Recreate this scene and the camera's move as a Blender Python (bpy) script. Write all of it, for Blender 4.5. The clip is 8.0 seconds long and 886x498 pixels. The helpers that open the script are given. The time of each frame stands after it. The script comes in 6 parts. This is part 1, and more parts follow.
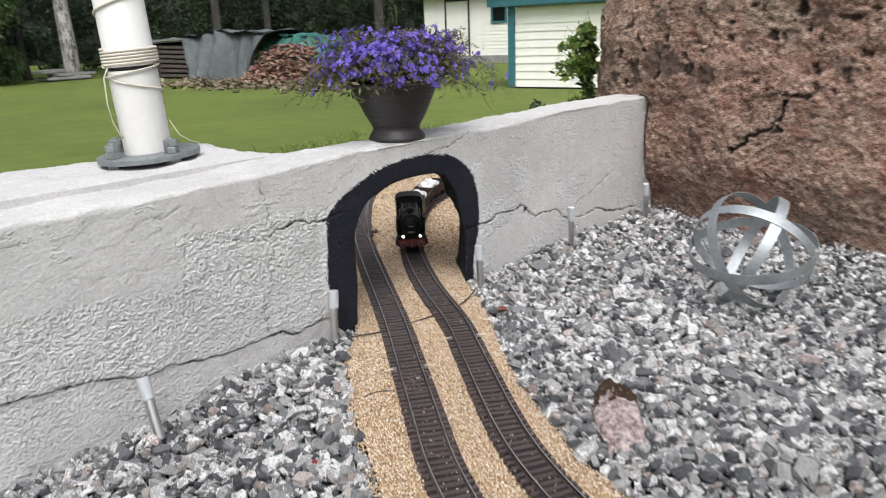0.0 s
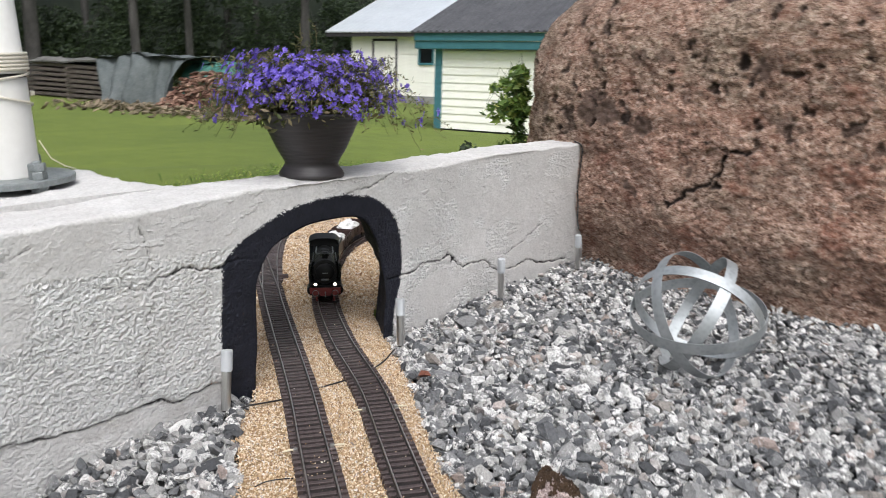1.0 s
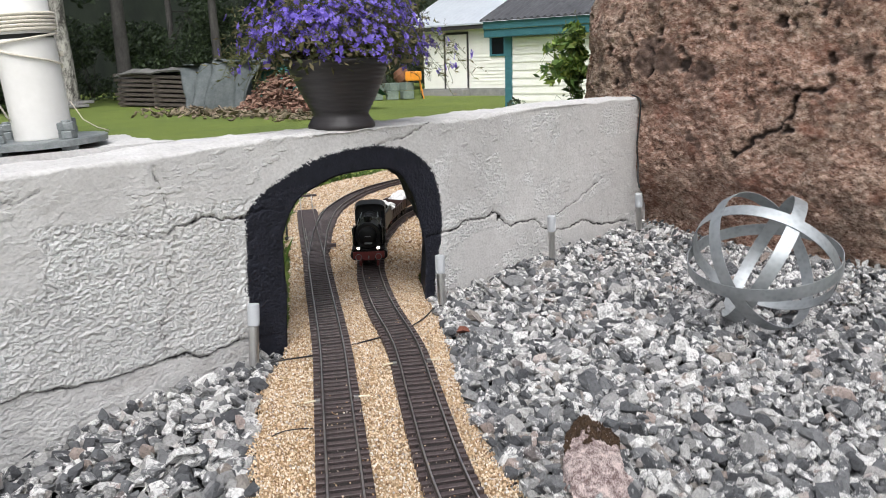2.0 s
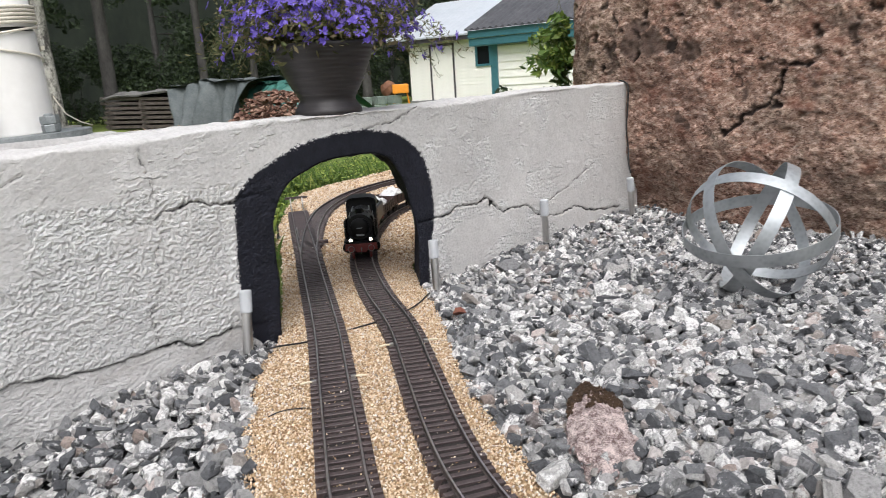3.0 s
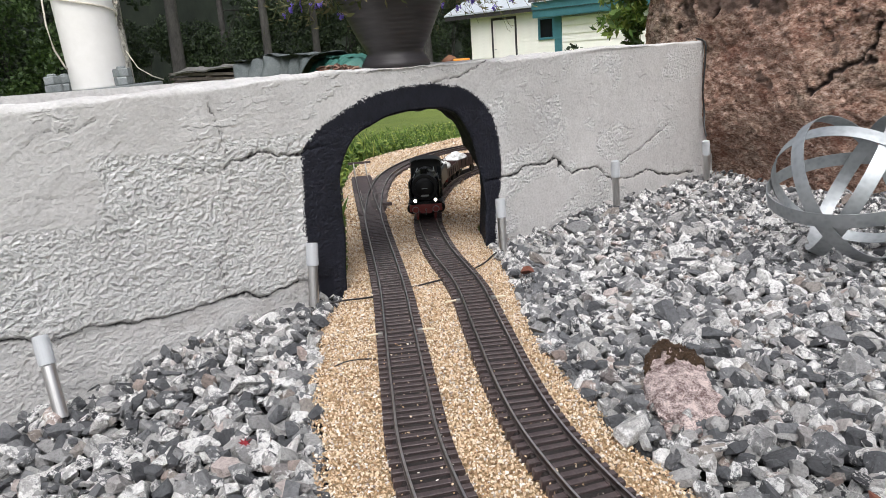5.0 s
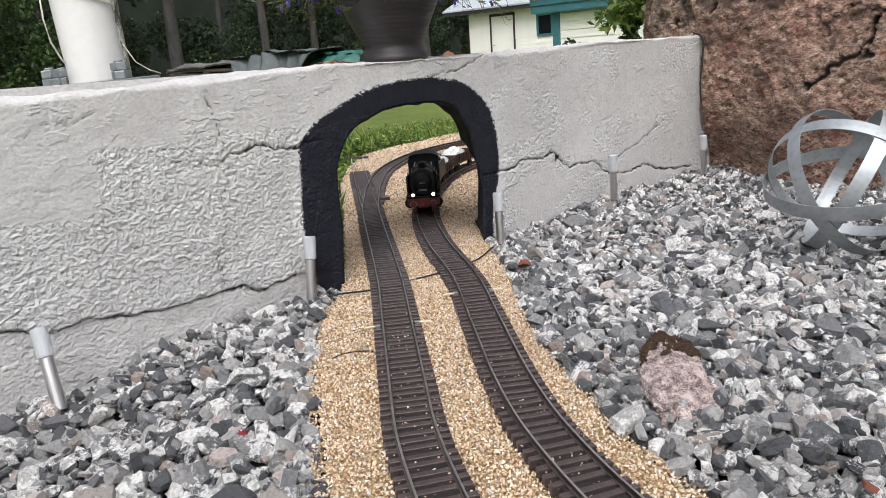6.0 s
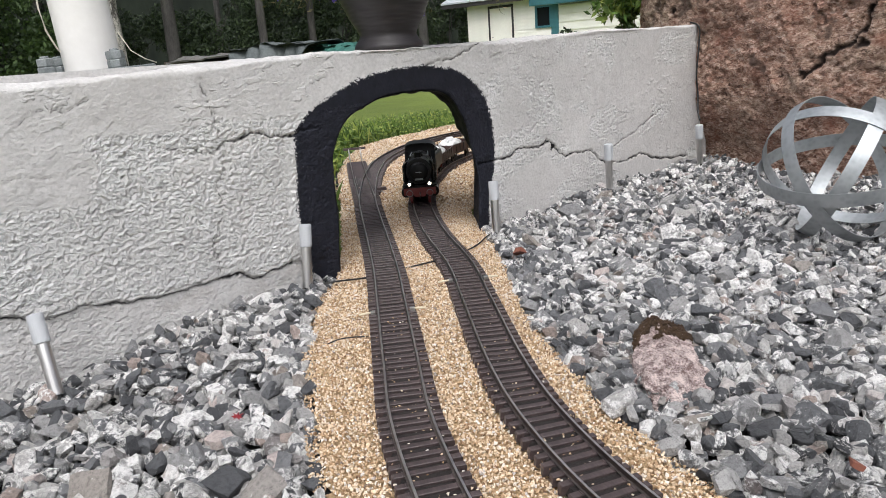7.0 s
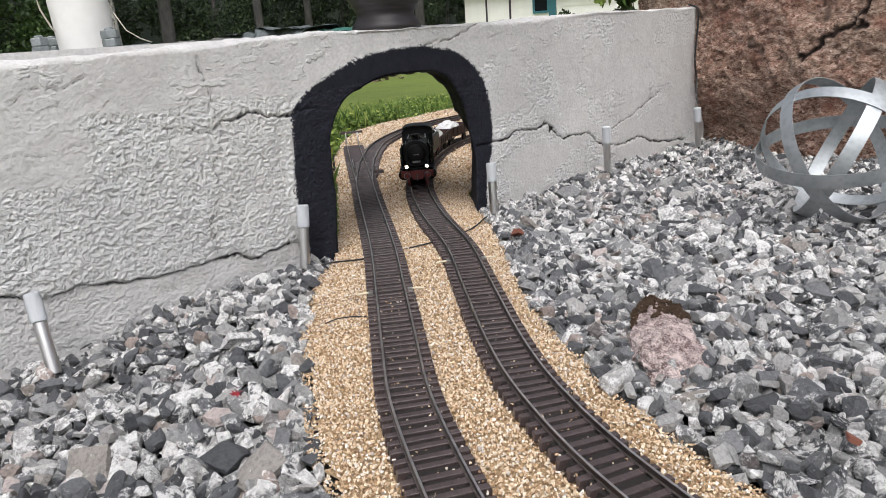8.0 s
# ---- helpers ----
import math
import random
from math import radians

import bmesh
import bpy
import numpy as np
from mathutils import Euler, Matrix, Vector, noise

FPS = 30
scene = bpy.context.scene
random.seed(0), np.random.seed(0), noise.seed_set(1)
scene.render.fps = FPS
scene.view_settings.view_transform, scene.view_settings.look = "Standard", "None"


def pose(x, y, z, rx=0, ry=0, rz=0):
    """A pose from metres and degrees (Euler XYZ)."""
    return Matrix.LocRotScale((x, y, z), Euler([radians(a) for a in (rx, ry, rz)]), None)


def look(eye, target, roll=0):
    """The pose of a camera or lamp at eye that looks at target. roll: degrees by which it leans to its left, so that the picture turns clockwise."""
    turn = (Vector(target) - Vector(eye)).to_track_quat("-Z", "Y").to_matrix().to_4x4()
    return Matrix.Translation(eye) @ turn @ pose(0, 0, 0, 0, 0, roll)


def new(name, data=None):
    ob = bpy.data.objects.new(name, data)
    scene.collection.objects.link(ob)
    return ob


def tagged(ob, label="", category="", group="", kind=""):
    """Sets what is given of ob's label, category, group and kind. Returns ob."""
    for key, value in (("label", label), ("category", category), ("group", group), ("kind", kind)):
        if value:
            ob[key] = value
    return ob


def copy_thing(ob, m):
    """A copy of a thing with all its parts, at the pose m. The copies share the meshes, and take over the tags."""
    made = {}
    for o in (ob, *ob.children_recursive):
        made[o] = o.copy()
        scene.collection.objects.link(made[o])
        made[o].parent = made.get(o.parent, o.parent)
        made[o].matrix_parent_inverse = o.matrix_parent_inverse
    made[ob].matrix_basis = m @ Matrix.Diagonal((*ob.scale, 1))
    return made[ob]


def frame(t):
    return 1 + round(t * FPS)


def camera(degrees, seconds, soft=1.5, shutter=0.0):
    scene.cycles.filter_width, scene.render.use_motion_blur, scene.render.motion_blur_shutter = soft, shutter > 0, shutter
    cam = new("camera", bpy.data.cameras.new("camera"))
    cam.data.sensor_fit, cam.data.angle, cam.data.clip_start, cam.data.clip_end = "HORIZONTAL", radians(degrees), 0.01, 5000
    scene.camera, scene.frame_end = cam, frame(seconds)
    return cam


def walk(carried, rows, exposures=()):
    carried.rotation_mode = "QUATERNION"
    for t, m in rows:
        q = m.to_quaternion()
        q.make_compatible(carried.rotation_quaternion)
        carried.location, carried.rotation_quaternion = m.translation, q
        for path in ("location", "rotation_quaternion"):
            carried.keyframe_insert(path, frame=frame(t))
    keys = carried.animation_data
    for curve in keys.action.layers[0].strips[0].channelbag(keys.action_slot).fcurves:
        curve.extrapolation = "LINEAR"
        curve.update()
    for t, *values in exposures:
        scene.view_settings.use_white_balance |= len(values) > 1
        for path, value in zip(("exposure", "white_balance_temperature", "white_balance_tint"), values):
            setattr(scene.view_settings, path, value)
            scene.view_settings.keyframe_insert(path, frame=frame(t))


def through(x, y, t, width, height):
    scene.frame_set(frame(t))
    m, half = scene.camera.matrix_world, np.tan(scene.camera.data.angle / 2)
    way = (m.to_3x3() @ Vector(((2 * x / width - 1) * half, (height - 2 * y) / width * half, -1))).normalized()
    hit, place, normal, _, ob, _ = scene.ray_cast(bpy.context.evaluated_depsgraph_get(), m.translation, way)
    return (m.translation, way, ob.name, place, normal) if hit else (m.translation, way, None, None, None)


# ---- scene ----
cam = camera(63.3, 8.0, soft=0.65, shutter=0.5)
PATH = [
    (0, (-0.925, -1.331, 0.692), (0.448, 0.004, 0.112), -2.2),
    (0.2, (-0.891, -1.303, 0.682), (0.465, 0.055, 0.117), -2.2),
    (0.3, (-0.877, -1.286, 0.678), (0.496, 0.05, 0.104), -1.5),
    (0.4, (-0.856, -1.27, 0.675), (0.567, 0.013, 0.101), -0.7),
    (0.5, (-0.839, -1.253, 0.674), (0.625, -0.01, 0.115), -0.6),
    (0.6, (-0.827, -1.235, 0.671), (0.681, -0.025, 0.157), 0.1),
    (0.7, (-0.813, -1.215, 0.668), (0.737, -0.047, 0.186), -0.1),
    (0.8, (-0.8, -1.2, 0.667), (0.761, -0.044, 0.188), 0.0),
    (1, (-0.766, -1.184, 0.667), (0.774, 0.0, 0.189), 1.6),
    (1.2, (-0.72, -1.204, 0.663), (0.74, 0.063, 0.148), 1.1),
    (1.3, (-0.698, -1.221, 0.661), (0.715, 0.083, 0.113), 1.1),
    (1.5, (-0.664, -1.245, 0.657), (0.686, 0.118, 0.09), 0.5),
    (1.7, (-0.653, -1.223, 0.61), (0.711, 0.141, 0.083), -0.3),
    (2.8, (-0.66, -1.211, 0.496), (0.767, 0.109, 0.026), -3.6),
    (3, (-0.655, -1.213, 0.479), (0.757, 0.128, 0.023), -3.8),
    (3.5, (-0.648, -1.195, 0.458), (0.698, 0.207, -0.014), -4.4),
    (4, (-0.649, -1.19, 0.451), (0.651, 0.254, -0.025), -4.3),
    (4.5, (-0.653, -1.178, 0.436), (0.629, 0.276, -0.057), -3.9),
    (5, (-0.652, -1.179, 0.431), (0.632, 0.268, -0.076), -4.1),
    (6.5, (-0.655, -1.189, 0.421), (0.63, 0.252, -0.102), -4.1),
    (7, (-0.655, -1.194, 0.416), (0.628, 0.244, -0.119), -4.2),
    (7.5, (-0.655, -1.193, 0.412), (0.626, 0.241, -0.137), -4.2),
    (8, (-0.658, -1.193, 0.405), (0.623, 0.233, -0.166), -4.1),
]
walk(cam, [(t, look(eye, target, roll)) for t, eye, target, roll in PATH], exposures=[(0, 0.08, 6200, 10), (1.5, 0.13, 6200, 10), (3.2, 0.14, 6230, 11), (8, 0.05, 6230, 11)])

# ---- world, sun ----
world = bpy.data.worlds.new("world")
scene.world = world
world.use_nodes = True
wn = world.node_tree.nodes
sky = wn.new("ShaderNodeTexSky")
sky.sky_type = "NISHITA"
sky.sun_disc = False
sky.sun_elevation, sky.sun_rotation = radians(58), radians(224)
sky.air_density, sky.dust_density, sky.ozone_density = 1.0, 8.0, 1.0
hsv = wn.new("ShaderNodeHueSaturation")
hsv.inputs["Saturation"].default_value = 0.35
world.node_tree.links.new(sky.outputs[0], hsv.inputs["Color"])
world.node_tree.links.new(hsv.outputs[0], wn["Background"].inputs[0])
wn["Background"].inputs[1].default_value = 0.15
sun = new("sun", bpy.data.lights.new("sun", "SUN"))
sun.data.energy, sun.data.angle, sun.data.color = 1.5, radians(36), (1.0, 0.975, 0.95)
SUN_AZ, SUN_EL = radians(224), radians(58)
sun.matrix_world = look((0, 0, 0), (-math.sin(SUN_AZ) * math.cos(SUN_EL), -math.cos(SUN_AZ) * math.cos(SUN_EL), -math.sin(SUN_EL)))


# ---- small tools ----
rng = np.random.default_rng(7)


def part(name, data, material, parent=None, label="", smooth=False):
    """Link a bmesh or mesh as one object, under a thing or a part."""
    if isinstance(data, bmesh.types.BMesh):
        me = bpy.data.meshes.new(name)
        data.to_mesh(me)
        data.free()
    else:
        me = data
    if not me.materials:
        me.materials.append(material)
    if smooth:
        me.polygons.foreach_set("use_smooth", [True] * len(me.polygons))
    ob = new(name, me)
    ob.parent = parent
    if label:
        ob["label"] = label
    return ob


def empty(name, m, label, category, group="", kind=""):
    ob = new(name)
    ob.matrix_basis = m
    ob.empty_display_size = 0.05
    return tagged(ob, label, category, group, kind)


def fast_mesh(name, verts, faces):
    """A mesh from arrays: faces all triangles or all quads."""
    me = bpy.data.meshes.new(name)
    verts = np.ascontiguousarray(verts, dtype=np.float32)
    faces = np.ascontiguousarray(faces, dtype=np.int32)
    n, k = faces.shape
    me.vertices.add(len(verts))
    me.vertices.foreach_set("co", verts.ravel())
    me.loops.add(n * k)
    me.loops.foreach_set("vertex_index", faces.ravel())
    me.polygons.add(n)
    me.polygons.foreach_set("loop_start", np.arange(0, n * k, k, dtype=np.int32))
    me.update(calc_edges=True)
    me.polygons.foreach_set("use_smooth", np.zeros(n, bool))
    return me


def add_box(bm, cx, cy, cz, sx, sy, sz, rot=None, bevel=0.0):
    m = Matrix.Translation((cx, cy, cz)) @ (rot or Matrix.Identity(4)) @ Matrix.Diagonal((sx, sy, sz, 1))
    vs = bmesh.ops.create_cube(bm, size=1.0, matrix=m)["verts"]
    if bevel:
        es = list({e for v in vs for e in v.link_edges})
        bmesh.ops.bevel(bm, geom=es, offset=bevel, segments=2, affect="EDGES", profile=0.6)
    return bm


def box(*args, **kw):
    return add_box(bmesh.new(), *args, **kw)


def add_cyl(bm, a, b, r1, r2=None, seg=16, caps=True):
    a, b = Vector(a), Vector(b)
    d = b - a
    m = Matrix.Translation((a + b) / 2) @ d.to_track_quat("Z", "Y").to_matrix().to_4x4()
    bmesh.ops.create_cone(bm, cap_ends=caps, segments=seg, radius1=r1, radius2=r1 if r2 is None else r2, depth=d.length, matrix=m)
    return bm


def cyl(*args, **kw):
    return add_cyl(bmesh.new(), *args, **kw)


def lathe(profile, seg=40):
    """A turned form round z from (radius, height) pairs."""
    bm = bmesh.new()
    rings = []
    for r, z in profile:
        rings.append([bm.verts.new((r * math.cos(2 * math.pi * i / seg), r * math.sin(2 * math.pi * i / seg), z)) for i in range(seg)])
    for a, b in zip(rings, rings[1:]):
        for i in range(seg):
            bm.faces.new((a[i], a[(i + 1) % seg], b[(i + 1) % seg], b[i]))
    bm.faces.new(rings[0][::-1])
    bm.faces.new(rings[-1])
    return bm


def tube(points, r, seg=6, taper=1.0):
    """A round tube along points."""
    P = [Vector(p) for p in points]
    bm = bmesh.new()
    rings = []
    n = len(P)
    for i, p in enumerate(P):
        d = (P[min(i + 1, n - 1)] - P[max(i - 1, 0)]).normalized()
        q = d.to_track_quat("Z", "Y")
        rr = r * (1 + (taper - 1) * i / (n - 1))
        rings.append([bm.verts.new(p + q @ Vector((rr * math.cos(2 * math.pi * k / seg), rr * math.sin(2 * math.pi * k / seg), 0))) for k in range(seg)])
    for a, b in zip(rings, rings[1:]):
        for k in range(seg):
            bm.faces.new((a[k], a[(k + 1) % seg], b[(k + 1) % seg], b[k]))
    bm.faces.new(rings[0][::-1])
    bm.faces.new(rings[-1])
    return bm


def curve_points(ctrl, step):
    """Evenly spaced places and headings along a smooth line through ctrl (x, y)."""
    c = np.array(ctrl, float)
    c = np.vstack([2 * c[0] - c[1], c, 2 * c[-1] - c[-2]])
    out = []
    for i in range(1, len(c) - 2):
        p0, p1, p2, p3 = c[i - 1], c[i], c[i + 1], c[i + 2]
        for t in np.linspace(0, 1, 24, endpoint=False):
            out.append(0.5 * (2 * p1 + (p2 - p0) * t + (2 * p0 - 5 * p1 + 4 * p2 - p3) * t * t + (3 * p1 - p0 - 3 * p2 + p3) * t ** 3))
    out.append(c[-2])
    out = np.array(out)
    for _ in range(12):
        out[1:-1] = 0.25 * out[:-2] + 0.5 * out[1:-1] + 0.25 * out[2:]
    s = np.r_[0, np.cumsum(np.linalg.norm(np.diff(out, axis=0), axis=1))]
    u = np.arange(0, s[-1], step)
    p = np.c_[np.interp(u, s, out[:, 0]), np.interp(u, s, out[:, 1])]
    d = np.gradient(p, axis=0)
    d /= np.linalg.norm(d, axis=1)[:, None]
    return p, d


LATTICE = rng.random((256, 256))


def value_noise(x, y):
    xi, yi = np.floor(x).astype(int), np.floor(y).astype(int)
    fx, fy = x - xi, y - yi
    fx, fy = fx * fx * (3 - 2 * fx), fy * fy * (3 - 2 * fy)
    a, b = LATTICE[xi % 256, yi % 256], LATTICE[(xi + 1) % 256, yi % 256]
    c, d = LATTICE[xi % 256, (yi + 1) % 256], LATTICE[(xi + 1) % 256, (yi + 1) % 256]
    return (a * (1 - fx) + b * fx) * (1 - fy) + (c * (1 - fx) + d * fx) * fy - 0.5


def fbm(x, y, size, octaves=4, seed=0.0):
    out, amp, f = 0.0, 1.0, 1.0 / size
    for k in range(octaves):
        out = out + amp * value_noise(x * f + 17.3 * k + seed, y * f + 9.1 * k + 3.7 * seed)
        amp, f = amp * 0.5, f * 2.03
    return out


def smoothstep(a, b, x):
    t = np.clip((x - a) / (b - a), 0, 1)
    return t * t * (3 - 2 * t)


def inside(poly, x, y):
    """Even-odd test of many points against a polygon."""
    res = np.zeros(x.shape, bool)
    n = len(poly)
    for i in range(n):
        x1, y1 = poly[i]
        x2, y2 = poly[(i + 1) % n]
        if y1 != y2:
            hit = ((y1 > y) != (y2 > y)) & (x < (x2 - x1) * (y - y1) / (y2 - y1) + x1)
            res ^= hit
    return res


def line_distance(line, x, y):
    """Distance of many points from a polyline."""
    best = np.full(x.shape, 1e9)
    for (x1, y1), (x2, y2) in zip(line, line[1:]):
        dx, dy = x2 - x1, y2 - y1
        t = np.clip(((x - x1) * dx + (y - y1) * dy) / max(dx * dx + dy * dy, 1e-12), 0, 1)
        best = np.minimum(best, np.hypot(x - x1 - t * dx, y - y1 - t * dy))
    return best


def scatter(name, templates, places, turns, sizes):
    """One joined mesh of many template solids; sizes (n, 3), turns (n, 3, 3)."""
    vs, fs, off = [], [], 0
    pick = rng.integers(0, len(templates), len(places))
    for k, (tv, tf) in enumerate(templates):
        idx = np.where(pick == k)[0]
        if not len(idx):
            continue
        v = np.einsum("nij,nvj->nvi", turns[idx], tv[None] * sizes[idx][:, None, :]) + places[idx][:, None, :]
        f = tf[None] + (np.arange(len(idx)) * len(tv))[:, None, None] + off
        vs.append(v.reshape(-1, 3))
        fs.append(f.reshape(-1, 3))
        off += len(idx) * len(tv)
    return fast_mesh(name, np.vstack(vs), np.vstack(fs))


def random_turns(n, tilt=math.pi):
    """Turns: any heading, tilted by up to about tilt radians."""
    a, b, c = rng.uniform(0, 2 * math.pi, n), rng.normal(0, tilt, n), rng.normal(0, tilt, n)
    ca, sa, cb, sb, cc, sc = np.cos(a), np.sin(a), np.cos(b), np.sin(b), np.cos(c), np.sin(c)
    o, i = np.zeros(n), np.ones(n)
    rz = np.stack([ca, -sa, o, sa, ca, o, o, o, i], 1).reshape(-1, 3, 3)
    rx = np.stack([i, o, o, o, cb, -sb, o, sb, cb], 1).reshape(-1, 3, 3)
    ry = np.stack([cc, o, sc, o, i, o, -sc, o, cc], 1).reshape(-1, 3, 3)
    return rx @ ry @ rz


def to_solid(bm):
    bmesh.ops.triangulate(bm, faces=bm.faces)
    bm.verts.index_update()
    v = np.array([q.co for q in bm.verts])
    f = np.array([[q.index for q in face.verts] for face in bm.faces])
    bm.free()
    return v, f


def hull_solid(n, boxy=0.5, seed=0):
    """A small rounded chip of unit size, as (verts, triangles)."""
    r = np.random.default_rng(seed)
    p = r.normal(size=(n, 3))
    p /= np.linalg.norm(p, axis=1)[:, None]
    p /= (np.abs(p) ** 4).sum(1)[:, None] ** (0.25 * boxy)
    p *= 0.5 * r.uniform(0.8, 1.08, (n, 1))
    bm = bmesh.new()
    for q in p:
        bm.verts.new(q)
    res = bmesh.ops.convex_hull(bm, input=bm.verts)
    bmesh.ops.delete(bm, geom=[g for g in res["geom_interior"] if isinstance(g, bmesh.types.BMVert)], context="VERTS")
    return to_solid(bm)


def broken_stone(seed):
    """A block split along a few rough planes, with chipped edges, of unit size."""
    r = np.random.default_rng(seed)
    bm = bmesh.new()
    bmesh.ops.create_cube(bm, size=1.0)
    for v in bm.verts:
        v.co += Vector(r.normal(0, 0.10, 3))
    for k in range(7):
        n = r.normal(size=3)
        n /= np.linalg.norm(n)
        d = r.uniform(0.34, 0.50) * (1.0 if k < 4 else 1.18)
        bmesh.ops.bisect_plane(bm, geom=bm.verts[:] + bm.edges[:] + bm.faces[:], plane_co=Vector(n) * d, plane_no=Vector(n), clear_outer=True)
        loose = [bm.verts.new(v.co) for v in bm.verts[:]]
        bmesh.ops.delete(bm, geom=[v for v in bm.verts if v not in set(loose)], context="VERTS")
        bmesh.ops.remove_doubles(bm, verts=bm.verts, dist=0.05)
        res = bmesh.ops.convex_hull(bm, input=bm.verts)
        bmesh.ops.delete(bm, geom=[g for g in res["geom_interior"] + res["geom_unused"] if isinstance(g, bmesh.types.BMVert)], context="VERTS")
        bmesh.ops.dissolve_limit(bm, angle_limit=0.06, verts=bm.verts, edges=bm.edges)
    for v in bm.verts:
        v.co += Vector(r.normal(0, 0.012, 3))
    return to_solid(bm)


# ---- materials ----
def nodes_of(name):
    m = bpy.data.materials.new(name)
    m.use_nodes = True
    nt = m.node_tree
    return m, nt, nt.nodes["Principled BSDF"]


def coords(nt, scale=1.0, stretch=(1, 1, 1)):
    tc = nt.nodes.new("ShaderNodeTexCoord")
    mp = nt.nodes.new("ShaderNodeMapping")
    mp.inputs["Scale"].default_value = [scale * s for s in stretch]
    nt.links.new(tc.outputs["Object"], mp.inputs["Vector"])
    return mp.outputs["Vector"]


def noise_tex(nt, vec, scale, detail=4.0, rough=0.6):
    n = nt.nodes.new("ShaderNodeTexNoise")
    n.inputs["Scale"].default_value, n.inputs["Detail"].default_value, n.inputs["Roughness"].default_value = scale, detail, rough
    nt.links.new(vec, n.inputs["Vector"])
    return n.outputs["Fac"]


def ramp(nt, fac, stops):
    r = nt.nodes.new("ShaderNodeValToRGB")
    els = r.color_ramp.elements
    while len(els) < len(stops):
        els.new(0.5)
    for e, (p, c) in zip(els, stops):
        e.position, e.color = p, (*c, 1)
    nt.links.new(fac, r.inputs["Fac"])
    return r.outputs["Color"]


def mix(nt, fac, a, b, mode="MIX"):
    m = nt.nodes.new("ShaderNodeMix")
    m.data_type, m.blend_type = "RGBA", mode
    for sock, v in ((m.inputs[0], fac), (m.inputs[6], a), (m.inputs[7], b)):
        if isinstance(v, (int, float)):
            sock.default_value = v
        elif isinstance(v, tuple):
            sock.default_value = (*v, 1)
        else:
            nt.links.new(v, sock)
    return m.outputs[2]


def bump(nt, bsdf, height, strength, distance):
    b = nt.nodes.new("ShaderNodeBump")
    b.inputs["Strength"].default_value, b.inputs["Distance"].default_value = strength, distance
    nt.links.new(height, b.inputs["Height"])
    nt.links.new(b.outputs[0], bsdf.inputs["Normal"])


def remap(nt, value, lo, hi):
    r = nt.nodes.new("ShaderNodeMapRange")
    r.inputs["From Min"].default_value, r.inputs["From Max"].default_value = lo, hi
    nt.links.new(value, r.inputs["Value"])
    return r.outputs[0]


def attribute(nt, name):
    a = nt.nodes.new("ShaderNodeAttribute")
    a.attribute_name = name
    return a.outputs["Fac"]


def grainy(name, dark, light, scale, rough=0.7, metal=0.0, bump_size=0.002, bump_strength=0.4, fine=6.0, stretch=(1, 1, 1), low=0.35, high=0.65):
    """A surface with two scales of colour noise and fine relief."""
    m, nt, b = nodes_of(name)
    v = coords(nt, 1.0, stretch)
    a, c = noise_tex(nt, v, scale), noise_tex(nt, v, scale * fine)
    mixed = mix(nt, 0.45, a, c)
    nt.links.new(ramp(nt, mixed, [(low, dark), (high, light)]), b.inputs["Base Color"])
    b.inputs["Roughness"].default_value, b.inputs["Metallic"].default_value = rough, metal
    bump(nt, b, c, bump_strength, bump_size)
    return m


def varied(name, stops, rough=0.8, island=True, speck=None, speck_scale=60.0, bump_size=0.001, speck_low=0.55, speck_high=0.68, speck_size=1.0):
    """Loose pieces whose colour differs from piece to piece."""
    m, nt, b = nodes_of(name)
    if island:
        r = nt.nodes.new("ShaderNodeNewGeometry").outputs["Random Per Island"]
    else:
        r = nt.nodes.new("ShaderNodeObjectInfo").outputs["Random"]
    col = ramp(nt, r, stops)
    v = coords(nt)
    n = noise_tex(nt, v, speck_scale, 8.0, 0.78)
    if speck:
        col = mix(nt, ramp(nt, n, [(speck_low, (0, 0, 0)), (speck_high, (speck_size,) * 3)]), col, speck)
    col = mix(nt, 0.62, col, ramp(nt, noise_tex(nt, v, speck_scale * 2.6), [(0.3, (0.35, 0.35, 0.35)), (0.7, (1, 1, 1))]), "MULTIPLY")
    nt.links.new(col, b.inputs["Base Color"])
    b.inputs["Roughness"].default_value = rough
    bump(nt, b, noise_tex(nt, v, speck_scale * 3), 0.5, bump_size)
    return m


def math_node(nt, operation, a, b):
    m = nt.nodes.new("ShaderNodeMath")
    m.operation = operation
    for sock, v in zip(m.inputs, (a, b)):
        if isinstance(v, (int, float)):
            sock.default_value = v
        else:
            nt.links.new(v, sock)
    return m.outputs[0]


def stone_material(name, island, unit):
    """Broken granite: slate-dark to white pieces, each mottled in its own degree."""
    m, nt, b = nodes_of(name)
    if island:
        r = nt.nodes.new("ShaderNodeNewGeometry").outputs["Random Per Island"]
    else:
        r = nt.nodes.new("ShaderNodeObjectInfo").outputs["Random"]
    r2 = math_node(nt, "FRACT", math_node(nt, "MULTIPLY", r, 37.7), 0.0)
    shift = nt.nodes.new("ShaderNodeVectorMath")
    shift.operation = "ADD"
    nt.links.new(coords(nt, unit), shift.inputs[0])
    nt.links.new(math_node(nt, "MULTIPLY", r, 9.0), shift.inputs[1])
    v = shift.outputs[0]
    patch, grain, pepper = noise_tex(nt, v, 62, 6, 0.75), noise_tex(nt, v, 210, 5, 0.75), noise_tex(nt, v, 420, 3, 0.7)
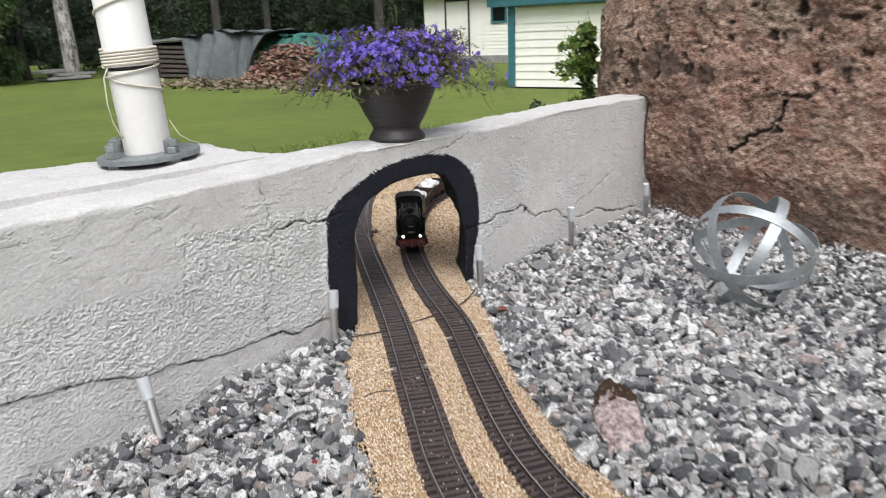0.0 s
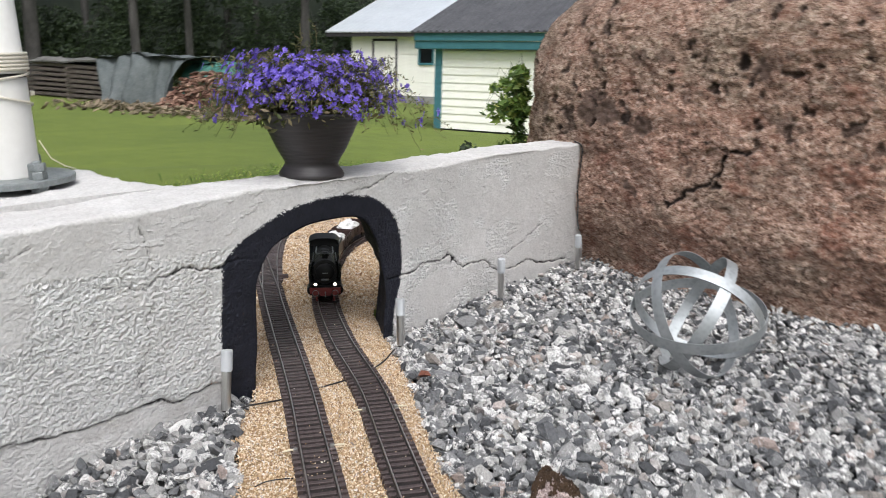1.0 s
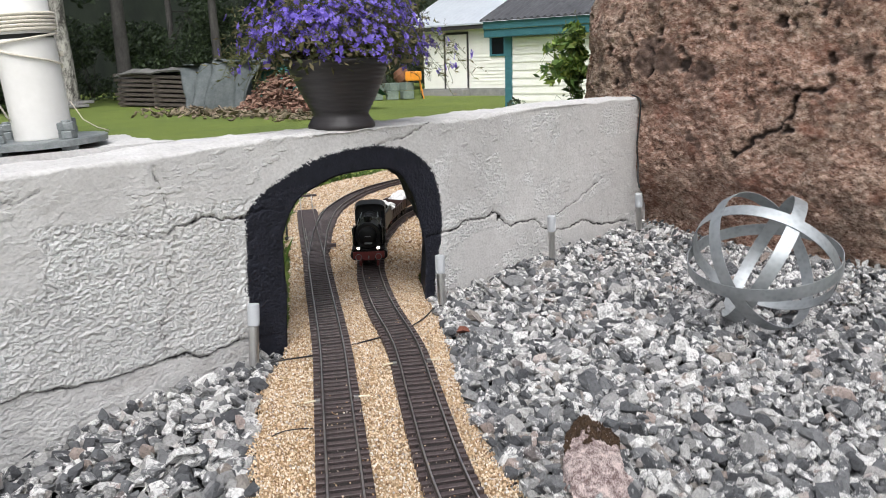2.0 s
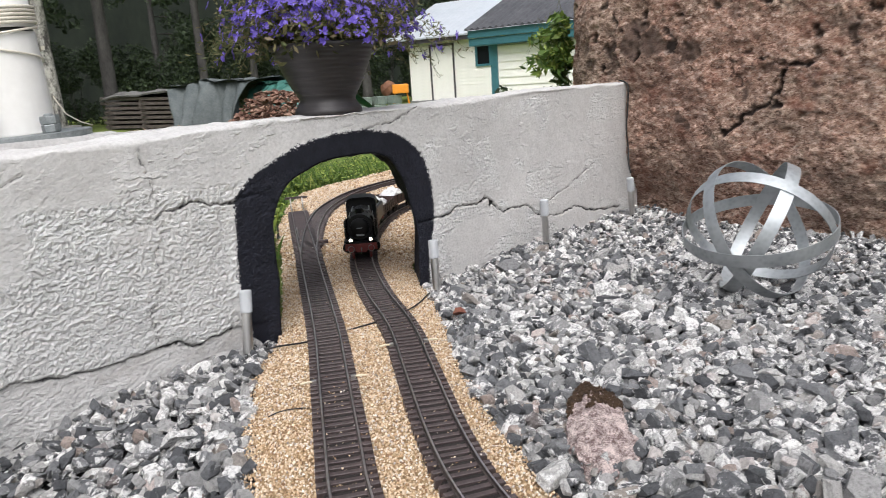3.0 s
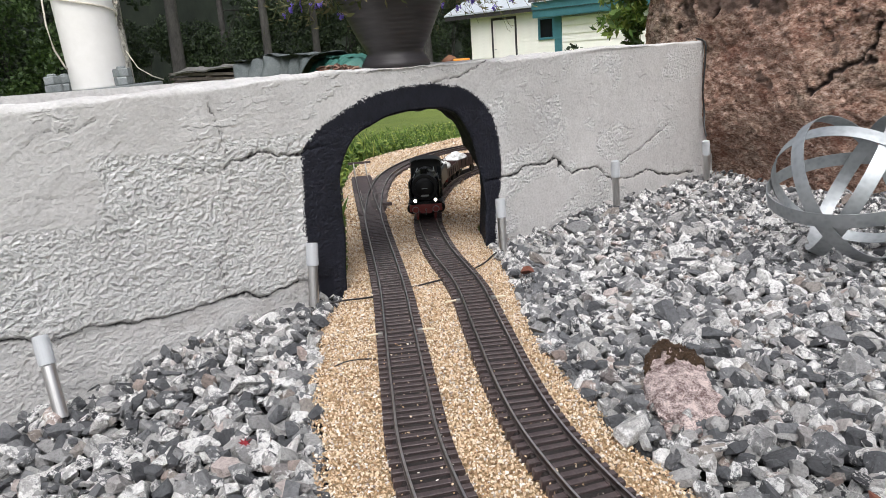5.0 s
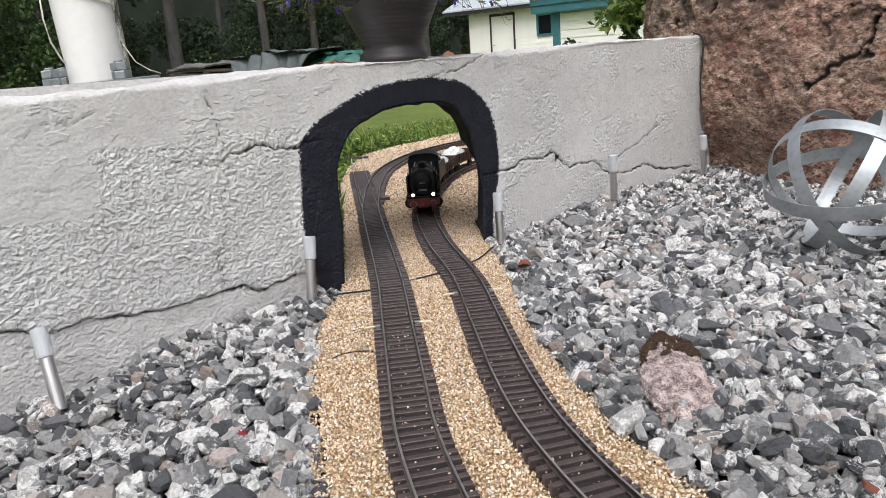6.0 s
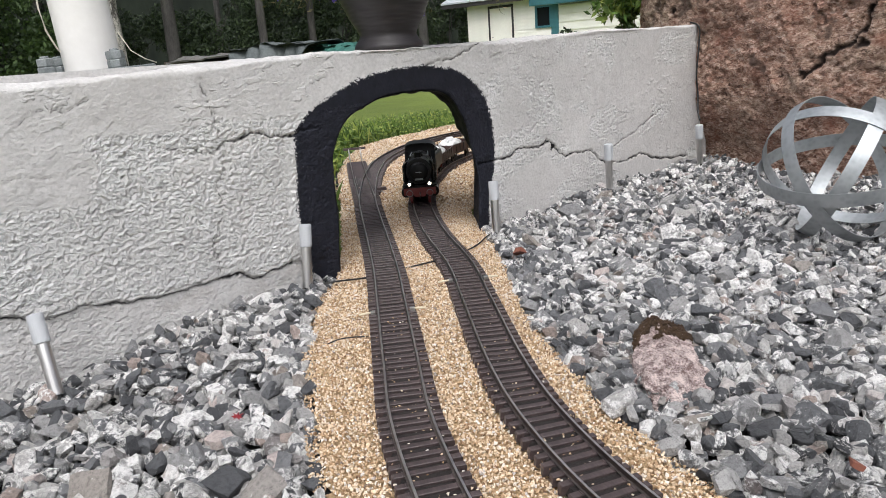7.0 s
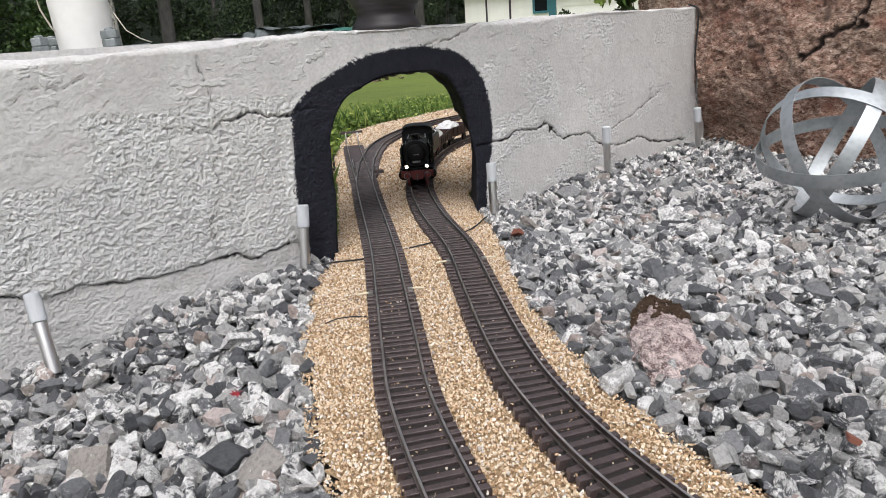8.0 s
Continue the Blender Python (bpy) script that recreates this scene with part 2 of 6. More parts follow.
    col = ramp(nt, r, [(0.0, (0.055, 0.057, 0.062)), (0.25, (0.115, 0.119, 0.126)), (0.50, (0.210, 0.213, 0.218)), (0.70, (0.335, 0.331, 0.324)), (0.88, (0.48, 0.471, 0.455)), (0.92, (0.24, 0.205, 0.175)), (0.95, (0.46, 0.37, 0.335)), (0.975, (0.64, 0.635, 0.62)), (1.0, (0.125, 0.10, 0.095))])
    white = math_node(nt, "ADD", patch, math_node(nt, "MULTIPLY", math_node(nt, "SUBTRACT", r2, 0.5), 0.34))
    white = math_node(nt, "ADD", white, math_node(nt, "MULTIPLY", math_node(nt, "SUBTRACT", grain, 0.5), 0.35))
    col = mix(nt, ramp(nt, white, [(0.542, (0, 0, 0)), (0.632, (0.92, 0.92, 0.92))]), col, (0.80, 0.79, 0.77))
    col = mix(nt, 0.75, col, ramp(nt, grain, [(0.34, (0.45, 0.45, 0.45)), (0.54, (1.08, 1.08, 1.08))]), "MULTIPLY")
    col = mix(nt, ramp(nt, pepper, [(0.60, (0, 0, 0)), (0.68, (0.7, 0.7, 0.7))]), col, (0.05, 0.05, 0.05))
    nt.links.new(col, b.inputs["Base Color"])
    b.inputs["Roughness"].default_value = 0.72
    bump(nt, b, mix(nt, 0.45, patch, grain), 1.0, 0.010)
    return m


def plain(name, colour, rough=0.5, metal=0.0):
    return grainy(name, tuple(c * 0.8 for c in colour), tuple(min(c * 1.12, 1) for c in colour), 40.0, rough, metal, 0.0003, 0.15)


def plaster_material(name="grey_plaster", painted=False):
    m, nt, b = nodes_of(name)
    v = coords(nt)
    big, mid, fine = noise_tex(nt, v, 3.5, 5), noise_tex(nt, v, 30, 6, 0.68), noise_tex(nt, coords(nt, 1.0, (1, 1, 1.25)), 150, 3, 0.55)
    mid_node = mid.node.name
    rough = attribute(nt, "rough")
    col = ramp(nt, big, [(0.3, (0.55, 0.55, 0.548)), (0.7, (0.675, 0.675, 0.672))])
    col = mix(nt, 0.35, col, ramp(nt, mid, [(0.28, (0.62, 0.61, 0.60)), (0.62, (1, 1, 1))]), "MULTIPLY")
    col = mix(nt, 0.35, col, ramp(nt, fine, [(0.3, (0.5, 0.5, 0.5)), (0.6, (1, 1, 1))]), "MULTIPLY")
    col = mix(nt, attribute(nt, "stain_tone"), col, (0.30, 0.28, 0.26))
    add = nt.nodes.new("ShaderNodeMath")
    add.operation = "MULTIPLY_ADD"
    nt.links.new(noise_tex(nt, v, 160, 3, 0.6), add.inputs[0])
    add.inputs[1].default_value = 0.0022
    nt.links.new(attribute(nt, "crack"), add.inputs[2])
    line = ramp(nt, remap(nt, add.outputs[0], 0.0004, 0.0026), [(0.0, (1, 1, 1)), (1.0, (0, 0, 0))])
    col = mix(nt, line, col, (0.022, 0.021, 0.022))
    b.inputs["Roughness"].default_value = 0.9
    if painted:
        edge = nt.nodes.new("ShaderNodeMath")
        edge.operation = "MULTIPLY_ADD"
        nt.links.new(mix(nt, 0.5, noise_tex(nt, v, 90, 5, 0.75), noise_tex(nt, v, 300, 3, 0.7)), edge.inputs[0])
        edge.inputs[1].default_value = 0.046
        nt.links.new(attribute(nt, "paint"), edge.inputs[2])
        cover = ramp(nt, remap(nt, edge.outputs[0], 0.0240, 0.0215), [(0.0, (0, 0, 0)), (1.0, (1, 1, 1))])
        col = mix(nt, cover, col, ramp(nt, mid, [(0.3, (0.005, 0.0058, 0.010)), (0.7, (0.013, 0.0145, 0.024))]))
        nt.links.new(ramp(nt, cover, [(0.0, (0.9, 0.9, 0.9)), (1.0, (0.7, 0.7, 0.7))]), b.inputs["Roughness"])
        b.inputs["Specular IOR Level"].default_value = 0.3
    cells = nt.nodes.new("ShaderNodeTexVoronoi")
    cells.feature = "SMOOTH_F1"
    cells.inputs["Scale"].default_value = 135
    warp = nt.nodes.new("ShaderNodeVectorMath")
    warp.operation = "MULTIPLY_ADD"
    nt.links.new(nt.nodes[mid_node].outputs["Color"], warp.inputs[0])
    warp.inputs[1].default_value = (0.03, 0.03, 0.03)
    nt.links.new(v, warp.inputs[2])
    nt.links.new(warp.outputs[0], cells.inputs["Vector"])
    fine = mix(nt, 0.45, fine, cells.outputs["Distance"])
    relief = mix(nt, ramp(nt, rough, [(0.1, (0.12, 0.12, 0.12)), (0.8, (0.85, 0.85, 0.85))]), (0.5, 0.5, 0.5), mix(nt, 0.86, mid, fine))
    # thin crusts left by the trowel on the smoother coat
    crust = ramp(nt, noise_tex(nt, coords(nt, 1.0, (1, 1, 1.7)), 24, 3, 0.6), [(0.53, (0, 0, 0)), (0.60, (1, 1, 1))])
    smooth_coat = ramp(nt, rough, [(0.15, (0.08, 0.08, 0.08)), (0.7, (0.015, 0.015, 0.015))])
    crust = mix(nt, 1.0, crust, ramp(nt, noise_tex(nt, v, 6, 3), [(0.47, (0.12, 0.12, 0.12)), (0.58, (1, 1, 1))]), "MULTIPLY")
    relief = mix(nt, 1.0, relief, mix(nt, 1.0, crust, smooth_coat, "MULTIPLY"), "ADD")
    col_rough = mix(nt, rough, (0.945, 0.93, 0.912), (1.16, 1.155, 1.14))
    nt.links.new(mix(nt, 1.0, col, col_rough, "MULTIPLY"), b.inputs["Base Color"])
    bump(nt, b, relief, 1.0, 0.009 if painted else 0.019)
    return m


def rock_material():
    """Flaking red-brown rock with olive lichen, dark scars, and pits with shade painted in."""
    m, nt, b = nodes_of("red_brown_rock")
    v = coords(nt, 1.0, (1, 1, 1.9))
    big, mid, fine = noise_tex(nt, coords(nt), 2.4, 5), noise_tex(nt, v, 34, 6, 0.7), noise_tex(nt, v, 150, 5, 0.75)
    warp = nt.nodes.new("ShaderNodeVectorMath")
    warp.operation = "MULTIPLY_ADD"
    nt.links.new(nt.nodes[mid.node.name].outputs["Color"], warp.inputs[0])
    warp.inputs[1].default_value = (0.035, 0.035, 0.055)
    nt.links.new(v, warp.inputs[2])
    flakes = []
    for scale in (56, 130):
        cell = nt.nodes.new("ShaderNodeTexVoronoi")
        cell.inputs["Scale"].default_value = scale
        nt.links.new(warp.outputs[0], cell.inputs["Vector"])
        flakes.append(cell)
    tone = math_node(nt, "ADD", math_node(nt, "MULTIPLY", flakes[0].outputs["Color"], 0.40), math_node(nt, "MULTIPLY", flakes[1].outputs["Color"], 0.60))
    tone = math_node(nt, "ADD", math_node(nt, "MULTIPLY", tone, 0.66), math_node(nt, "MULTIPLY", noise_tex(nt, v, 240, 3, 0.8), 0.36))
    col = ramp(nt, tone, [(0.26, (0.10, 0.050, 0.036)), (0.40, (0.30, 0.155, 0.108)), (0.52, (0.47, 0.28, 0.205)), (0.64, (0.66, 0.455, 0.36)), (0.76, (0.84, 0.69, 0.59))])
    lichen = ramp(nt, tone, [(0.28, (0.10, 0.070, 0.048)), (0.48, (0.33, 0.245, 0.18)), (0.70, (0.60, 0.49, 0.39))])
    col = mix(nt, ramp(nt, mix(nt, 0.35, big, mid), [(0.46, (0, 0, 0)), (0.58, (0.85, 0.85, 0.85))]), col, lichen)
    chip = nt.nodes.new("ShaderNodeTexVoronoi")
    chip.inputs["Scale"].default_value = 185
    nt.links.new(v, chip.inputs["Vector"])
    split = nt.nodes.new("ShaderNodeSeparateColor")
    nt.links.new(chip.outputs["Color"], split.inputs[0])
    col = mix(nt, ramp(nt, split.outputs[0], [(0.80, (0, 0, 0)), (0.86, (0.40, 0.40, 0.40))]), col, (0.76, 0.58, 0.49))
    col = mix(nt, ramp(nt, split.outputs[1], [(0.78, (0, 0, 0)), (0.84, (0.42, 0.42, 0.42))]), col, (0.12, 0.06, 0.043))
    rust = ramp(nt, noise_tex(nt, coords(nt), 7.5, 5, 0.65), [(0.55, (0, 0, 0)), (0.68, (0.6, 0.6, 0.6))])
    col = mix(nt, rust, col, (0.27, 0.095, 0.058))
    col = mix(nt, 0.6, col, ramp(nt, mid, [(0.30, (0.42, 0.40, 0.38)), (0.55, (1.08, 1.06, 1.04))]), "MULTIPLY")
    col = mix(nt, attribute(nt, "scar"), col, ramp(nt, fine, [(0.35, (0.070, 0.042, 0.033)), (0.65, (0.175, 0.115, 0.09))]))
    # pits and rift coloured near black, the shade of their hollows painted in
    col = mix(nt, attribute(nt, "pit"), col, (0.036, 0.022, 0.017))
    nt.links.new(col, b.inputs["Base Color"])
    b.inputs["Roughness"].default_value = 0.92
    relief = math_node(nt, "ADD", math_node(nt, "MULTIPLY", tone, 0.8), math_node(nt, "MULTIPLY", mid, 0.7))
    bump(nt, b, relief, 1.0, 0.018)
    return m


def galvanised():
    m, nt, b = nodes_of("galvanised_steel")
    v = coords(nt)
    vo = nt.nodes.new("ShaderNodeTexVoronoi")
    vo.inputs["Scale"].default_value = 90
    nt.links.new(v, vo.inputs["Vector"])
    n = noise_tex(nt, v, 14, 5)
    col = mix(nt, 0.3, ramp(nt, n, [(0.3, (0.30, 0.325, 0.335)), (0.7, (0.50, 0.525, 0.535))]), ramp(nt, vo.outputs["Distance"], [(0.0, (0.28, 0.30, 0.31)), (0.6, (0.54, 0.565, 0.58))]))
    nt.links.new(col, b.inputs["Base Color"])
    b.inputs["Metallic"].default_value, b.inputs["Roughness"].default_value = 0.8, 0.52
    return m


def lawn_material():
    m, nt, b = nodes_of("mown_grass")
    v = coords(nt)
    big, mid, fine = noise_tex(nt, v, 0.35, 5), noise_tex(nt, v, 3.0, 6, 0.7), noise_tex(nt, v, 60, 4, 0.8)
    col = ramp(nt, big, [(0.3, (0.098, 0.138, 0.022)), (0.7, (0.152, 0.198, 0.033))])
    col = mix(nt, 0.5, col, ramp(nt, mid, [(0.3, (0.6, 0.62, 0.5)), (0.7, (1.2, 1.15, 1.0))]), "MULTIPLY")
    col = mix(nt, 0.5, col, ramp(nt, fine, [(0.3, (0.45, 0.5, 0.35)), (0.7, (1.3, 1.3, 1.1))]), "MULTIPLY")
    nt.links.new(col, b.inputs["Base Color"])
    b.inputs["Roughness"].default_value = 0.9
    bump(nt, b, mix(nt, 0.5, mid, fine), 0.8, 0.03)
    return m


def leafy(name, stops, rough=0.6, through=0.25):
    m, nt, b = nodes_of(name)
    r = nt.nodes.new("ShaderNodeNewGeometry").outputs["Random Per Island"]
    col = mix(nt, 0.4, ramp(nt, r, stops), ramp(nt, noise_tex(nt, coords(nt), 1.5), [(0.3, (0.5, 0.5, 0.5)), (0.7, (1.2, 1.2, 1.2))]), "MULTIPLY")
    nt.links.new(col, b.inputs["Base Color"])
    b.inputs["Roughness"].default_value = rough
    t = nt.nodes.new("ShaderNodeBsdfTranslucent")
    nt.links.new(col, t.inputs["Color"])
    s = nt.nodes.new("ShaderNodeMixShader")
    s.inputs[0].default_value = through
    nt.links.new(b.outputs[0], s.inputs[1])
    nt.links.new(t.outputs[0], s.inputs[2])
    nt.links.new(s.outputs[0], nt.nodes["Material Output"].inputs["Surface"])
    return m


def glowing(name, colour, strength):
    m, nt, b = nodes_of(name)
    b.inputs["Base Color"].default_value = (*colour, 1)
    b.inputs["Emission Color"].default_value, b.inputs["Emission Strength"].default_value = (*colour, 1), strength
    return m


def frosted():
    m, nt, b = nodes_of("frosted_plastic")
    b.inputs["Base Color"].default_value = (0.60, 0.62, 0.64, 1)
    b.inputs["Roughness"].default_value, b.inputs["Transmission Weight"].default_value, b.inputs["IOR"].default_value = 0.55, 0.35, 1.3
    return m


def dark_glass():
    m, nt, b = nodes_of("window_glass")
    b.inputs["Base Color"].default_value = (0.012, 0.014, 0.016, 1)
    b.inputs["Roughness"].default_value, b.inputs["Specular IOR Level"].default_value = 0.06, 0.35
    return m


def black_paint():
    m, nt, b = nodes_of("black_masonry_paint")
    v = coords(nt)
    mid, fine = noise_tex(nt, v, 30, 6, 0.7), noise_tex(nt, v, 190, 4, 0.7)
    nt.links.new(ramp(nt, mid, [(0.3, (0.006, 0.0065, 0.010)), (0.7, (0.015, 0.016, 0.023))]), b.inputs["Base Color"])
    b.inputs["Roughness"].default_value, b.inputs["Specular IOR Level"].default_value = 0.7, 0.3
    bump(nt, b, mix(nt, 0.5, mid, fine), 0.8, 0.004)
    return m


PLASTER_PAINTED = plaster_material("black_painted_plaster", True)
PLASTER, ROCK, GALV, LAWN, BLACK = plaster_material(), rock_material(), galvanised(), lawn_material(), black_paint()
STONE, STONE_SINGLE = stone_material("crushed_granite", True, 1.0), stone_material("crushed_granite_single", False, 0.031)
CHIPS = varied("tan_ballast_chips", [(0.0, (0.26, 0.15, 0.08)), (0.22, (0.56, 0.38, 0.215)), (0.5, (0.78, 0.60, 0.405)), (0.8, (0.88, 0.74, 0.565)), (0.93, (0.89, 0.845, 0.775)), (1.0, (0.24, 0.175, 0.14))], 0.75, True, None, 200, 0.0004)
# grit under the stones, kept near black so their gaps look shaded
GRIT = grainy("grit_gap_shade", (0.012, 0.012, 0.012), (0.06, 0.058, 0.056), 60, 0.95, 0, 0.004, 0.8)
TAN_BED = grainy("tan_grit_bed", (0.26, 0.17, 0.09), (0.55, 0.41, 0.24), 160, 0.95, 0, 0.002, 0.8)
SLEEPER = grainy("brown_plastic_sleeper", (0.036, 0.026, 0.026), (0.092, 0.068, 0.066), 60, 0.45, 0, 0.0008, 0.5, stretch=(1, 0.15, 1))
# near black, so the sheet between the sleepers stands in for gap shade
GAP_SHADE = grainy("sleeper_gap_shade", (0.007, 0.005, 0.005), (0.022, 0.016, 0.014), 130, 0.85, 0, 0.002, 0.8)
RAIL_TOP = grainy("polished_rail_head", (0.50, 0.47, 0.45), (0.74, 0.71, 0.68), 24, 0.36, 0.95, 0.0002, 0.1)
RAIL = grainy("weathered_brass_rail", (0.075, 0.060, 0.055), (0.19, 0.16, 0.145), 30, 0.34, 0.85, 0.0004, 0.2)
STEEL = grainy("brushed_stainless_steel", (0.46, 0.45, 0.44), (0.66, 0.65, 0.63), 90, 0.34, 0.95, 0.0002, 0.2, stretch=(1, 1, 0.08))
FROST = frosted()
WHITE = grainy("white_pole_paint", (0.63, 0.62, 0.59), (0.70, 0.69, 0.665), 9, 0.38, 0, 0.0006, 0.1)
ROPE = grainy("cream_rope", (0.50, 0.46, 0.38), (0.70, 0.66, 0.57), 220, 0.9, 0, 0.001, 0.6)
ZINC = grainy("dull_zinc", (0.16, 0.18, 0.18), (0.30, 0.32, 0.32), 60, 0.55, 0.5, 0.0006, 0.3)
POT = grainy("dark_brown_plastic", (0.022, 0.019, 0.020), (0.040, 0.035, 0.036), 14, 0.48, 0, 0.0012, 0.35, stretch=(0.3, 0.3, 3))
SOIL = grainy("potting_soil", (0.02, 0.014, 0.01), (0.06, 0.042, 0.03), 80, 0.95, 0, 0.004, 0.8)
PETAL = leafy("violet_blue_petals", [(0.0, (0.13, 0.08, 0.46)), (0.5, (0.20, 0.135, 0.64)), (1.0, (0.33, 0.25, 0.74))], 0.6, 0.3)
HERB = leafy("olive_foliage", [(0.0, (0.05, 0.065, 0.016)), (0.45, (0.09, 0.10, 0.03)), (0.75, (0.16, 0.14, 0.055)), (1.0, (0.21, 0.165, 0.10))], 0.7, 0.2)
WEED = leafy("fresh_green_leaves", [(0.0, (0.05, 0.10, 0.018)), (0.5, (0.12, 0.20, 0.035)), (0.85, (0.26, 0.35, 0.065)), (1.0, (0.48, 0.50, 0.14))], 0.55, 0.3)
FERN = leafy("rock_plant_leaves", [(0.0, (0.03, 0.06, 0.014)), (0.6, (0.075, 0.15, 0.028)), (1.0, (0.15, 0.25, 0.05))], 0.5, 0.3)
FOREST = leafy("forest_leaves", [(0.0, (0.020, 0.034, 0.017)), (0.6, (0.042, 0.066, 0.030)), (1.0, (0.070, 0.105, 0.042))], 0.7, 0.15)
BUSH = leafy("bush_leaves", [(0.0, (0.025, 0.05, 0.014)), (0.6, (0.06, 0.11, 0.03)), (1.0, (0.11, 0.17, 0.05))], 0.6, 0.2)
BARK = grainy("grey_bark", (0.030, 0.028, 0.027), (0.098, 0.092, 0.086), 5, 0.95, 0, 0.02, 0.8, stretch=(1, 1, 0.25))
BIRCH = grainy("birch_bark", (0.05, 0.045, 0.04), (0.48, 0.46, 0.42), 7, 0.85, 0, 0.02, 0.6, stretch=(1, 1, 0.35), low=0.42, high=0.56)
SIDING = grainy("cream_white_siding", (0.84, 0.83, 0.76), (0.91, 0.90, 0.83), 4, 0.55, 0, 0.001, 0.2)
TEAL = grainy("teal_painted_wood", (0.035, 0.13, 0.16), (0.055, 0.18, 0.21), 6, 0.55, 0, 0.001, 0.2)
DARK_TRIM = grainy("dark_brown_trim", (0.02, 0.018, 0.02), (0.05, 0.045, 0.05), 8, 0.6)
METAL_ROOF = grainy("pale_metal_roof", (0.62, 0.66, 0.70), (0.72, 0.76, 0.80), 1.2, 0.35, 0.4, 0.002, 0.2)
GREY_ROOF = grainy("grey_corrugated_roof", (0.035, 0.036, 0.041), (0.085, 0.087, 0.095), 3, 0.7, 0, 0.004, 0.4)
FOUNDATION = grainy("grey_foundation", (0.2, 0.2, 0.195), (0.33, 0.32, 0.31), 4, 0.9)
GLASS = dark_glass()
CRATE = grainy("faded_green_grey_plastic", (0.11, 0.15, 0.12), (0.24, 0.28, 0.24), 5, 0.7)
OLD_WOOD = grainy("weathered_boards", (0.045, 0.036, 0.032), (0.15, 0.125, 0.11), 3, 0.9, 0, 0.006, 0.6, stretch=(1, 0.2, 3))
GREY_TARP = grainy("grey_tarpaulin", (0.05, 0.062, 0.063), (0.115, 0.13, 0.13), 3, 0.75, 0, 0.01, 0.4)
GREEN_TARP = grainy("green_tarpaulin", (0.018, 0.085, 0.068), (0.04, 0.15, 0.12), 3, 0.5, 0, 0.01, 0.4)
LOGS = varied("split_logs", [(0.0, (0.09, 0.045, 0.03)), (0.5, (0.22, 0.11, 0.075)), (1.0, (0.34, 0.22, 0.16))], 0.85, True, None, 20, 0.004)
RUBBLE = varied("garden_rubble", [(0.0, (0.09, 0.075, 0.045)), (0.5, (0.19, 0.155, 0.095)), (1.0, (0.33, 0.25, 0.18))], 0.9, True, None, 12, 0.004)
ORANGE = plain("orange_paint", (0.80, 0.30, 0.02), 0.45)
LOCO = plain("black_locomotive_enamel", (0.007, 0.0075, 0.0078), 0.42)
LOCO.node_tree.nodes["Principled BSDF"].inputs["Specular IOR Level"].default_value = 0.28
LOCO_RED = plain("dark_red_enamel", (0.14, 0.018, 0.015), 0.45)
BRASS = plain("tarnished_brass", (0.42, 0.30, 0.14), 0.4, 0.8)
LOAD = grainy("white_crushed_load", (0.55, 0.55, 0.54), (0.85, 0.85, 0.84), 90, 0.9, 0, 0.004, 0.8)
WAGON_BROWN = grainy("dark_wagon_brown", (0.022, 0.010, 0.009), (0.05, 0.024, 0.02), 40, 0.6)
RUST = grainy("rusty_brown_steel", (0.10, 0.04, 0.02), (0.22, 0.10, 0.05), 6, 0.8)
HEADLIGHT = glowing("warm_headlight", (1.0, 0.88, 0.66), 5.0)
CABLE = plain("black_cable", (0.012, 0.012, 0.012), 0.5)
CLAMP = plain("pale_connector", (0.62, 0.55, 0.40), 0.45)
BRICK = grainy("brick_red_stone", (0.11, 0.035, 0.022), (0.25, 0.095, 0.06), 40, 0.85)
RED_LEAF = plain("red_leaf", (0.24, 0.008, 0.016), 0.5)
PINK_STONE = grainy("pink_grey_granite", (0.20, 0.13, 0.12), (0.86, 0.73, 0.69), 70, 0.9, 0, 0.008, 1.0, low=0.42, high=0.585)
MOSS = grainy("dry_brown_moss", (0.026, 0.015, 0.007), (0.105, 0.058, 0.028), 90, 0.98, 0, 0.006, 0.9)


# ---- ground ----
def ground_z(x, y):
    r = np.hypot(x - 0.5, y - 0.2)
    return -0.045 - 0.12 * smoothstep(0.30, 0.04, y) * smoothstep(4.5, 3.4, r) - 0.505 * smoothstep(3.4, 7.0, r) + 0.05 * fbm(x, y, 6.0, 3, 5.0) * smoothstep(4, 12, r)


def ground_sheet():
    radii = np.r_[0.0, np.geomspace(0.02, 900, 130)]
    ang = np.linspace(0, 2 * math.pi, 144, endpoint=False)
    R, A = np.meshgrid(radii[1:], ang, indexing="ij")
    x, y = 0.5 + R * np.cos(A), 0.2 + R * np.sin(A)
    v = np.c_[x.ravel(), y.ravel(), ground_z(x, y).ravel()]
    n, m = R.shape
    i = np.arange(n * m).reshape(n, m)
    f = np.stack([i[:-1], i[1:], np.roll(i[1:], -1, 1), np.roll(i[:-1], -1, 1)], -1).reshape(-1, 4)
    me = fast_mesh("ground", v, f)
    return tagged(part("ground", me, LAWN, smooth=True), "mown green lawn falling away behind the garden wall", "lawn", kind="structure")


ground_sheet()

# ---- tracks: centre lines ----
LEFT_LINE = [(-0.56, -1.45), (-0.45, -1.15), (-0.345, -0.89), (-0.285, -0.763), (-0.195, -0.603), (-0.099, -0.467), (0.044, -0.269), (0.19, -0.065), (0.441, 0.308), (0.577, 0.505), (0.70, 0.662), (0.86, 0.855), (1.085, 1.09), (1.29, 1.245), (1.49, 1.355), (1.75, 1.43), (2.1, 1.45), (2.5, 1.42)]
STUB_LINE = [(0.577, 0.505), (0.70, 0.69), (0.83, 0.885), (0.955, 1.07), (1.04, 1.195)]
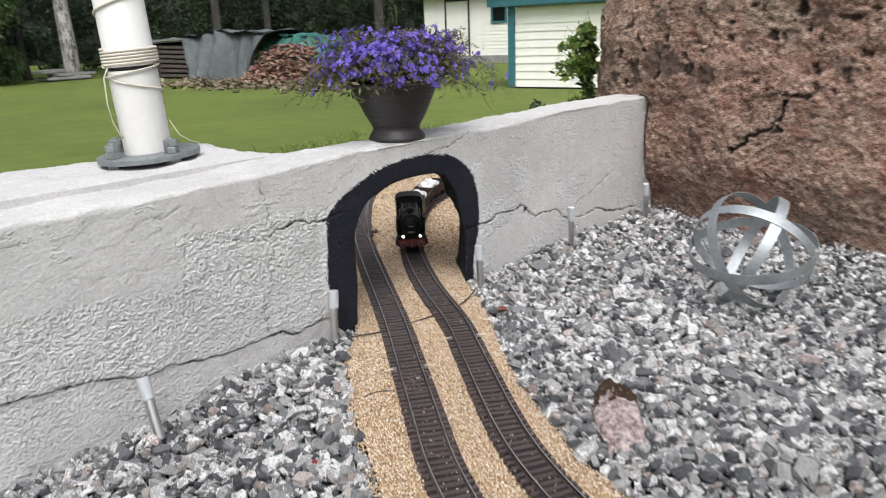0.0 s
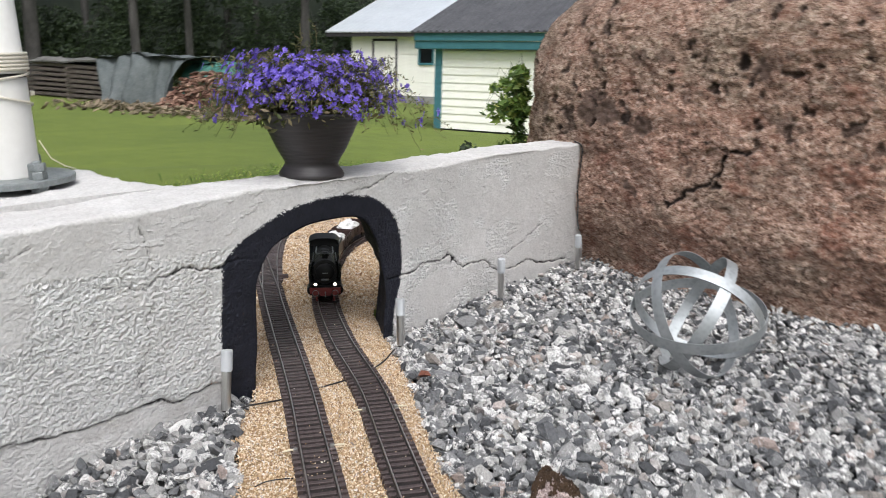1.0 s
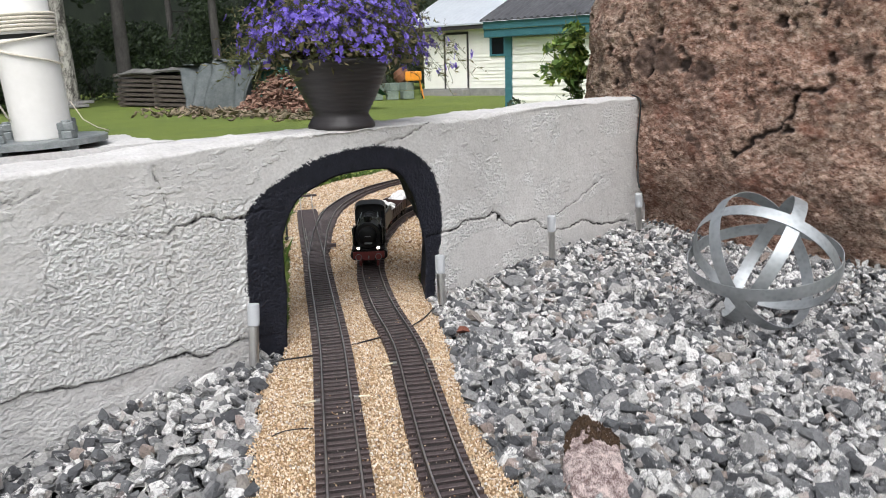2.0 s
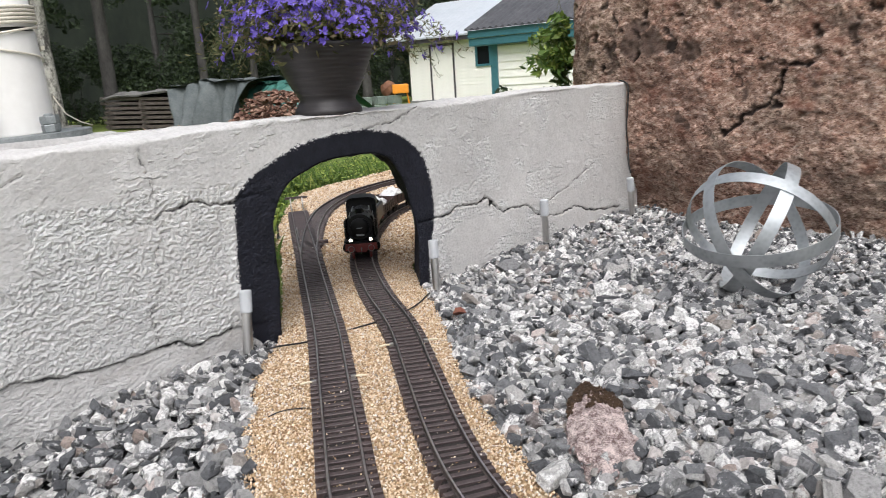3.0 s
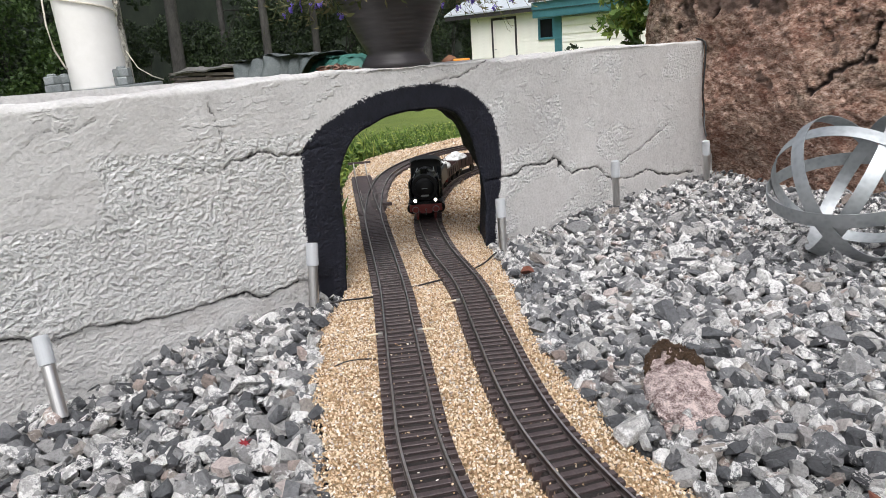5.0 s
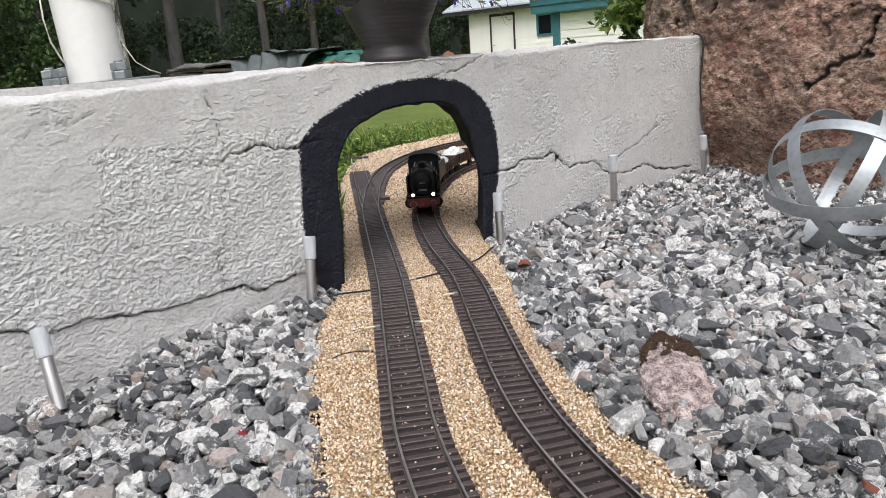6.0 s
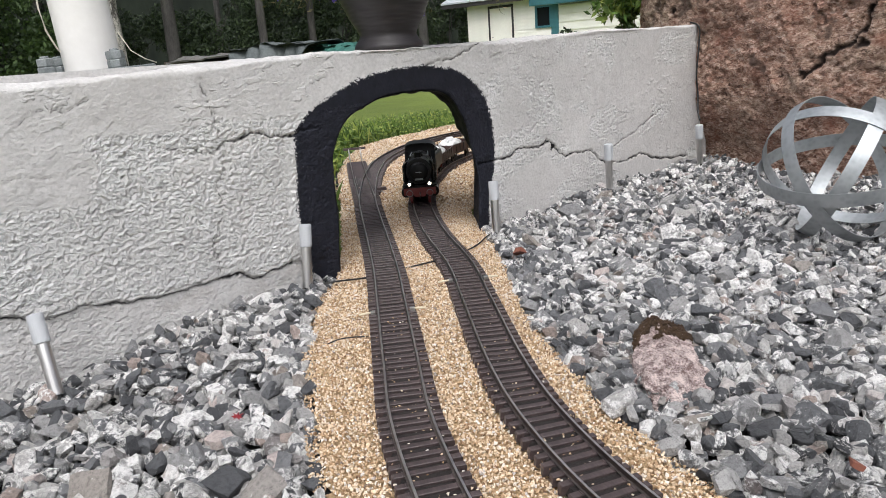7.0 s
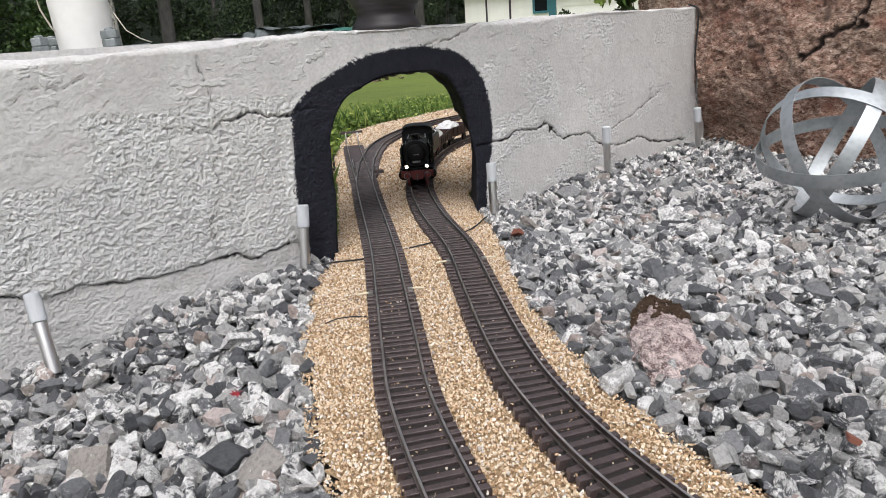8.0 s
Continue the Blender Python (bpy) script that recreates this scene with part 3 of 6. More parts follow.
RIGHT_LINE = [(-0.31, -1.5), (-0.24, -1.15), (-0.17, -0.895), (-0.096, -0.723), (-0.009, -0.582), (0.133, -0.391), (0.278, -0.196), (0.42, 0.035), (0.57, 0.246), (0.696, 0.395), (0.83, 0.532), (0.976, 0.653), (1.108, 0.745), (1.226, 0.806), (1.4, 0.865), (1.7, 0.91), (2.1, 0.92), (2.5, 0.90)]
LEFT, LEFT_D = curve_points(LEFT_LINE, 0.004)
RIGHT, RIGHT_D = curve_points(RIGHT_LINE, 0.004)
STUB, STUB_D = curve_points(STUB_LINE, 0.004)

BALLAST_EDGE = [(-0.62, -1.32), (-0.50, -1.02), (-0.35, -0.676), (-0.31, -0.584), (-0.197, -0.385), (-0.103, -0.245), (0.0, -0.105), (0.085, -0.045), (0.24, 0.16), (0.547, 0.60), (0.70, 0.87), (1.10, 1.36), (1.40, 1.66), (1.63, 1.75), (1.90, 1.80), (2.13, 1.86), (2.7, 1.9), (2.7, 0.6), (1.5, 0.62), (1.0, 0.40), (0.66, 0.16), (0.545, 0.0), (0.348, -0.252), (0.159, -0.472), (0.07, -0.605), (-0.009, -0.748), (-0.057, -0.863), (-0.09, -0.956), (-0.14, -1.12), (-0.18, -1.4)]

# ---- garden wall with the tunnel ----
INNER_CTRL = [(0.128, -0.13), (0.129, 0.013), (0.137, 0.094), (0.137, 0.163), (0.139, 0.219), (0.148, 0.246), (0.166, 0.277), (0.193, 0.301), (0.237, 0.317), (0.271, 0.327), (0.316, 0.332), (0.411, 0.331), (0.461, 0.316), (0.488, 0.288), (0.510, 0.249), (0.524, 0.196), (0.537, 0.150), (0.543, 0.10), (0.537, 0.03), (0.53, -0.13)]
OUTER_CTRL = [(0.070, -0.13), (0.062, 0.015), (0.046, 0.13), (0.049, 0.179), (0.053, 0.232), (0.056, 0.270), (0.064, 0.293), (0.105, 0.324), (0.149, 0.344), (0.201, 0.364), (0.255, 0.376), (0.316, 0.384), (0.395, 0.385), (0.454, 0.377), (0.501, 0.364), (0.547, 0.333), (0.580, 0.290), (0.597, 0.228), (0.600, 0.173), (0.595, 0.13), (0.572, 0.05), (0.562, -0.13)]
INNER, _ = curve_points(INNER_CTRL, 0.004)
OUTER, _ = curve_points(OUTER_CTRL, 0.004)
CRACKS = [
    ([(-0.80, 0.115), (-0.60, 0.095), (-0.48, 0.081), (-0.459, 0.076), (-0.411, 0.055), (-0.363, 0.062), (-0.285, 0.049), (-0.197, 0.042), (-0.122, 0.048), (-0.044, 0.028), (0.019, 0.040)], 0.0016),
    ([(-0.085, 0.284), (-0.065, 0.286), (-0.036, 0.296), (-0.004, 0.284), (0.049, 0.28), (0.12, 0.285)], 0.0014),
    ([(-0.19, 0.287), (-0.155, 0.284), (-0.125, 0.272), (-0.082, 0.284)], 0.0011),
    ([(-0.106, 0.395), (-0.106, 0.378), (-0.099, 0.339), (-0.085, 0.282), (-0.089, 0.245), (-0.105, 0.222), (-0.11, 0.167), (-0.128, 0.108), (-0.124, 0.054)], 0.0010),
    ([(0.545, 0.148), (0.583, 0.150), (0.639, 0.146), (0.691, 0.159), (0.766, 0.158), (0.80, 0.171), (0.833, 0.139), (0.88, 0.121), (0.992, 0.118), (1.017, 0.089), (1.071, 0.068), (1.14, 0.062), (1.228, 0.074), (1.353, 0.038), (1.505, 0.025)], 0.0021),
    ([(0.405, 0.385), (0.455, 0.393), (0.50, 0.397), (0.525, 0.404), (0.56, 0.42)], 0.0014),
    ([(1.098, 0.117), (1.182, 0.138), (1.286, 0.167), (1.347, 0.194)], 0.0012),
    ([(-0.56, 0.30), (-0.44, 0.276), (-0.369, 0.272), (-0.31, 0.285), (-0.29, 0.31)], 0.0004),
    ([(-0.26, 0.232), (-0.18, 0.222), (-0.13, 0.235), (-0.10, 0.226)], 0.0005),
    ([(-0.40, 0.355), (-0.36, 0.372), (-0.33, 0.366), (-0.29, 0.381)], 0.0006),
]
TOP_Z = 0.424


def wall_top(x):
    return TOP_Z - 0.012 * smoothstep(0.15, -0.35, x) + 0.004 * fbm(x, x * 0, 0.25, 3, 2.0) + 0.010 * smoothstep(0.5, 1.2, x)


def wall_face():
    """The rendered front with its rounded top edge and top, cut by the arch."""
    step = 0.0027
    xs = np.arange(-1.5, 1.63, step)
    n_front, n_arc, n_top = 196, 10, 40
    u = np.r_[np.linspace(0, 1, n_front), 1 + np.linspace(0, 1, n_arc + 1)[1:], 2 + np.linspace(0, 1, n_top + 1)[1:]]
    X, U = np.meshgrid(xs, u, indexing="ij")
    zt = wall_top(X)
    r = 0.0075 + 0.006 * smoothstep(-0.22, -0.42, X) + 0.006 * fbm(X, X * 0, 0.08, 3, 4.0) + 0.004 * fbm(X, X * 0, 0.018, 2, 4.5)
    z0 = -0.13
    front = np.clip(U, 0, 1)
    arc = np.clip(U - 1, 0, 1) * math.pi / 2
    top = np.clip(U - 2, 0, 1)
    back = 0.145 + 0.008 * fbm(X, X * 0, 0.1, 3, 8.0)
    Z = z0 + (zt - r - z0) * front + r * np.sin(arc)
    Y = r * (1 - np.cos(arc)) + (back - r) * top
    on_front = 1 - smoothstep(0.9, 1.6, U)
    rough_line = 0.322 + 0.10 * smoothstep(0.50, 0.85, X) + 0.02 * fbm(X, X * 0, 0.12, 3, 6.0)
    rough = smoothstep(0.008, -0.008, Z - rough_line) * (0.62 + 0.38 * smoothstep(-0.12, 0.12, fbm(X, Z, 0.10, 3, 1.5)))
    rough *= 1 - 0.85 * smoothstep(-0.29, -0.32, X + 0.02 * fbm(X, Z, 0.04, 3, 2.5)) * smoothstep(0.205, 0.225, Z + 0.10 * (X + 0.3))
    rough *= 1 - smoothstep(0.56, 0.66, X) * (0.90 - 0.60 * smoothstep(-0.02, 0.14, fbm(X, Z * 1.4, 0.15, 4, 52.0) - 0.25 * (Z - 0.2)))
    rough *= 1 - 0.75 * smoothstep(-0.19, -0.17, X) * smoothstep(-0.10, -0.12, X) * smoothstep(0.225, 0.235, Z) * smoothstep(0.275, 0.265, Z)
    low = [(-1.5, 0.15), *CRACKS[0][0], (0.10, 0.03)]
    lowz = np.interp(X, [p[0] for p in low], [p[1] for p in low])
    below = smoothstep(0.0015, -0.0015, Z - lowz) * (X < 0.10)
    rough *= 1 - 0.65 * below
    wob = 0.014 * fbm(X, Z, 0.022, 4, 11.0) + 0.006 * fbm(X, Z, 0.007, 2, 13.0)
    d = 0.009 * fbm(X, Z, 0.35, 3, 3.0) + 0.0012 * fbm(X, Z, 0.06, 3, 7.0)
    lumps = np.abs(fbm(X * 0.8 + wob, Z * 1.2, 0.0088, 2, 9.0))
    d += rough * (0.0016 * (0.34 - lumps) + 0.0030 * fbm(X * 0.8 + 0.7 * wob, Z * 1.35, 0.0062, 1, 12.0))
    flakes = smoothstep(0.10, 0.13, fbm(X, Z * 1.5 - 0.4 * X, 0.034, 5, 21.0)) * (1 - rough) * smoothstep(-0.15, 0.25, fbm(X, Z, 0.2, 2, 23.0))
    d += 0.0007 * flakes - 0.004 * below
    painted = inside(OUTER, X, Z) & (U < 1)
    d = np.where(painted, 0.55 * d, d)
    crack, stain_tone = np.full_like(X, 1.0), np.zeros_like(X)
    for line, w in CRACKS:
        dist = line_distance(line, X + wob, Z + 0.6 * np.roll(wob, 40, 0))
        ww = 0.95 * w * (0.55 + 1.5 * (0.5 + fbm(X, Z, 0.05, 2, 14.0)))
        d -= 0.006 * smoothstep(ww + 0.0010, ww * 0.3, dist) * min(1.0, w / 0.002)
        crack = np.minimum(crack, dist - 0.8 * ww + 0.0007)
        stain_tone = np.maximum(stain_tone, 0.35 * smoothstep(0.016, 0.0, dist) * min(1.0, w / 0.0024))
    patch = np.exp(-(((X + 0.20) / 0.05) ** 2 + ((Z - 0.024) / 0.018) ** 2)) + 0.7 * np.exp(-(((X + 0.03) / 0.07) ** 2 + ((Z - 0.012) / 0.022) ** 2))
    stain_tone = np.maximum(stain_tone, 0.7 * patch * smoothstep(-0.2, 0.2, fbm(X, Z, 0.03, 3, 31.0) + 0.1))
    stain_tone = np.maximum(stain_tone, 0.13 * smoothstep(0.16, 0.3, fbm(X, Z, 0.22, 5, 33.0)))
    # right of the arch the face gets darker towards its foot
    stain_tone = np.maximum(stain_tone, 0.45 * smoothstep(0.03, -0.03, Z + 0.02 * fbm(X, Z, 0.06, 3, 35.0)) * (X > 0.5))
    stain_tone = np.maximum(stain_tone, 0.13 * smoothstep(0.52, 0.72, X + 0.08 * fbm(X, Z, 0.1, 3, 37.0)) * (1 - 0.6 * rough))
    topd = 0.006 * fbm(X, Y, 0.09, 4, 41.0) + 0.003 * fbm(X, Y, 0.02, 3, 43.0)
    Yd = Y - d * on_front
    Zd = Z + topd * (1 - on_front)
    cx, cz = 0.25 * (X[:-1, :-1] + X[1:, :-1] + X[:-1, 1:] + X[1:, 1:]), 0.25 * (Z[:-1, :-1] + Z[1:, :-1] + Z[:-1, 1:] + Z[1:, 1:])
    cu = np.broadcast_to(0.5 * (u[:-1] + u[1:])[None], cx.shape)
    hole = inside(INNER, cx, cz) & (cu < 1.02)
    paint = line_distance(OUTER[::2], X, Z) * np.where(inside(OUTER, X, Z), -1, 1)
    ring = (paint[:-1, :-1] < 0.024) & (cu < 1.02) & ~hole
    idx = np.arange(X.size).reshape(X.shape)
    quads = np.stack([idx[:-1, :-1], idx[1:, :-1], idx[1:, 1:], idx[:-1, 1:]], -1)
    P = np.stack([X, Yd, Zd], -1).reshape(-1, 3)
    used_hole, used_keep = np.zeros(X.size, bool), np.zeros(X.size, bool)
    used_hole[quads[hole].ravel()] = True
    used_keep[quads[~hole].ravel()] = True
    rim = np.where(used_hole & used_keep)[0]
    near = np.array([np.argmin((INNER[:, 0] - P[i, 0]) ** 2 + (INNER[:, 1] - P[i, 2]) ** 2) for i in rim])
    P[rim, 0], P[rim, 2] = INNER[near, 0], INNER[near, 1]
    P[rim, 1] += 0.004
    out = []
    for mask, name in ((~hole & ~ring, "wall"), (ring, "arch")):
        q = quads[mask]
        keep, inv = np.unique(q.ravel(), return_inverse=True)
        v = P[keep].copy()
        me = fast_mesh(name, v, inv.reshape(-1, 4))
        for key, val in (("crack", crack), ("stain_tone", stain_tone), ("rough", rough), ("paint", paint)):
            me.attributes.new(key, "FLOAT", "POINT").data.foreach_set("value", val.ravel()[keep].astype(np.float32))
        out.append(me)
    return out


face, arch = wall_face()
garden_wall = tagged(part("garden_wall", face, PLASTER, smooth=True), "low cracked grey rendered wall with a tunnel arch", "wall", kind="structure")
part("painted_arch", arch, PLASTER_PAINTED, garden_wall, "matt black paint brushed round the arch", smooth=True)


# the passage runs askew through the wall and narrows a little at its back, above
rim_x, rim_z = INNER[:, 0], INNER[:, 1]
BACK_RIM = INNER + np.c_[0.082 + 0.046 * smoothstep(0.25, 0.52, rim_x) - 0.030 * smoothstep(0.15, 0.24, rim_z) * smoothstep(0.40, 0.48, rim_x), -0.010 * smoothstep(0.24, 0.32, rim_z)]


def tunnel_lining():
    n = len(INNER)
    ts = np.linspace(0, 1, 16)
    J, T = np.meshgrid(np.arange(n), ts, indexing="ij")
    cen = np.array([0.335, 0.12])
    out = INNER - cen
    out /= np.linalg.norm(out, axis=1)[:, None]
    lump = 0.010 * fbm(J * 0.004 + 2, T * 0.15, 0.035, 4, 61.0) * smoothstep(0, 0.25, T)
    px = INNER[J, 0] + (BACK_RIM - INNER)[J, 0] * T + out[J, 0] * lump
    pz = INNER[J, 1] + (BACK_RIM - INNER)[J, 1] * T + out[J, 1] * lump
    py = 0.003 + 0.142 * T
    idx = np.arange(J.size).reshape(J.shape)
    q = np.stack([idx[:-1, :-1], idx[:-1, 1:], idx[1:, 1:], idx[1:, :-1]], -1).reshape(-1, 4)
    return fast_mesh("tunnel_lining", np.stack([px, py, pz], -1).reshape(-1, 3), q)


part("tunnel_lining", tunnel_lining(), BLACK, garden_wall, "rough black inside of the tunnel", smooth=True)


def wall_back():
    xs, zs = np.arange(-1.5, 1.63, 0.012), np.linspace(-0.13, 0.424, 48)
    X, Z = np.meshgrid(xs, zs, indexing="ij")
    cx, cz = X[:-1, :-1] + 0.006, 0.5 * (Z[:-1, :-1] + Z[:-1, 1:])
    hole = inside(BACK_RIM, cx, cz) | (line_distance(BACK_RIM[::2], cx, cz) < 0.010)
    idx = np.arange(X.size).reshape(X.shape)
    q = np.stack([idx[:-1, :-1], idx[:-1, 1:], idx[1:, 1:], idx[1:, :-1]], -1)[~hole]
    P = np.stack([X, 0.146 + 0.006 * fbm(X, Z, 0.1, 3, 71.0), Z], -1).reshape(-1, 3)
    me = fast_mesh("wall_back", P, q)
    return me


back_ob = part("wall_back", wall_back(), PLASTER, garden_wall, smooth=True)


def plinth():
    """The broad concrete base behind the wall that carries the flagpole."""
    xs, ys = np.arange(-1.5, 0.105, 0.01), np.arange(0.13, 0.69, 0.01)
    X, Y = np.meshgrid(xs, ys, indexing="ij")
    z = wall_top(X) - 0.0018 - 0.009 * smoothstep(0.14, 0.24, Y) + 0.006 * fbm(X, Y, 0.09, 4, 41.0) + 0.004 * fbm(X, Y, 0.03, 3, 44.0) - 0.009 * np.exp(-(((X + 0.12) / 0.19) ** 2 + ((Y - 0.49) / 0.19) ** 2)) - 0.05 * smoothstep(0.03, 0.0, 0.10 - X) - 0.05 * smoothstep(0.04, 0.0, 0.68 - Y)
    bm = bmesh.new()
    grid = [[bm.verts.new((X[i, j] + 0.02 * fbm(X[i, j], Y[i, j], 0.1, 2, 5.0), Y[i, j], z[i, j])) for j in range(len(ys))] for i in range(len(xs))]
    for i in range(len(xs) - 1):
        for j in range(len(ys) - 1):
            bm.faces.new((grid[i][j], grid[i + 1][j], grid[i + 1][j + 1], grid[i][j + 1]))
    edge = [e for e in bm.edges if e.is_boundary]
    new_verts = [g for g in bmesh.ops.extrude_edge_only(bm, edges=edge)["geom"] if isinstance(g, bmesh.types.BMVert)]
    for v in new_verts:
        v.co.z = -0.2
    bmesh.ops.recalc_face_normals(bm, faces=bm.faces)
    return bm


plinth_ob = part("plinth", plinth(), PLASTER, garden_wall, "broad pale concrete base", smooth=True)
for ob in (back_ob, plinth_ob):
    ob.data.attributes.new("crack", "FLOAT", "POINT").data.foreach_set("value", np.ones(len(ob.data.vertices), np.float32))


# ---- great rock ----
# places along y and z on the face, with their half widths
PITS = [(0.104, 0.486, 0.015, 0.013), (-0.183, 0.531, 0.024, 0.020), (-0.477, 0.479, 0.014, 0.010), (-0.509, 0.343, 0.014, 0.013), (-0.372, 0.284, 0.013, 0.011), (-0.552, 0.722, 0.022, 0.026), (-0.584, 0.666, 0.008, 0.012), (-0.479, 0.640, 0.013, 0.011), (0.02, 0.60, 0.012, 0.010), (-0.06, 0.515, 0.012, 0.016)]
SCARS = [(-0.035, 0.555, 0.055, 0.040), (-0.060, 0.605, 0.050, 0.018), (-0.115, 0.545, 0.050, 0.045), (-0.262, 0.512, 0.032, 0.032), (-0.422, 0.388, 0.013, 0.017), (-0.613, 0.700, 0.034, 0.036), (-0.217, 0.317, 0.022, 0.016), (0.08, 0.54, 0.018, 0.022), (-0.245, 0.29, 0.018, 0.012), (-0.53, 0.43, 0.010, 0.014)]
RIFT = [(-0.361, 0.284), (-0.385, 0.286), (-0.402, 0.299), (-0.419, 0.326), (-0.455, 0.341), (-0.488, 0.355), (-0.498, 0.371), (-0.514, 0.386), (-0.524, 0.408), (-0.528, 0.438), (-0.545, 0.460), (-0.574, 0.455), (-0.602, 0.461)]


def rock():
    n_y, n_z = 720, 260
    s = np.linspace(0, 1, n_y)
    zz = np.linspace(-0.15, 1.15, n_z)
    S, Z = np.meshgrid(s, zz, indexing="ij")
    # plan line: from behind, round the corner beside the wall, along the face, away behind the camera
    plan, _ = curve_points([(2.7, 0.62), (2.2, 0.50), (1.85, 0.40), (1.685, 0.285), (1.612, 0.19), (1.575, 0.05), (1.535, -0.12), (1.475, -0.32), (1.45, -0.52), (1.43, -0.72), (1.42, -0.95), (1.46, -1.25), (1.7, -1.7), (2.3, -2.1)], 0.01)
    k = S * (len(plan) - 1)
    px, py = np.interp(k, np.arange(len(plan)), plan[:, 0]), np.interp(k, np.arange(len(plan)), plan[:, 1])
    gx, gy = np.gradient(px, axis=0), np.gradient(py, axis=0)
    L = np.hypot(gx, gy)
    nx, ny = gy / L, -gx / L
    run = k * 0.01
    foot = 0.075 * smoothstep(0.22, -0.02, Z)
    d = 0.05 * fbm(run, Z, 0.5, 3, 81.0) + 0.016 * fbm(run, Z * 1.1, 0.09, 4, 83.0) + 0.010 * fbm(run, Z * 1.15, 0.016, 3, 85.0) - foot
    d -= 0.30 * smoothstep(0.70, 1.15, Z) ** 2
    wx, wz = py + 0.024 * fbm(run, Z, 0.03, 4, 91.0), Z + 0.030 * fbm(run, Z, 0.03, 4, 93.0)
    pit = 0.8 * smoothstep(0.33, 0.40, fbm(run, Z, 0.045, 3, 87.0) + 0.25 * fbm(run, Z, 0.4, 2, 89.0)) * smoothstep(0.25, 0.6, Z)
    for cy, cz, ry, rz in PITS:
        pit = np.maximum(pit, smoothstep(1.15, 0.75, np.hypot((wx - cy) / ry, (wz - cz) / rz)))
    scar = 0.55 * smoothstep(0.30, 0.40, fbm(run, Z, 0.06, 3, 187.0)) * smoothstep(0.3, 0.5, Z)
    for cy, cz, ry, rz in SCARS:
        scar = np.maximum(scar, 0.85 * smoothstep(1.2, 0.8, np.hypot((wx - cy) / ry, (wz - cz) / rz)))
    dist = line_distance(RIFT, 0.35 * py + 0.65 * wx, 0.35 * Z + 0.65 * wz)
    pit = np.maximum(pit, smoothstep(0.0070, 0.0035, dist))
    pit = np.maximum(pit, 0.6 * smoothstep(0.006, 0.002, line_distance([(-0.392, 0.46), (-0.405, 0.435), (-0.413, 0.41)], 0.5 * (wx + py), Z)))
    d -= 0.013 * pit + 0.004 * scar
    back = smoothstep(0.62, 0.9, Z) * 0.10 * smoothstep(-0.15, 0.25, py)
    v = np.stack([px + nx * d + back, py + ny * d, Z], -1)
    idx = np.arange(S.size).reshape(S.shape)
    q = np.stack([idx[:-1, :-1], idx[:-1, 1:], idx[1:, 1:], idx[1:, :-1]], -1).reshape(-1, 4)
    V = v.reshape(-1, 3)
    # cap: a second sheet that closes the top
    m = 14
    t = np.linspace(0, 1, m)[:, None]
    rim = v[:, -1]
    mid = np.array([2.6, -0.7, 1.30])
    cap = rim[None] * (1 - t[..., None]) + mid[None, None] * t[..., None]
    cap[..., 2] += 0.08 * np.sin(t * math.pi) + 0.05 * fbm(cap[..., 0], cap[..., 1], 0.2, 3, 95.0) * (t > 0)
    ci = np.arange(m * n_y).reshape(m, n_y) + len(V)
    cq = np.stack([ci[:-1, :-1], ci[1:, :-1], ci[1:, 1:], ci[:-1, 1:]], -1).reshape(-1, 4)
    # plain far side, out of sight
    a0, a1 = math.atan2(plan[0][1] + 0.75, plan[0][0] - 2.6), math.atan2(plan[-1][1] + 0.75, plan[-1][0] - 2.6)
    A, H = np.meshgrid(np.linspace(a1, a0, 60), np.linspace(0, 1, 24), indexing="ij")
    W = (A - a1) / (a0 - a1)
    r0, r1 = math.hypot(plan[0][0] - 2.6, plan[0][1] + 0.75), math.hypot(plan[-1][0] - 2.6, plan[-1][1] + 0.75)
    R = (r1 + (r0 - r1) * W + 0.10 * fbm(A, H, 0.4, 4, 97.0)) * (1 - smoothstep(0.72, 1.0, H))
    far_side = np.stack([2.6 + R * np.cos(A), -0.75 + R * np.sin(A), -0.6 + 1.9 * H ** 0.8], -1)
    fi = np.arange(A.size).reshape(A.shape) + len(V) + m * n_y
    fq = np.stack([fi[:-1, :-1], fi[1:, :-1], fi[1:, 1:], fi[:-1, 1:]], -1).reshape(-1, 4)
    me = fast_mesh("great_rock", np.vstack([V, cap.reshape(-1, 3), far_side.reshape(-1, 3)]), np.vstack([q, cq, fq]))
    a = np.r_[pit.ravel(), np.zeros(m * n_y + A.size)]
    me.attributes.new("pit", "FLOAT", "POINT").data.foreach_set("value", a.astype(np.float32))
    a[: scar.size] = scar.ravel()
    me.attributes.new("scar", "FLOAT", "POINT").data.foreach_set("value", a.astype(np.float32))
    return me


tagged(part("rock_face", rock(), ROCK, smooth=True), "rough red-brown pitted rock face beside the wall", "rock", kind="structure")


# ---- ballast and gravel beds ----
def ground_at(x, y):
    """Top of the gravel: level with the track, lower towards the wall's near end."""
    return -0.012 - 0.028 * smoothstep(-0.18, -0.42, x) * smoothstep(-0.75, -0.25, y) + 0.016 * fbm(x, y, 0.18, 3, 101.0) + 0.02 * smoothstep(0.6, 1.0, x) * smoothstep(-0.2, 0.0, y)


def bed_sheet(name, x0, x1, y0, y1, step, drop, poly=None):
    X, Y = np.meshgrid(np.arange(x0, x1, step), np.arange(y0, y1, step), indexing="ij")
    idx = np.arange(X.size).reshape(X.shape)
    q = np.stack([idx[:-1, :-1], idx[1:, :-1], idx[1:, 1:], idx[:-1, 1:]], -1)
    if poly is not None:
        mx, my = X[:-1, :-1] + step / 2, Y[:-1, :-1] + step / 2
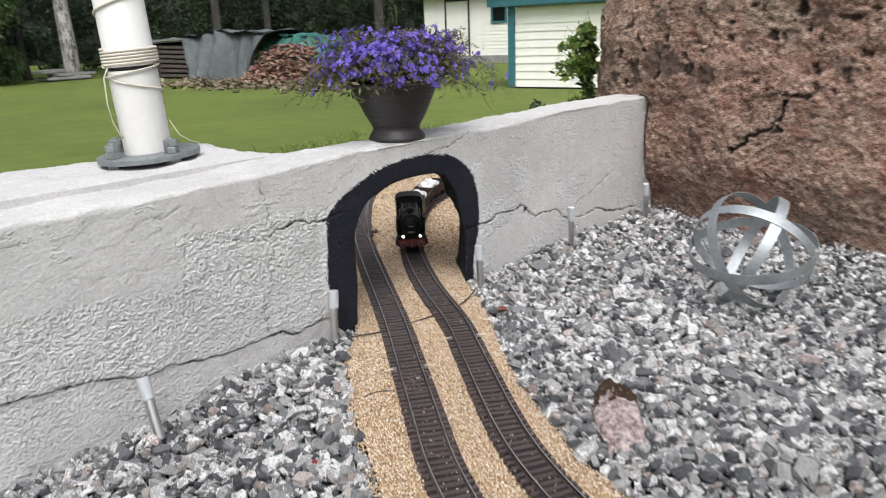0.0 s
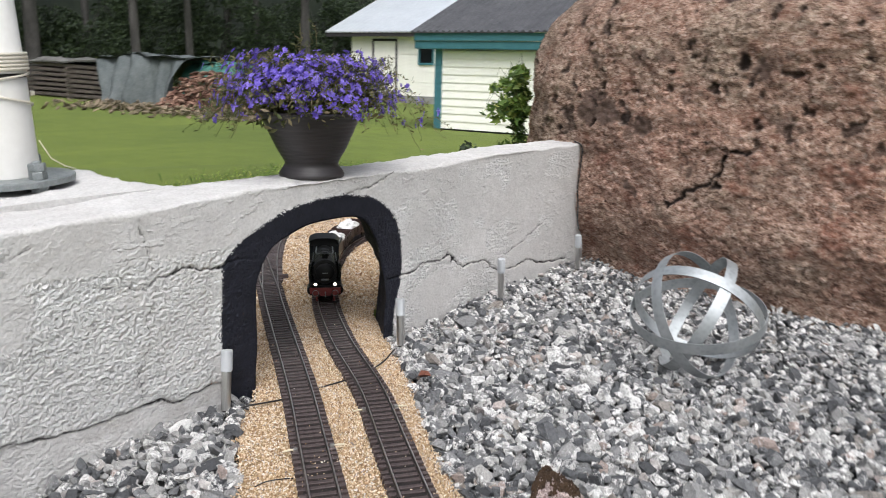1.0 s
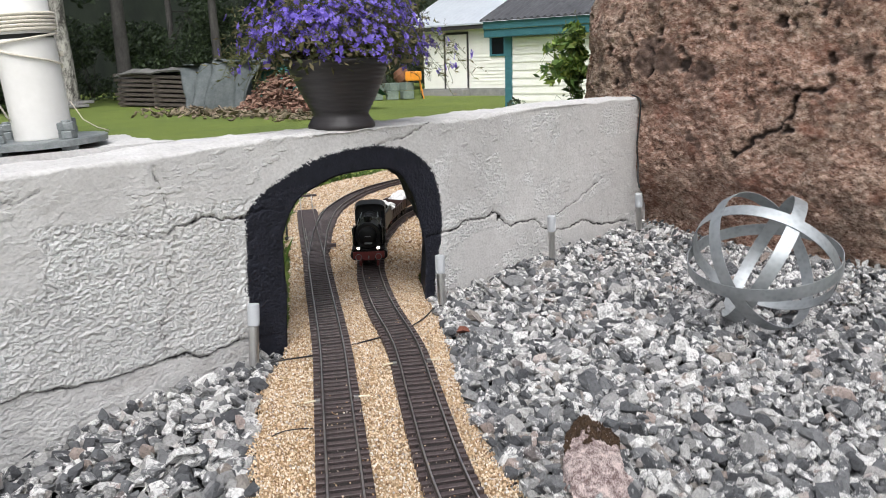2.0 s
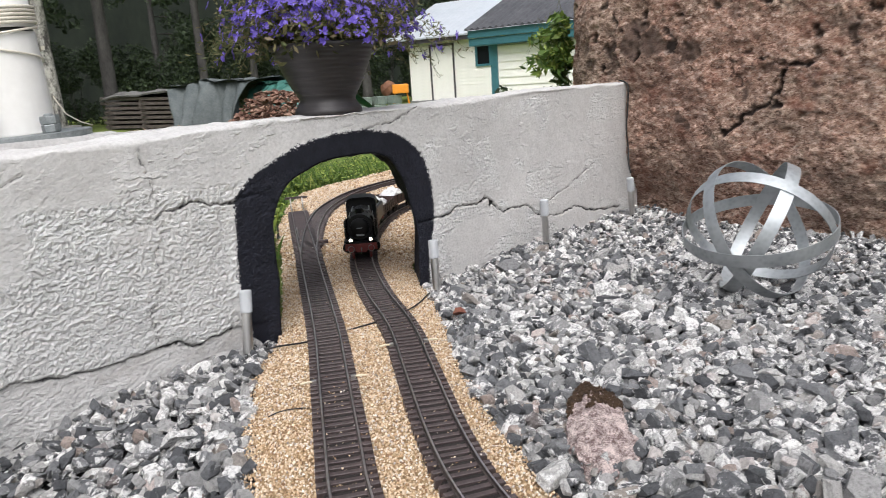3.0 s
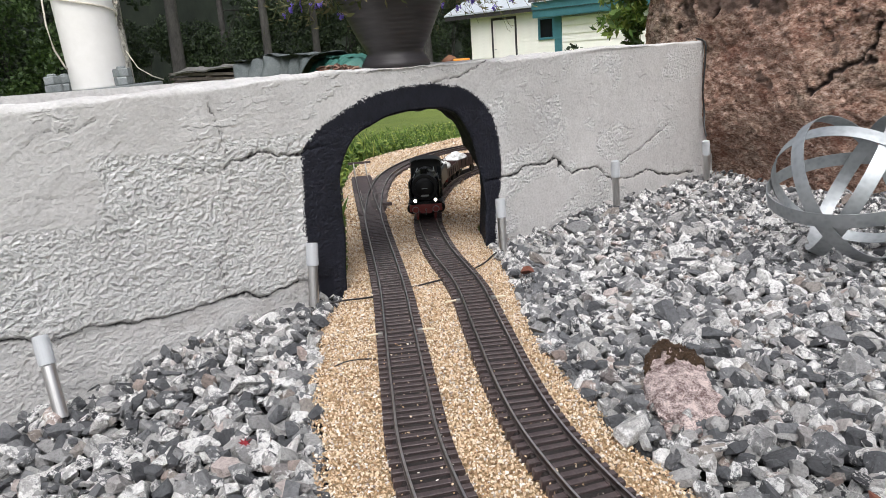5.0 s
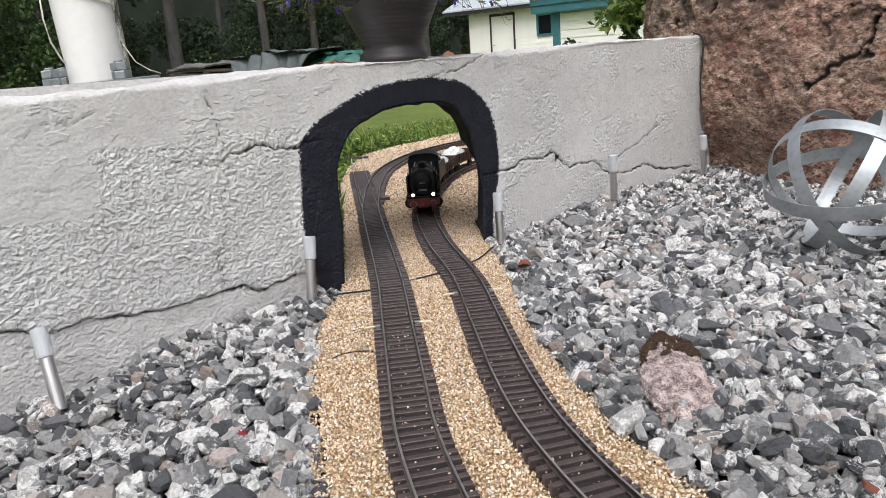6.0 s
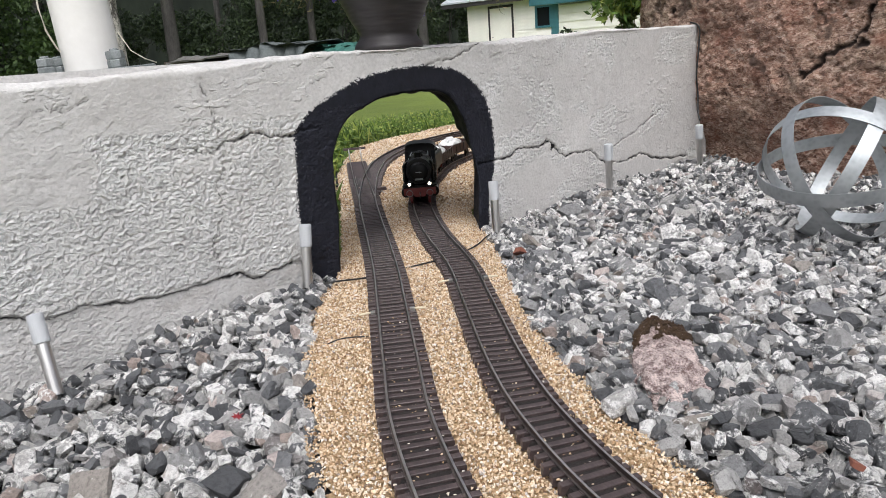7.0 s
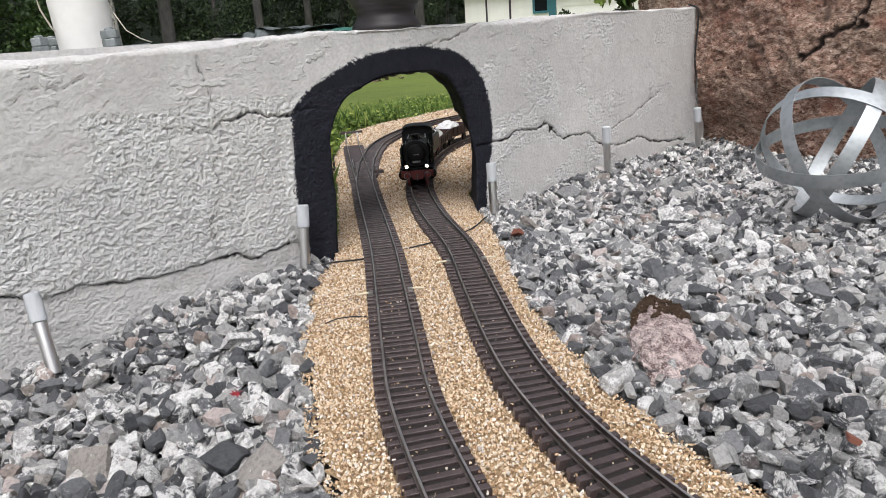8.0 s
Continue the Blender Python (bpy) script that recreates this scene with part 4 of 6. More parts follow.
        q = q[inside(poly, mx, my) & (line_distance(poly, mx, my) > 0.002)]
    if poly is None:
        z = ground_at(X, Y) - drop
    else:
        lane = np.minimum(line_distance(LEFT[::6], X, Y), line_distance(RIGHT[::6], X, Y))
        z = -0.010 + 0.004 * fbm(X, Y, 0.05, 3, 103.0) - drop - 0.007 * (lane < 0.034)
    return fast_mesh(name, np.stack([X, Y, z], -1).reshape(-1, 3), q.reshape(-1, 4))


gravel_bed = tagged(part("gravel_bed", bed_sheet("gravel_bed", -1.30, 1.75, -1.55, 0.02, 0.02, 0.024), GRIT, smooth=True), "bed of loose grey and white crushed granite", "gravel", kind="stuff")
ballast_bed = tagged(part("ballast_bed", bed_sheet("ballast_bed", -0.7, 2.72, -1.5, 1.95, 0.01, 0.004, BALLAST_EDGE), TAN_BED, smooth=True), "fine tan stone chippings under the railway tracks", "ballast", kind="stuff")

CHIP_SHAPES = [hull_solid(9, 0.4, 200 + k) for k in range(10)]
STONE_SHAPES = [broken_stone(300 + k) for k in range(40)]


def lay_chips():
    step = 0.0035
    X, Y = np.meshgrid(np.arange(-0.48, 2.45, step), np.arange(-1.05, 1.90, step), indexing="ij")
    x, y = X.ravel() + rng.uniform(-0.6, 0.6, X.size) * step, Y.ravel() + rng.uniform(-0.6, 0.6, X.size) * step
    spill = ~inside(BALLAST_EDGE, x, y)
    ok = inside(BALLAST_EDGE, x + 0.012 * fbm(x, y, 0.03, 2, 105.0), y) | (spill & (y < -0.02) & (line_distance(BALLAST_EDGE, x, y) < 0.013))
    far = np.hypot(x + 0.3, y + 0.9) > 1.55
    ok &= ~far | (rng.random(x.size) < np.where(x > 1.6, 0.16, 0.30))
    x, y, far, spill = x[ok], y[ok], far[ok], spill[ok]
    size = rng.uniform(0.0030, 0.0056, x.size) * np.where(far, np.where(x > 1.6, 2.2, 1.7), 1.0)
    keep = rng.random(x.size)
    inner = np.minimum(line_distance(LEFT[::6], x, y), line_distance(RIGHT[::6], x, y)) < 0.040
    raised = keep < np.where(y < -0.30, 0.10, 0.025)
    size = np.where(raised & inner, 0.8 * size, size)
    z = -0.0090 + (-0.0045 - 0.0035 * keep + 0.0108 * raised) * inner + 0.004 * fbm(x, y, 0.05, 3, 103.0) + rng.uniform(-0.0015, 0.0015, x.size) - 0.006 * spill
    sizes = size[:, None] * rng.uniform(0.7, 1.25, (x.size, 3)) * np.array([1.0, 1.0, 0.75])
    return scatter("chippings", CHIP_SHAPES, np.c_[x, y, z], random_turns(x.size, 0.7), sizes)


tagged(part("chippings", lay_chips(), CHIPS, ballast_bed), kind="stuff")


def stone_plan():
    pts = []
    for layer, (step, lo, hi) in enumerate(((0.023, 0.022, 0.036), (0.019, 0.014, 0.031), (0.050, 0.038, 0.056), (0.0165, 0.010, 0.018))):
        X, Y = np.meshgrid(np.arange(-1.28, 1.60, step), np.arange(-1.53, 0.0, step), indexing="ij")
        x, y = X.ravel() + rng.uniform(-0.5, 0.5, X.size) * step, Y.ravel() + rng.uniform(-0.5, 0.5, X.size) * step
        size = rng.uniform(lo, hi, x.size)
        ok = ~inside(BALLAST_EDGE, x, y) & (line_distance(BALLAST_EDGE, x, y) > size * 0.12)
        ok &= (y < -0.006 - size * 0.35)
        along, across = 0.78 * (x - 0.138) + 0.62 * (y + 0.736), 0.78 * (y + 0.736) - 0.62 * (x - 0.138)
        ok &= np.hypot(along / 0.096, across / 0.038) > 0.82 + 4.5 * size
        if layer == 2:
            ok &= rng.random(x.size) < 0.22
        z = ground_at(x, y) + (-0.008, 0.003, 0.005, -0.013)[layer] + rng.uniform(-0.004, 0.005, x.size)
        pts.append(np.c_[x, y, z, size][ok])
    return np.vstack(pts)


stones = stone_plan()
stone_sizes = stones[:, 3:4] * np.c_[rng.uniform(0.75, 1.20, len(stones)), rng.uniform(0.50, 0.85, len(stones)), rng.uniform(0.30, 0.62, len(stones))]
stone_turns = random_turns(len(stones), 0.62)
order = np.argsort(np.hypot(stones[:, 0] - 0.05, stones[:, 1] + 1.0) + 0.02 * (stones[:, 2] < -0.015))
single, rest = order[:290], order[290:]
plain_one = (stones[rest, 3] < 0.020) | (stones[rest, 0] < -0.66) | (stones[rest, 1] < -1.18) | (stones[rest, 0] > 1.0)
small, large = rest[plain_one], rest[~plain_one]
tagged(part("loose_stones", scatter("loose_stones", STONE_SHAPES, stones[large, :3], stone_turns[large], stone_sizes[large]), STONE, gravel_bed), kind="stuff")
tagged(part("small_stones", scatter("small_stones", CHIP_SHAPES, stones[small, :3], stone_turns[small], 1.25 * stone_sizes[small]), STONE, gravel_bed), kind="stuff")
STONE_MESHES = []
for sv, sf in STONE_SHAPES:
    me = fast_mesh("stone", sv, sf)
    me.materials.append(STONE_SINGLE)
    STONE_MESHES.append(me)
for i, k in enumerate(single):
    ob = new("stone", STONE_MESHES[i % len(STONE_MESHES)])
    ob.parent = gravel_bed
    ob.matrix_basis = Matrix.Translation(stones[k, :3]) @ Matrix(stone_turns[k].tolist()).to_4x4() @ Matrix.Diagonal((*stone_sizes[k], 1))


# ---- railway tracks ----
SLEEPER_Z, RAIL_BASE, GAUGE, PITCH = -0.0030, 0.0010, 0.0475, 0.0177


def sleeper_mesh(length):
    """A moulded sleeper, undercut below its top, with two rail chairs."""
    bm = bmesh.new()
    for s in (-1, 1):
        add_box(bm, s * GAUGE / 2, 0, 0.0036, 0.009, 0.0070, 0.0022)
    h = length / 2
    prof = [(0.0039, 0.0022, 0.0), (0.0041, 0.0033, 0.0006), (0.0036, 0.0040, 0.0012)]
    low = (0.0024, -0.0085, -0.0006)
    rows = [[bm.verts.new((sx * (h - ins), sy * w, z)) for sx, sy in ((-1, -1), (1, -1), (1, 1), (-1, 1))] for w, z, ins in (low, *prof)]
    for a, b in zip(rows, rows[1:]):
        for k in range(4):
            bm.faces.new((a[k], a[(k + 1) % 4], b[(k + 1) % 4], b[k]))
    bm.faces.new(rows[-1])
    bm.faces.new(rows[0][::-1])
    me = bpy.data.meshes.new("sleeper")
    bm.to_mesh(me)
    bm.free()
    me.materials.append(SLEEPER)
    return me


def lay_sleepers(track, line, heading, length, first, last):
    step = int(round(PITCH / 0.004 * 10)) / 10
    me = sleeper_mesh(length)
    for n, p in enumerate(np.arange(first / 0.004, last / 0.004 - 1, step)):
        i = int(p)
        ob = new("sleeper", me)
        ob.parent = track
        ob.matrix_basis = Matrix.Translation((line[i][0], line[i][1], SLEEPER_Z)) @ Matrix.Rotation(math.atan2(heading[i][1], heading[i][0]) - math.pi / 2 + 0.006 * math.sin(n * 2.3), 4, "Z")


def rail_mesh(line, heading, offset, a=0, b=None):
    """A flat-bottomed rail swept along the line."""
    prof = [(-0.0024, 0), (0.0024, 0), (0.0024, 0.0007), (0.0006, 0.0016), (0.0006, 0.0056), (0.0013, 0.0063), (0.0013, 0.0078), (0.0011, 0.0083), (-0.0011, 0.0083), (-0.0013, 0.0078), (-0.0013, 0.0063), (-0.0006, 0.0056), (-0.0006, 0.0016), (-0.0024, 0.0007)]
    pts, dirs = line[a:b:3], heading[a:b:3]
    n, m = len(pts), len(prof)
    side = np.c_[dirs[:, 1], -dirs[:, 0]]
    v = np.zeros((n, m, 3))
    for k, (px, pz) in enumerate(prof):
        v[:, k, :2] = pts + side * (offset + px)
        v[:, k, 2] = RAIL_BASE + pz
    i = np.arange(n * m).reshape(n, m)
    f = np.stack([i[:-1], i[1:], np.roll(i[1:], -1, 1), np.roll(i[:-1], -1, 1)], -1).reshape(-1, 4)
    me = fast_mesh("rail", v.reshape(-1, 3), f)
    me.materials.append(RAIL)
    me.materials.append(RAIL_TOP)
    me.polygons.foreach_set("material_index", np.tile([1 if k in (6, 7, 8) else 0 for k in range(m)], n - 1).astype(np.int32))
    return me


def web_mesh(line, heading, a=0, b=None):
    """A near-black sheet just below the sleeper tops: their webbing and the gaps' shade."""
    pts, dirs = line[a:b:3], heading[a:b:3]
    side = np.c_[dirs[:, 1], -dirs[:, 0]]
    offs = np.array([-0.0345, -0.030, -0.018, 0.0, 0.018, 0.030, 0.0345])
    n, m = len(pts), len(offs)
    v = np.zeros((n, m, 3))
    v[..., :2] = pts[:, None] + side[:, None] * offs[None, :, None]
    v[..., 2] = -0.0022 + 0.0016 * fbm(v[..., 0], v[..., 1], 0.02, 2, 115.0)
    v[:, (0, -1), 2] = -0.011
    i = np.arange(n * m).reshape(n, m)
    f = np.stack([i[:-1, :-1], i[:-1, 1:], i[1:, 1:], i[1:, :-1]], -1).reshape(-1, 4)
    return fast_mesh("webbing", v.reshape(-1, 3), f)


def track(name, line, heading, label):
    t = empty(name, Matrix.Identity(4), label, "railway track", "garden railway tracks")
    for s in (-1, 1):
        part("rail", rail_mesh(line, heading, s * GAUGE / 2), RAIL, t, "weathered metal rail with worn top")
    part("webbing", web_mesh(line, heading), GAP_SHADE, t, "dark webs and painted gap shade between the sleepers")
    return t


left_track = track("railway_track", LEFT, LEFT_D, "curving model railway track with dark brown sleepers on ballast")
right_track = track("railway_track", RIGHT, RIGHT_D, "outer model railway track with dark brown sleepers on ballast")
J0 = int(np.argmin(np.hypot(LEFT[:, 0] - 0.577, LEFT[:, 1] - 0.505)))
J1 = int(np.argmin(np.hypot(LEFT[:, 0] - 1.00, LEFT[:, 1] - 1.0)))
lay_sleepers(left_track, LEFT, LEFT_D, 0.079, 0.30, J0 * 0.004)
lay_sleepers(left_track, LEFT, LEFT_D, 0.079, J1 * 0.004, 4.1)
lay_sleepers(right_track, RIGHT, RIGHT_D, 0.079, 0.30, 4.0)

turnout = empty("turnout", Matrix.Identity(4), "dark plastic railway points with a short dead-end leg", "railway points", "garden railway tracks")
lay_sleepers(turnout, STUB, STUB_D, 0.081, 0.01, 0.80)
lay_sleepers(turnout, LEFT[J0:], LEFT_D[J0:], 0.081, 0.135, (J1 - J0) * 0.004)
for s in (-1, 1):
    part("rail", rail_mesh(STUB, STUB_D, s * GAUGE / 2, 4, None), RAIL, turnout)
part("check_rail", rail_mesh(STUB, STUB_D, -GAUGE / 2 + 0.006, 60, 110), RAIL, turnout)


def infill():
    half = STUB[len(STUB) // 2 :]
    n = len(half)
    heads = STUB_D[len(STUB) // 2 :]
    side = np.c_[heads[:, 1], -heads[:, 0]]
    v = np.zeros((n, 2, 3))
    v[:, 0, :2], v[:, 1, :2] = half - side * 0.038, half + side * 0.038
    v[..., 2] = 0.0013
    i = np.arange(2 * n).reshape(n, 2)
    f = np.stack([i[:-1, 0], i[:-1, 1], i[1:, 1], i[1:, 0]], -1)
    bm = bmesh.new()
    me = fast_mesh("t", v.reshape(-1, 3), f)
    bm.from_mesh(me)
    for f_ in bm.faces[:]:
        f_.normal_update()
    return bm


part("base_plate", infill(), SLEEPER, turnout, "dark plastic base plate")
sx, sy = STUB[40] + 0.055 * np.array([STUB_D[40][1], -STUB_D[40][0]])
bar_rot = Matrix.Rotation(math.atan2(STUB_D[40][1], STUB_D[40][0]), 4, "Z")
part("switch_box", box(sx, sy, 0.004, 0.014, 0.030, 0.010, bar_rot, 0.001), SLEEPER, turnout)

ex, ey = STUB[-1]
dx, dy = STUB_D[-1]
buffer_stop = empty("buffer_stop", Matrix.Translation((ex, ey, 0)) @ Matrix.Rotation(math.atan2(dy, dx), 4, "Z"), "small buffer stop with a dark crossbar at the track's end", "buffer stop")
part("crossbar", box(0.10, 0, 0.042, 0.009, 0.092, 0.009, None, 0.001), SLEEPER, buffer_stop, "dark wooden crossbar")
for s in (-1, 1):
    part("bent_rail", tube([(-0.01, s * GAUGE / 2, 0.006), (0.05, s * GAUGE / 2, 0.008), (0.085, s * GAUGE / 2, 0.022), (0.098, s * GAUGE / 2, 0.042)], 0.0024, 8), STEEL, buffer_stop)


def pin(at, heading, length=0.026):
    p = empty("track_connector", Matrix.Translation(at) @ Matrix.Rotation(heading, 4, "Z"), "pale metal track connector screw beside the rail", "connector", "track connectors")
    part("shaft", tube([(0, 0, 0), (length * 0.5, 0, 0.0004), (length, 0.001, -0.001)], 0.0020, 8), CLAMP, p)
    part("head", box(0.003, 0, 0, 0.008, 0.007, 0.006, None, 0.0008), STEEL, p)


jl = int(np.argmin(np.hypot(LEFT[:, 0] - 0.026, LEFT[:, 1] + 0.294)))
jr = int(np.argmin(np.hypot(RIGHT[:, 0] - 0.215, RIGHT[:, 1] + 0.275)))
for line, head, k in ((LEFT, LEFT_D, jl), (RIGHT, RIGHT_D, jr)):
    a = math.atan2(head[k][1], head[k][0])
    nrm = np.array([head[k][1], -head[k][0]])
    for s in (-1, 1):
        q = line[k] + nrm * s * (GAUGE / 2 + 0.006)
        pin((q[0], q[1], 0.004), a - s * math.pi / 2)


# ---- stake lights along the wall ----
def stake_light():
    thing = empty("stake_light", Matrix.Identity(4), "small garden stake light with steel post and frosted top", "garden light", "stake lights along the wall")
    part("post", lathe([(0.0093, 0.0), (0.0096, 0.001), (0.0096, 0.077), (0.0090, 0.078)], 24), STEEL, thing, "brushed stainless steel post", smooth=False)
    part("spike", lathe([(0.0015, -0.06), (0.0070, -0.012), (0.0070, 0.001)], 12), CABLE, thing, "black plastic spike")
    part("diffuser", lathe([(0.0088, 0.078), (0.0112, 0.079), (0.0116, 0.082), (0.0116, 0.118), (0.0108, 0.1215), (0.0095, 0.122)], 24), FROST, thing, "frosted white diffuser", smooth=False)
    return thing


def lean(foot, top):
    f, t = Vector(foot), Vector(top)
    return Matrix.Translation(f) @ (t - f).to_track_quat("Z", "Y").to_matrix().to_4x4()


LIGHTS = [((0.024, -0.036, -0.006), (0.045, -0.020, 0.118)), ((-0.446, -0.105, -0.024), (-0.442, -0.058, 0.086)), ((0.517, -0.072, -0.005), (0.528, -0.058, 0.117)), ((0.957, -0.080, 0.022), (0.948, -0.082, 0.150)), ((1.440, -0.082, 0.016), (1.424, -0.084, 0.140))]
first_light = stake_light()
for k, (foot, top) in enumerate(LIGHTS):
    if k == 0:
        first_light.matrix_basis = lean(foot, top)
    else:
        copy_thing(first_light, lean(foot, top))


def cable(name, pts, r, label):
    p = [Vector(q) for q in pts]
    fine = []
    for i in range(len(p) - 1):
        p0, p1, p2, p3 = p[max(i - 1, 0)], p[i], p[i + 1], p[min(i + 2, len(p) - 1)]
        for k in range(8):
            t = k / 8
            fine.append(0.5 * (2 * p1 + (p2 - p0) * t + (2 * p0 - 5 * p1 + 4 * p2 - p3) * t * t + (3 * p1 - p0 - 3 * p2 + p3) * t ** 3))
    fine.append(p[-1])
    return tagged(part(name, tube(fine, r, 7), CABLE, smooth=True), label, "cable")


cable("cable", [(0.040, -0.050, -0.006), (0.062, -0.068, 0.001), (0.110, -0.080, -0.004), (0.16, -0.09, -0.008), (0.215, -0.095, -0.008), (0.27, -0.110, -0.006), (0.335, -0.118, -0.007), (0.41, -0.110, -0.003), (0.46, -0.095, 0.004), (0.495, -0.082, 0.002), (0.515, -0.075, -0.004)], 0.0018, "thin black cable lying across the ballast under the rails")
cable("cable", [(-0.11, -0.30, -0.008), (-0.09, -0.308, -0.004), (-0.065, -0.322, -0.005), (-0.045, -0.332, -0.010)], 0.0010, "thin dark wire half buried in the ballast")
cable("cable", [(1.545, 0.02, 0.442), (1.543, -0.012, 0.425), (1.540, -0.014, 0.36), (1.530, -0.014, 0.28), (1.534, -0.018, 0.22), (1.515, -0.030, 0.17), (1.505, -0.043, 0.140)], 0.0028, "black cable hanging down the wall to a light")


# ---- sphere of galvanised hoops ----
def hoop(normal, r, width):
    bm = bmesh.new()
    q = Vector(normal).normalized().to_track_quat("Z", "Y")
    n, rings = 96, []
    for i in range(n):
        a = 2 * math.pi * i / n
        c, s = math.cos(a), math.sin(a)
        row = []
        for rr, h in ((r, -width / 2), (r + 0.0006, 0), (r, width / 2), (r - 0.0014, width / 2), (r - 0.0008, 0), (r - 0.0014, -width / 2)):
            row.append(bm.verts.new(q @ Vector((rr * c, rr * s, h))))
        rings.append(row)
    for i in range(n):
        a, b = rings[i], rings[(i + 1) % n]
        for k in range(6):
            bm.faces.new((a[k], b[k], b[(k + 1) % 6], a[(k + 1) % 6]))
    bmesh.ops.recalc_face_normals(bm, faces=bm.faces)
    return bm


SPHERE_R = 0.151
ball = empty("hoop_sphere", Matrix.Translation((0.862, -0.684, 0.136)), "open garden sphere of riveted galvanised steel hoops on gravel", "garden ornament")
for k, nrm in enumerate(((0.246, -0.002, -0.969), (-0.143, -0.866, 0.479), (-0.818, -0.022, -0.575), (-0.347, 0.835, 0.427))):
    part("hoop", hoop(nrm, SPHERE_R - 0.0022 * k, 0.027), GALV, ball)


# ---- flagpole ----
POLE_X, POLE_Y, POLE_Z = -0.1185, 0.490, 0.397
pole = empty("flagpole", Matrix.Translation((POLE_X, POLE_Y, POLE_Z)) @ Matrix.Rotation(radians(-2.6), 4, Vector((0.3, 0.95, 0.0))), "white flagpole bolted to a zinc plate on concrete", "flagpole")
part("base_plate", lathe([(0.118, 0.013), (0.124, 0.014), (0.125, 0.026), (0.121, 0.028), (0.066, 0.028)], 64), ZINC, pole, "round grey zinc plate")
part("lower_tube", lathe([(0.0595, 0.026), (0.0580, 0.032), (0.0577, 0.036), (0.0588, 0.226), (0.0583, 0.233)], 56), WHITE, pole, smooth=True)
part("joint", lathe([(0.052, 0.226), (0.052, 0.247)], 40), CABLE, pole, "dark gap at the tilting joint")
part("upper_tube", lathe([(0.0590, 0.242), (0.0605, 0.243), (0.0605, 0.283), (0.0585, 0.285), (0.055, 1.2), (0.034, 7.0), (0.030, 7.02)], 56), WHITE, pole, smooth=True)
for k, turn in enumerate((-81, 189, 117, 40)):
    a = radians(turn)
    bx, by = 0.098 * math.cos(a), 0.098 * math.sin(a)
    bolt = part("bolt", lathe([(0.009, -0.006), (0.009, 0.064), (0.007, 0.066)], 12), ZINC, pole)
    bolt.location = (bx, by, 0)
    for z in (0.0, 0.028, 0.045):
        nut = part("nut", lathe([(0.0165, z), (0.018, z + 0.002), (0.018, z + 0.0145), (0.0165, z + 0.0165)], 6), ZINC, bolt)
        nut.rotation_euler.z = 0.5 * k + z * 20


def coil(z0, turns, r, rope, pitch):
    pts = []
    for i in range(int(turns * 28) + 1):
        a = 2 * math.pi * i / 28
        pts.append((r * math.cos(a), r * math.sin(a), z0 + pitch * i / 28))
    return tube(pts, rope, 6)


part("rope_coil", coil(0.245, 5.5, 0.0640, 0.0037, 0.0074), ROPE, pole, "cream rope wound round the joint", smooth=True)
part("rope", coil(0.196, 0.95, 0.0635, 0.0026, 0.05), ROPE, pole, "cream halyard slung round the pole", smooth=True)
part("rope", tube([(0.0625 * math.cos(radians(a)), 0.0625 * math.sin(radians(a)), 0.216 - 0.046 * (k / 9) ** 0.8) for k, a in enumerate(range(-170, 11, 20))], 0.0024, 6), ROPE, pole, smooth=True)
part("rope", coil(0.320, 2.4, 0.0610, 0.0026, 0.11), ROPE, pole, smooth=True)
part("rope_loop", tube([(-0.062, -0.010, 0.246), (-0.078, -0.012, 0.22), (-0.083, -0.013, 0.16), (-0.079, -0.012, 0.115), (-0.066, -0.008, 0.080), (-0.060, -0.004, 0.072)], 0.0019, 6), ROPE, pole, "hanging loop of rope", smooth=True)
part("rope_end", tube([(0.06, -0.02, 0.10), (0.075, -0.03, 0.060), (0.10, -0.035, 0.040), (0.125, -0.03, 0.030)], 0.0013, 6), ROPE, pole, smooth=True)
for n, (px, py, pz) in enumerate(((0.062, -0.016, 0.200), (-0.062, 0.012, 0.246))):
    part("cleat", box(px, py, pz, 0.008, 0.012, 0.010, None, 0.002), ROPE, pole)

# ---- flower bowl ----
BOWL_X, BOWL_Y = 0.368, 0.080
bowl = empty("flower_bowl", Matrix.Translation((BOWL_X, BOWL_Y, 0.423)), "dark brown plastic bowl planter full of violet-blue lobelia", "planter")
BOWL_SIDE = [(0.0605, 0.031), (0.0665, 0.043), (0.080, 0.066), (0.0945, 0.098), (0.106, 0.124), (0.1125, 0.139)]
ribbed = []
for k in range(49):
    rib_z = 0.031 + 0.108 * k / 48
    rib_r = float(np.interp(rib_z, [q[1] for q in BOWL_SIDE], [q[0] for q in BOWL_SIDE]))
    ribbed.append((rib_r + (0.0007 if k % 4 < 2 else -0.0004), rib_z))
part("bowl", lathe([(0.071, 0.0), (0.0745, 0.002), (0.0748, 0.008), (0.071, 0.015), (0.0645, 0.024), *ribbed, (0.1155, 0.141), (0.1170, 0.147), (0.1135, 0.150), (0.109, 0.144), (0.098, 0.126)], 64), POT, bowl, "dark brown bowl with fine horizontal grooves", smooth=True)
part("soil", lathe([(0.098, 0.120), (0.1005, 0.127), (0.05, 0.133), (0.01, 0.134)], 32), SOIL, bowl, smooth=True)


def lobelia():
    """Wiry stems, small leaves and five-lobed flowers spilling from the bowl."""
    sv, sf, lv, lf, fv, ff = [], [], [], [], [], []

    def strip(pts, w, V, F):
        o = len(V)
        for p in pts:
            V.append((p[0] - w, p[1], p[2]))
            V.append((p[0] + w * 0.5, p[1] + w * 0.87, p[2]))
            V.append((p[0] + w * 0.5, p[1] - w * 0.87, p[2]))
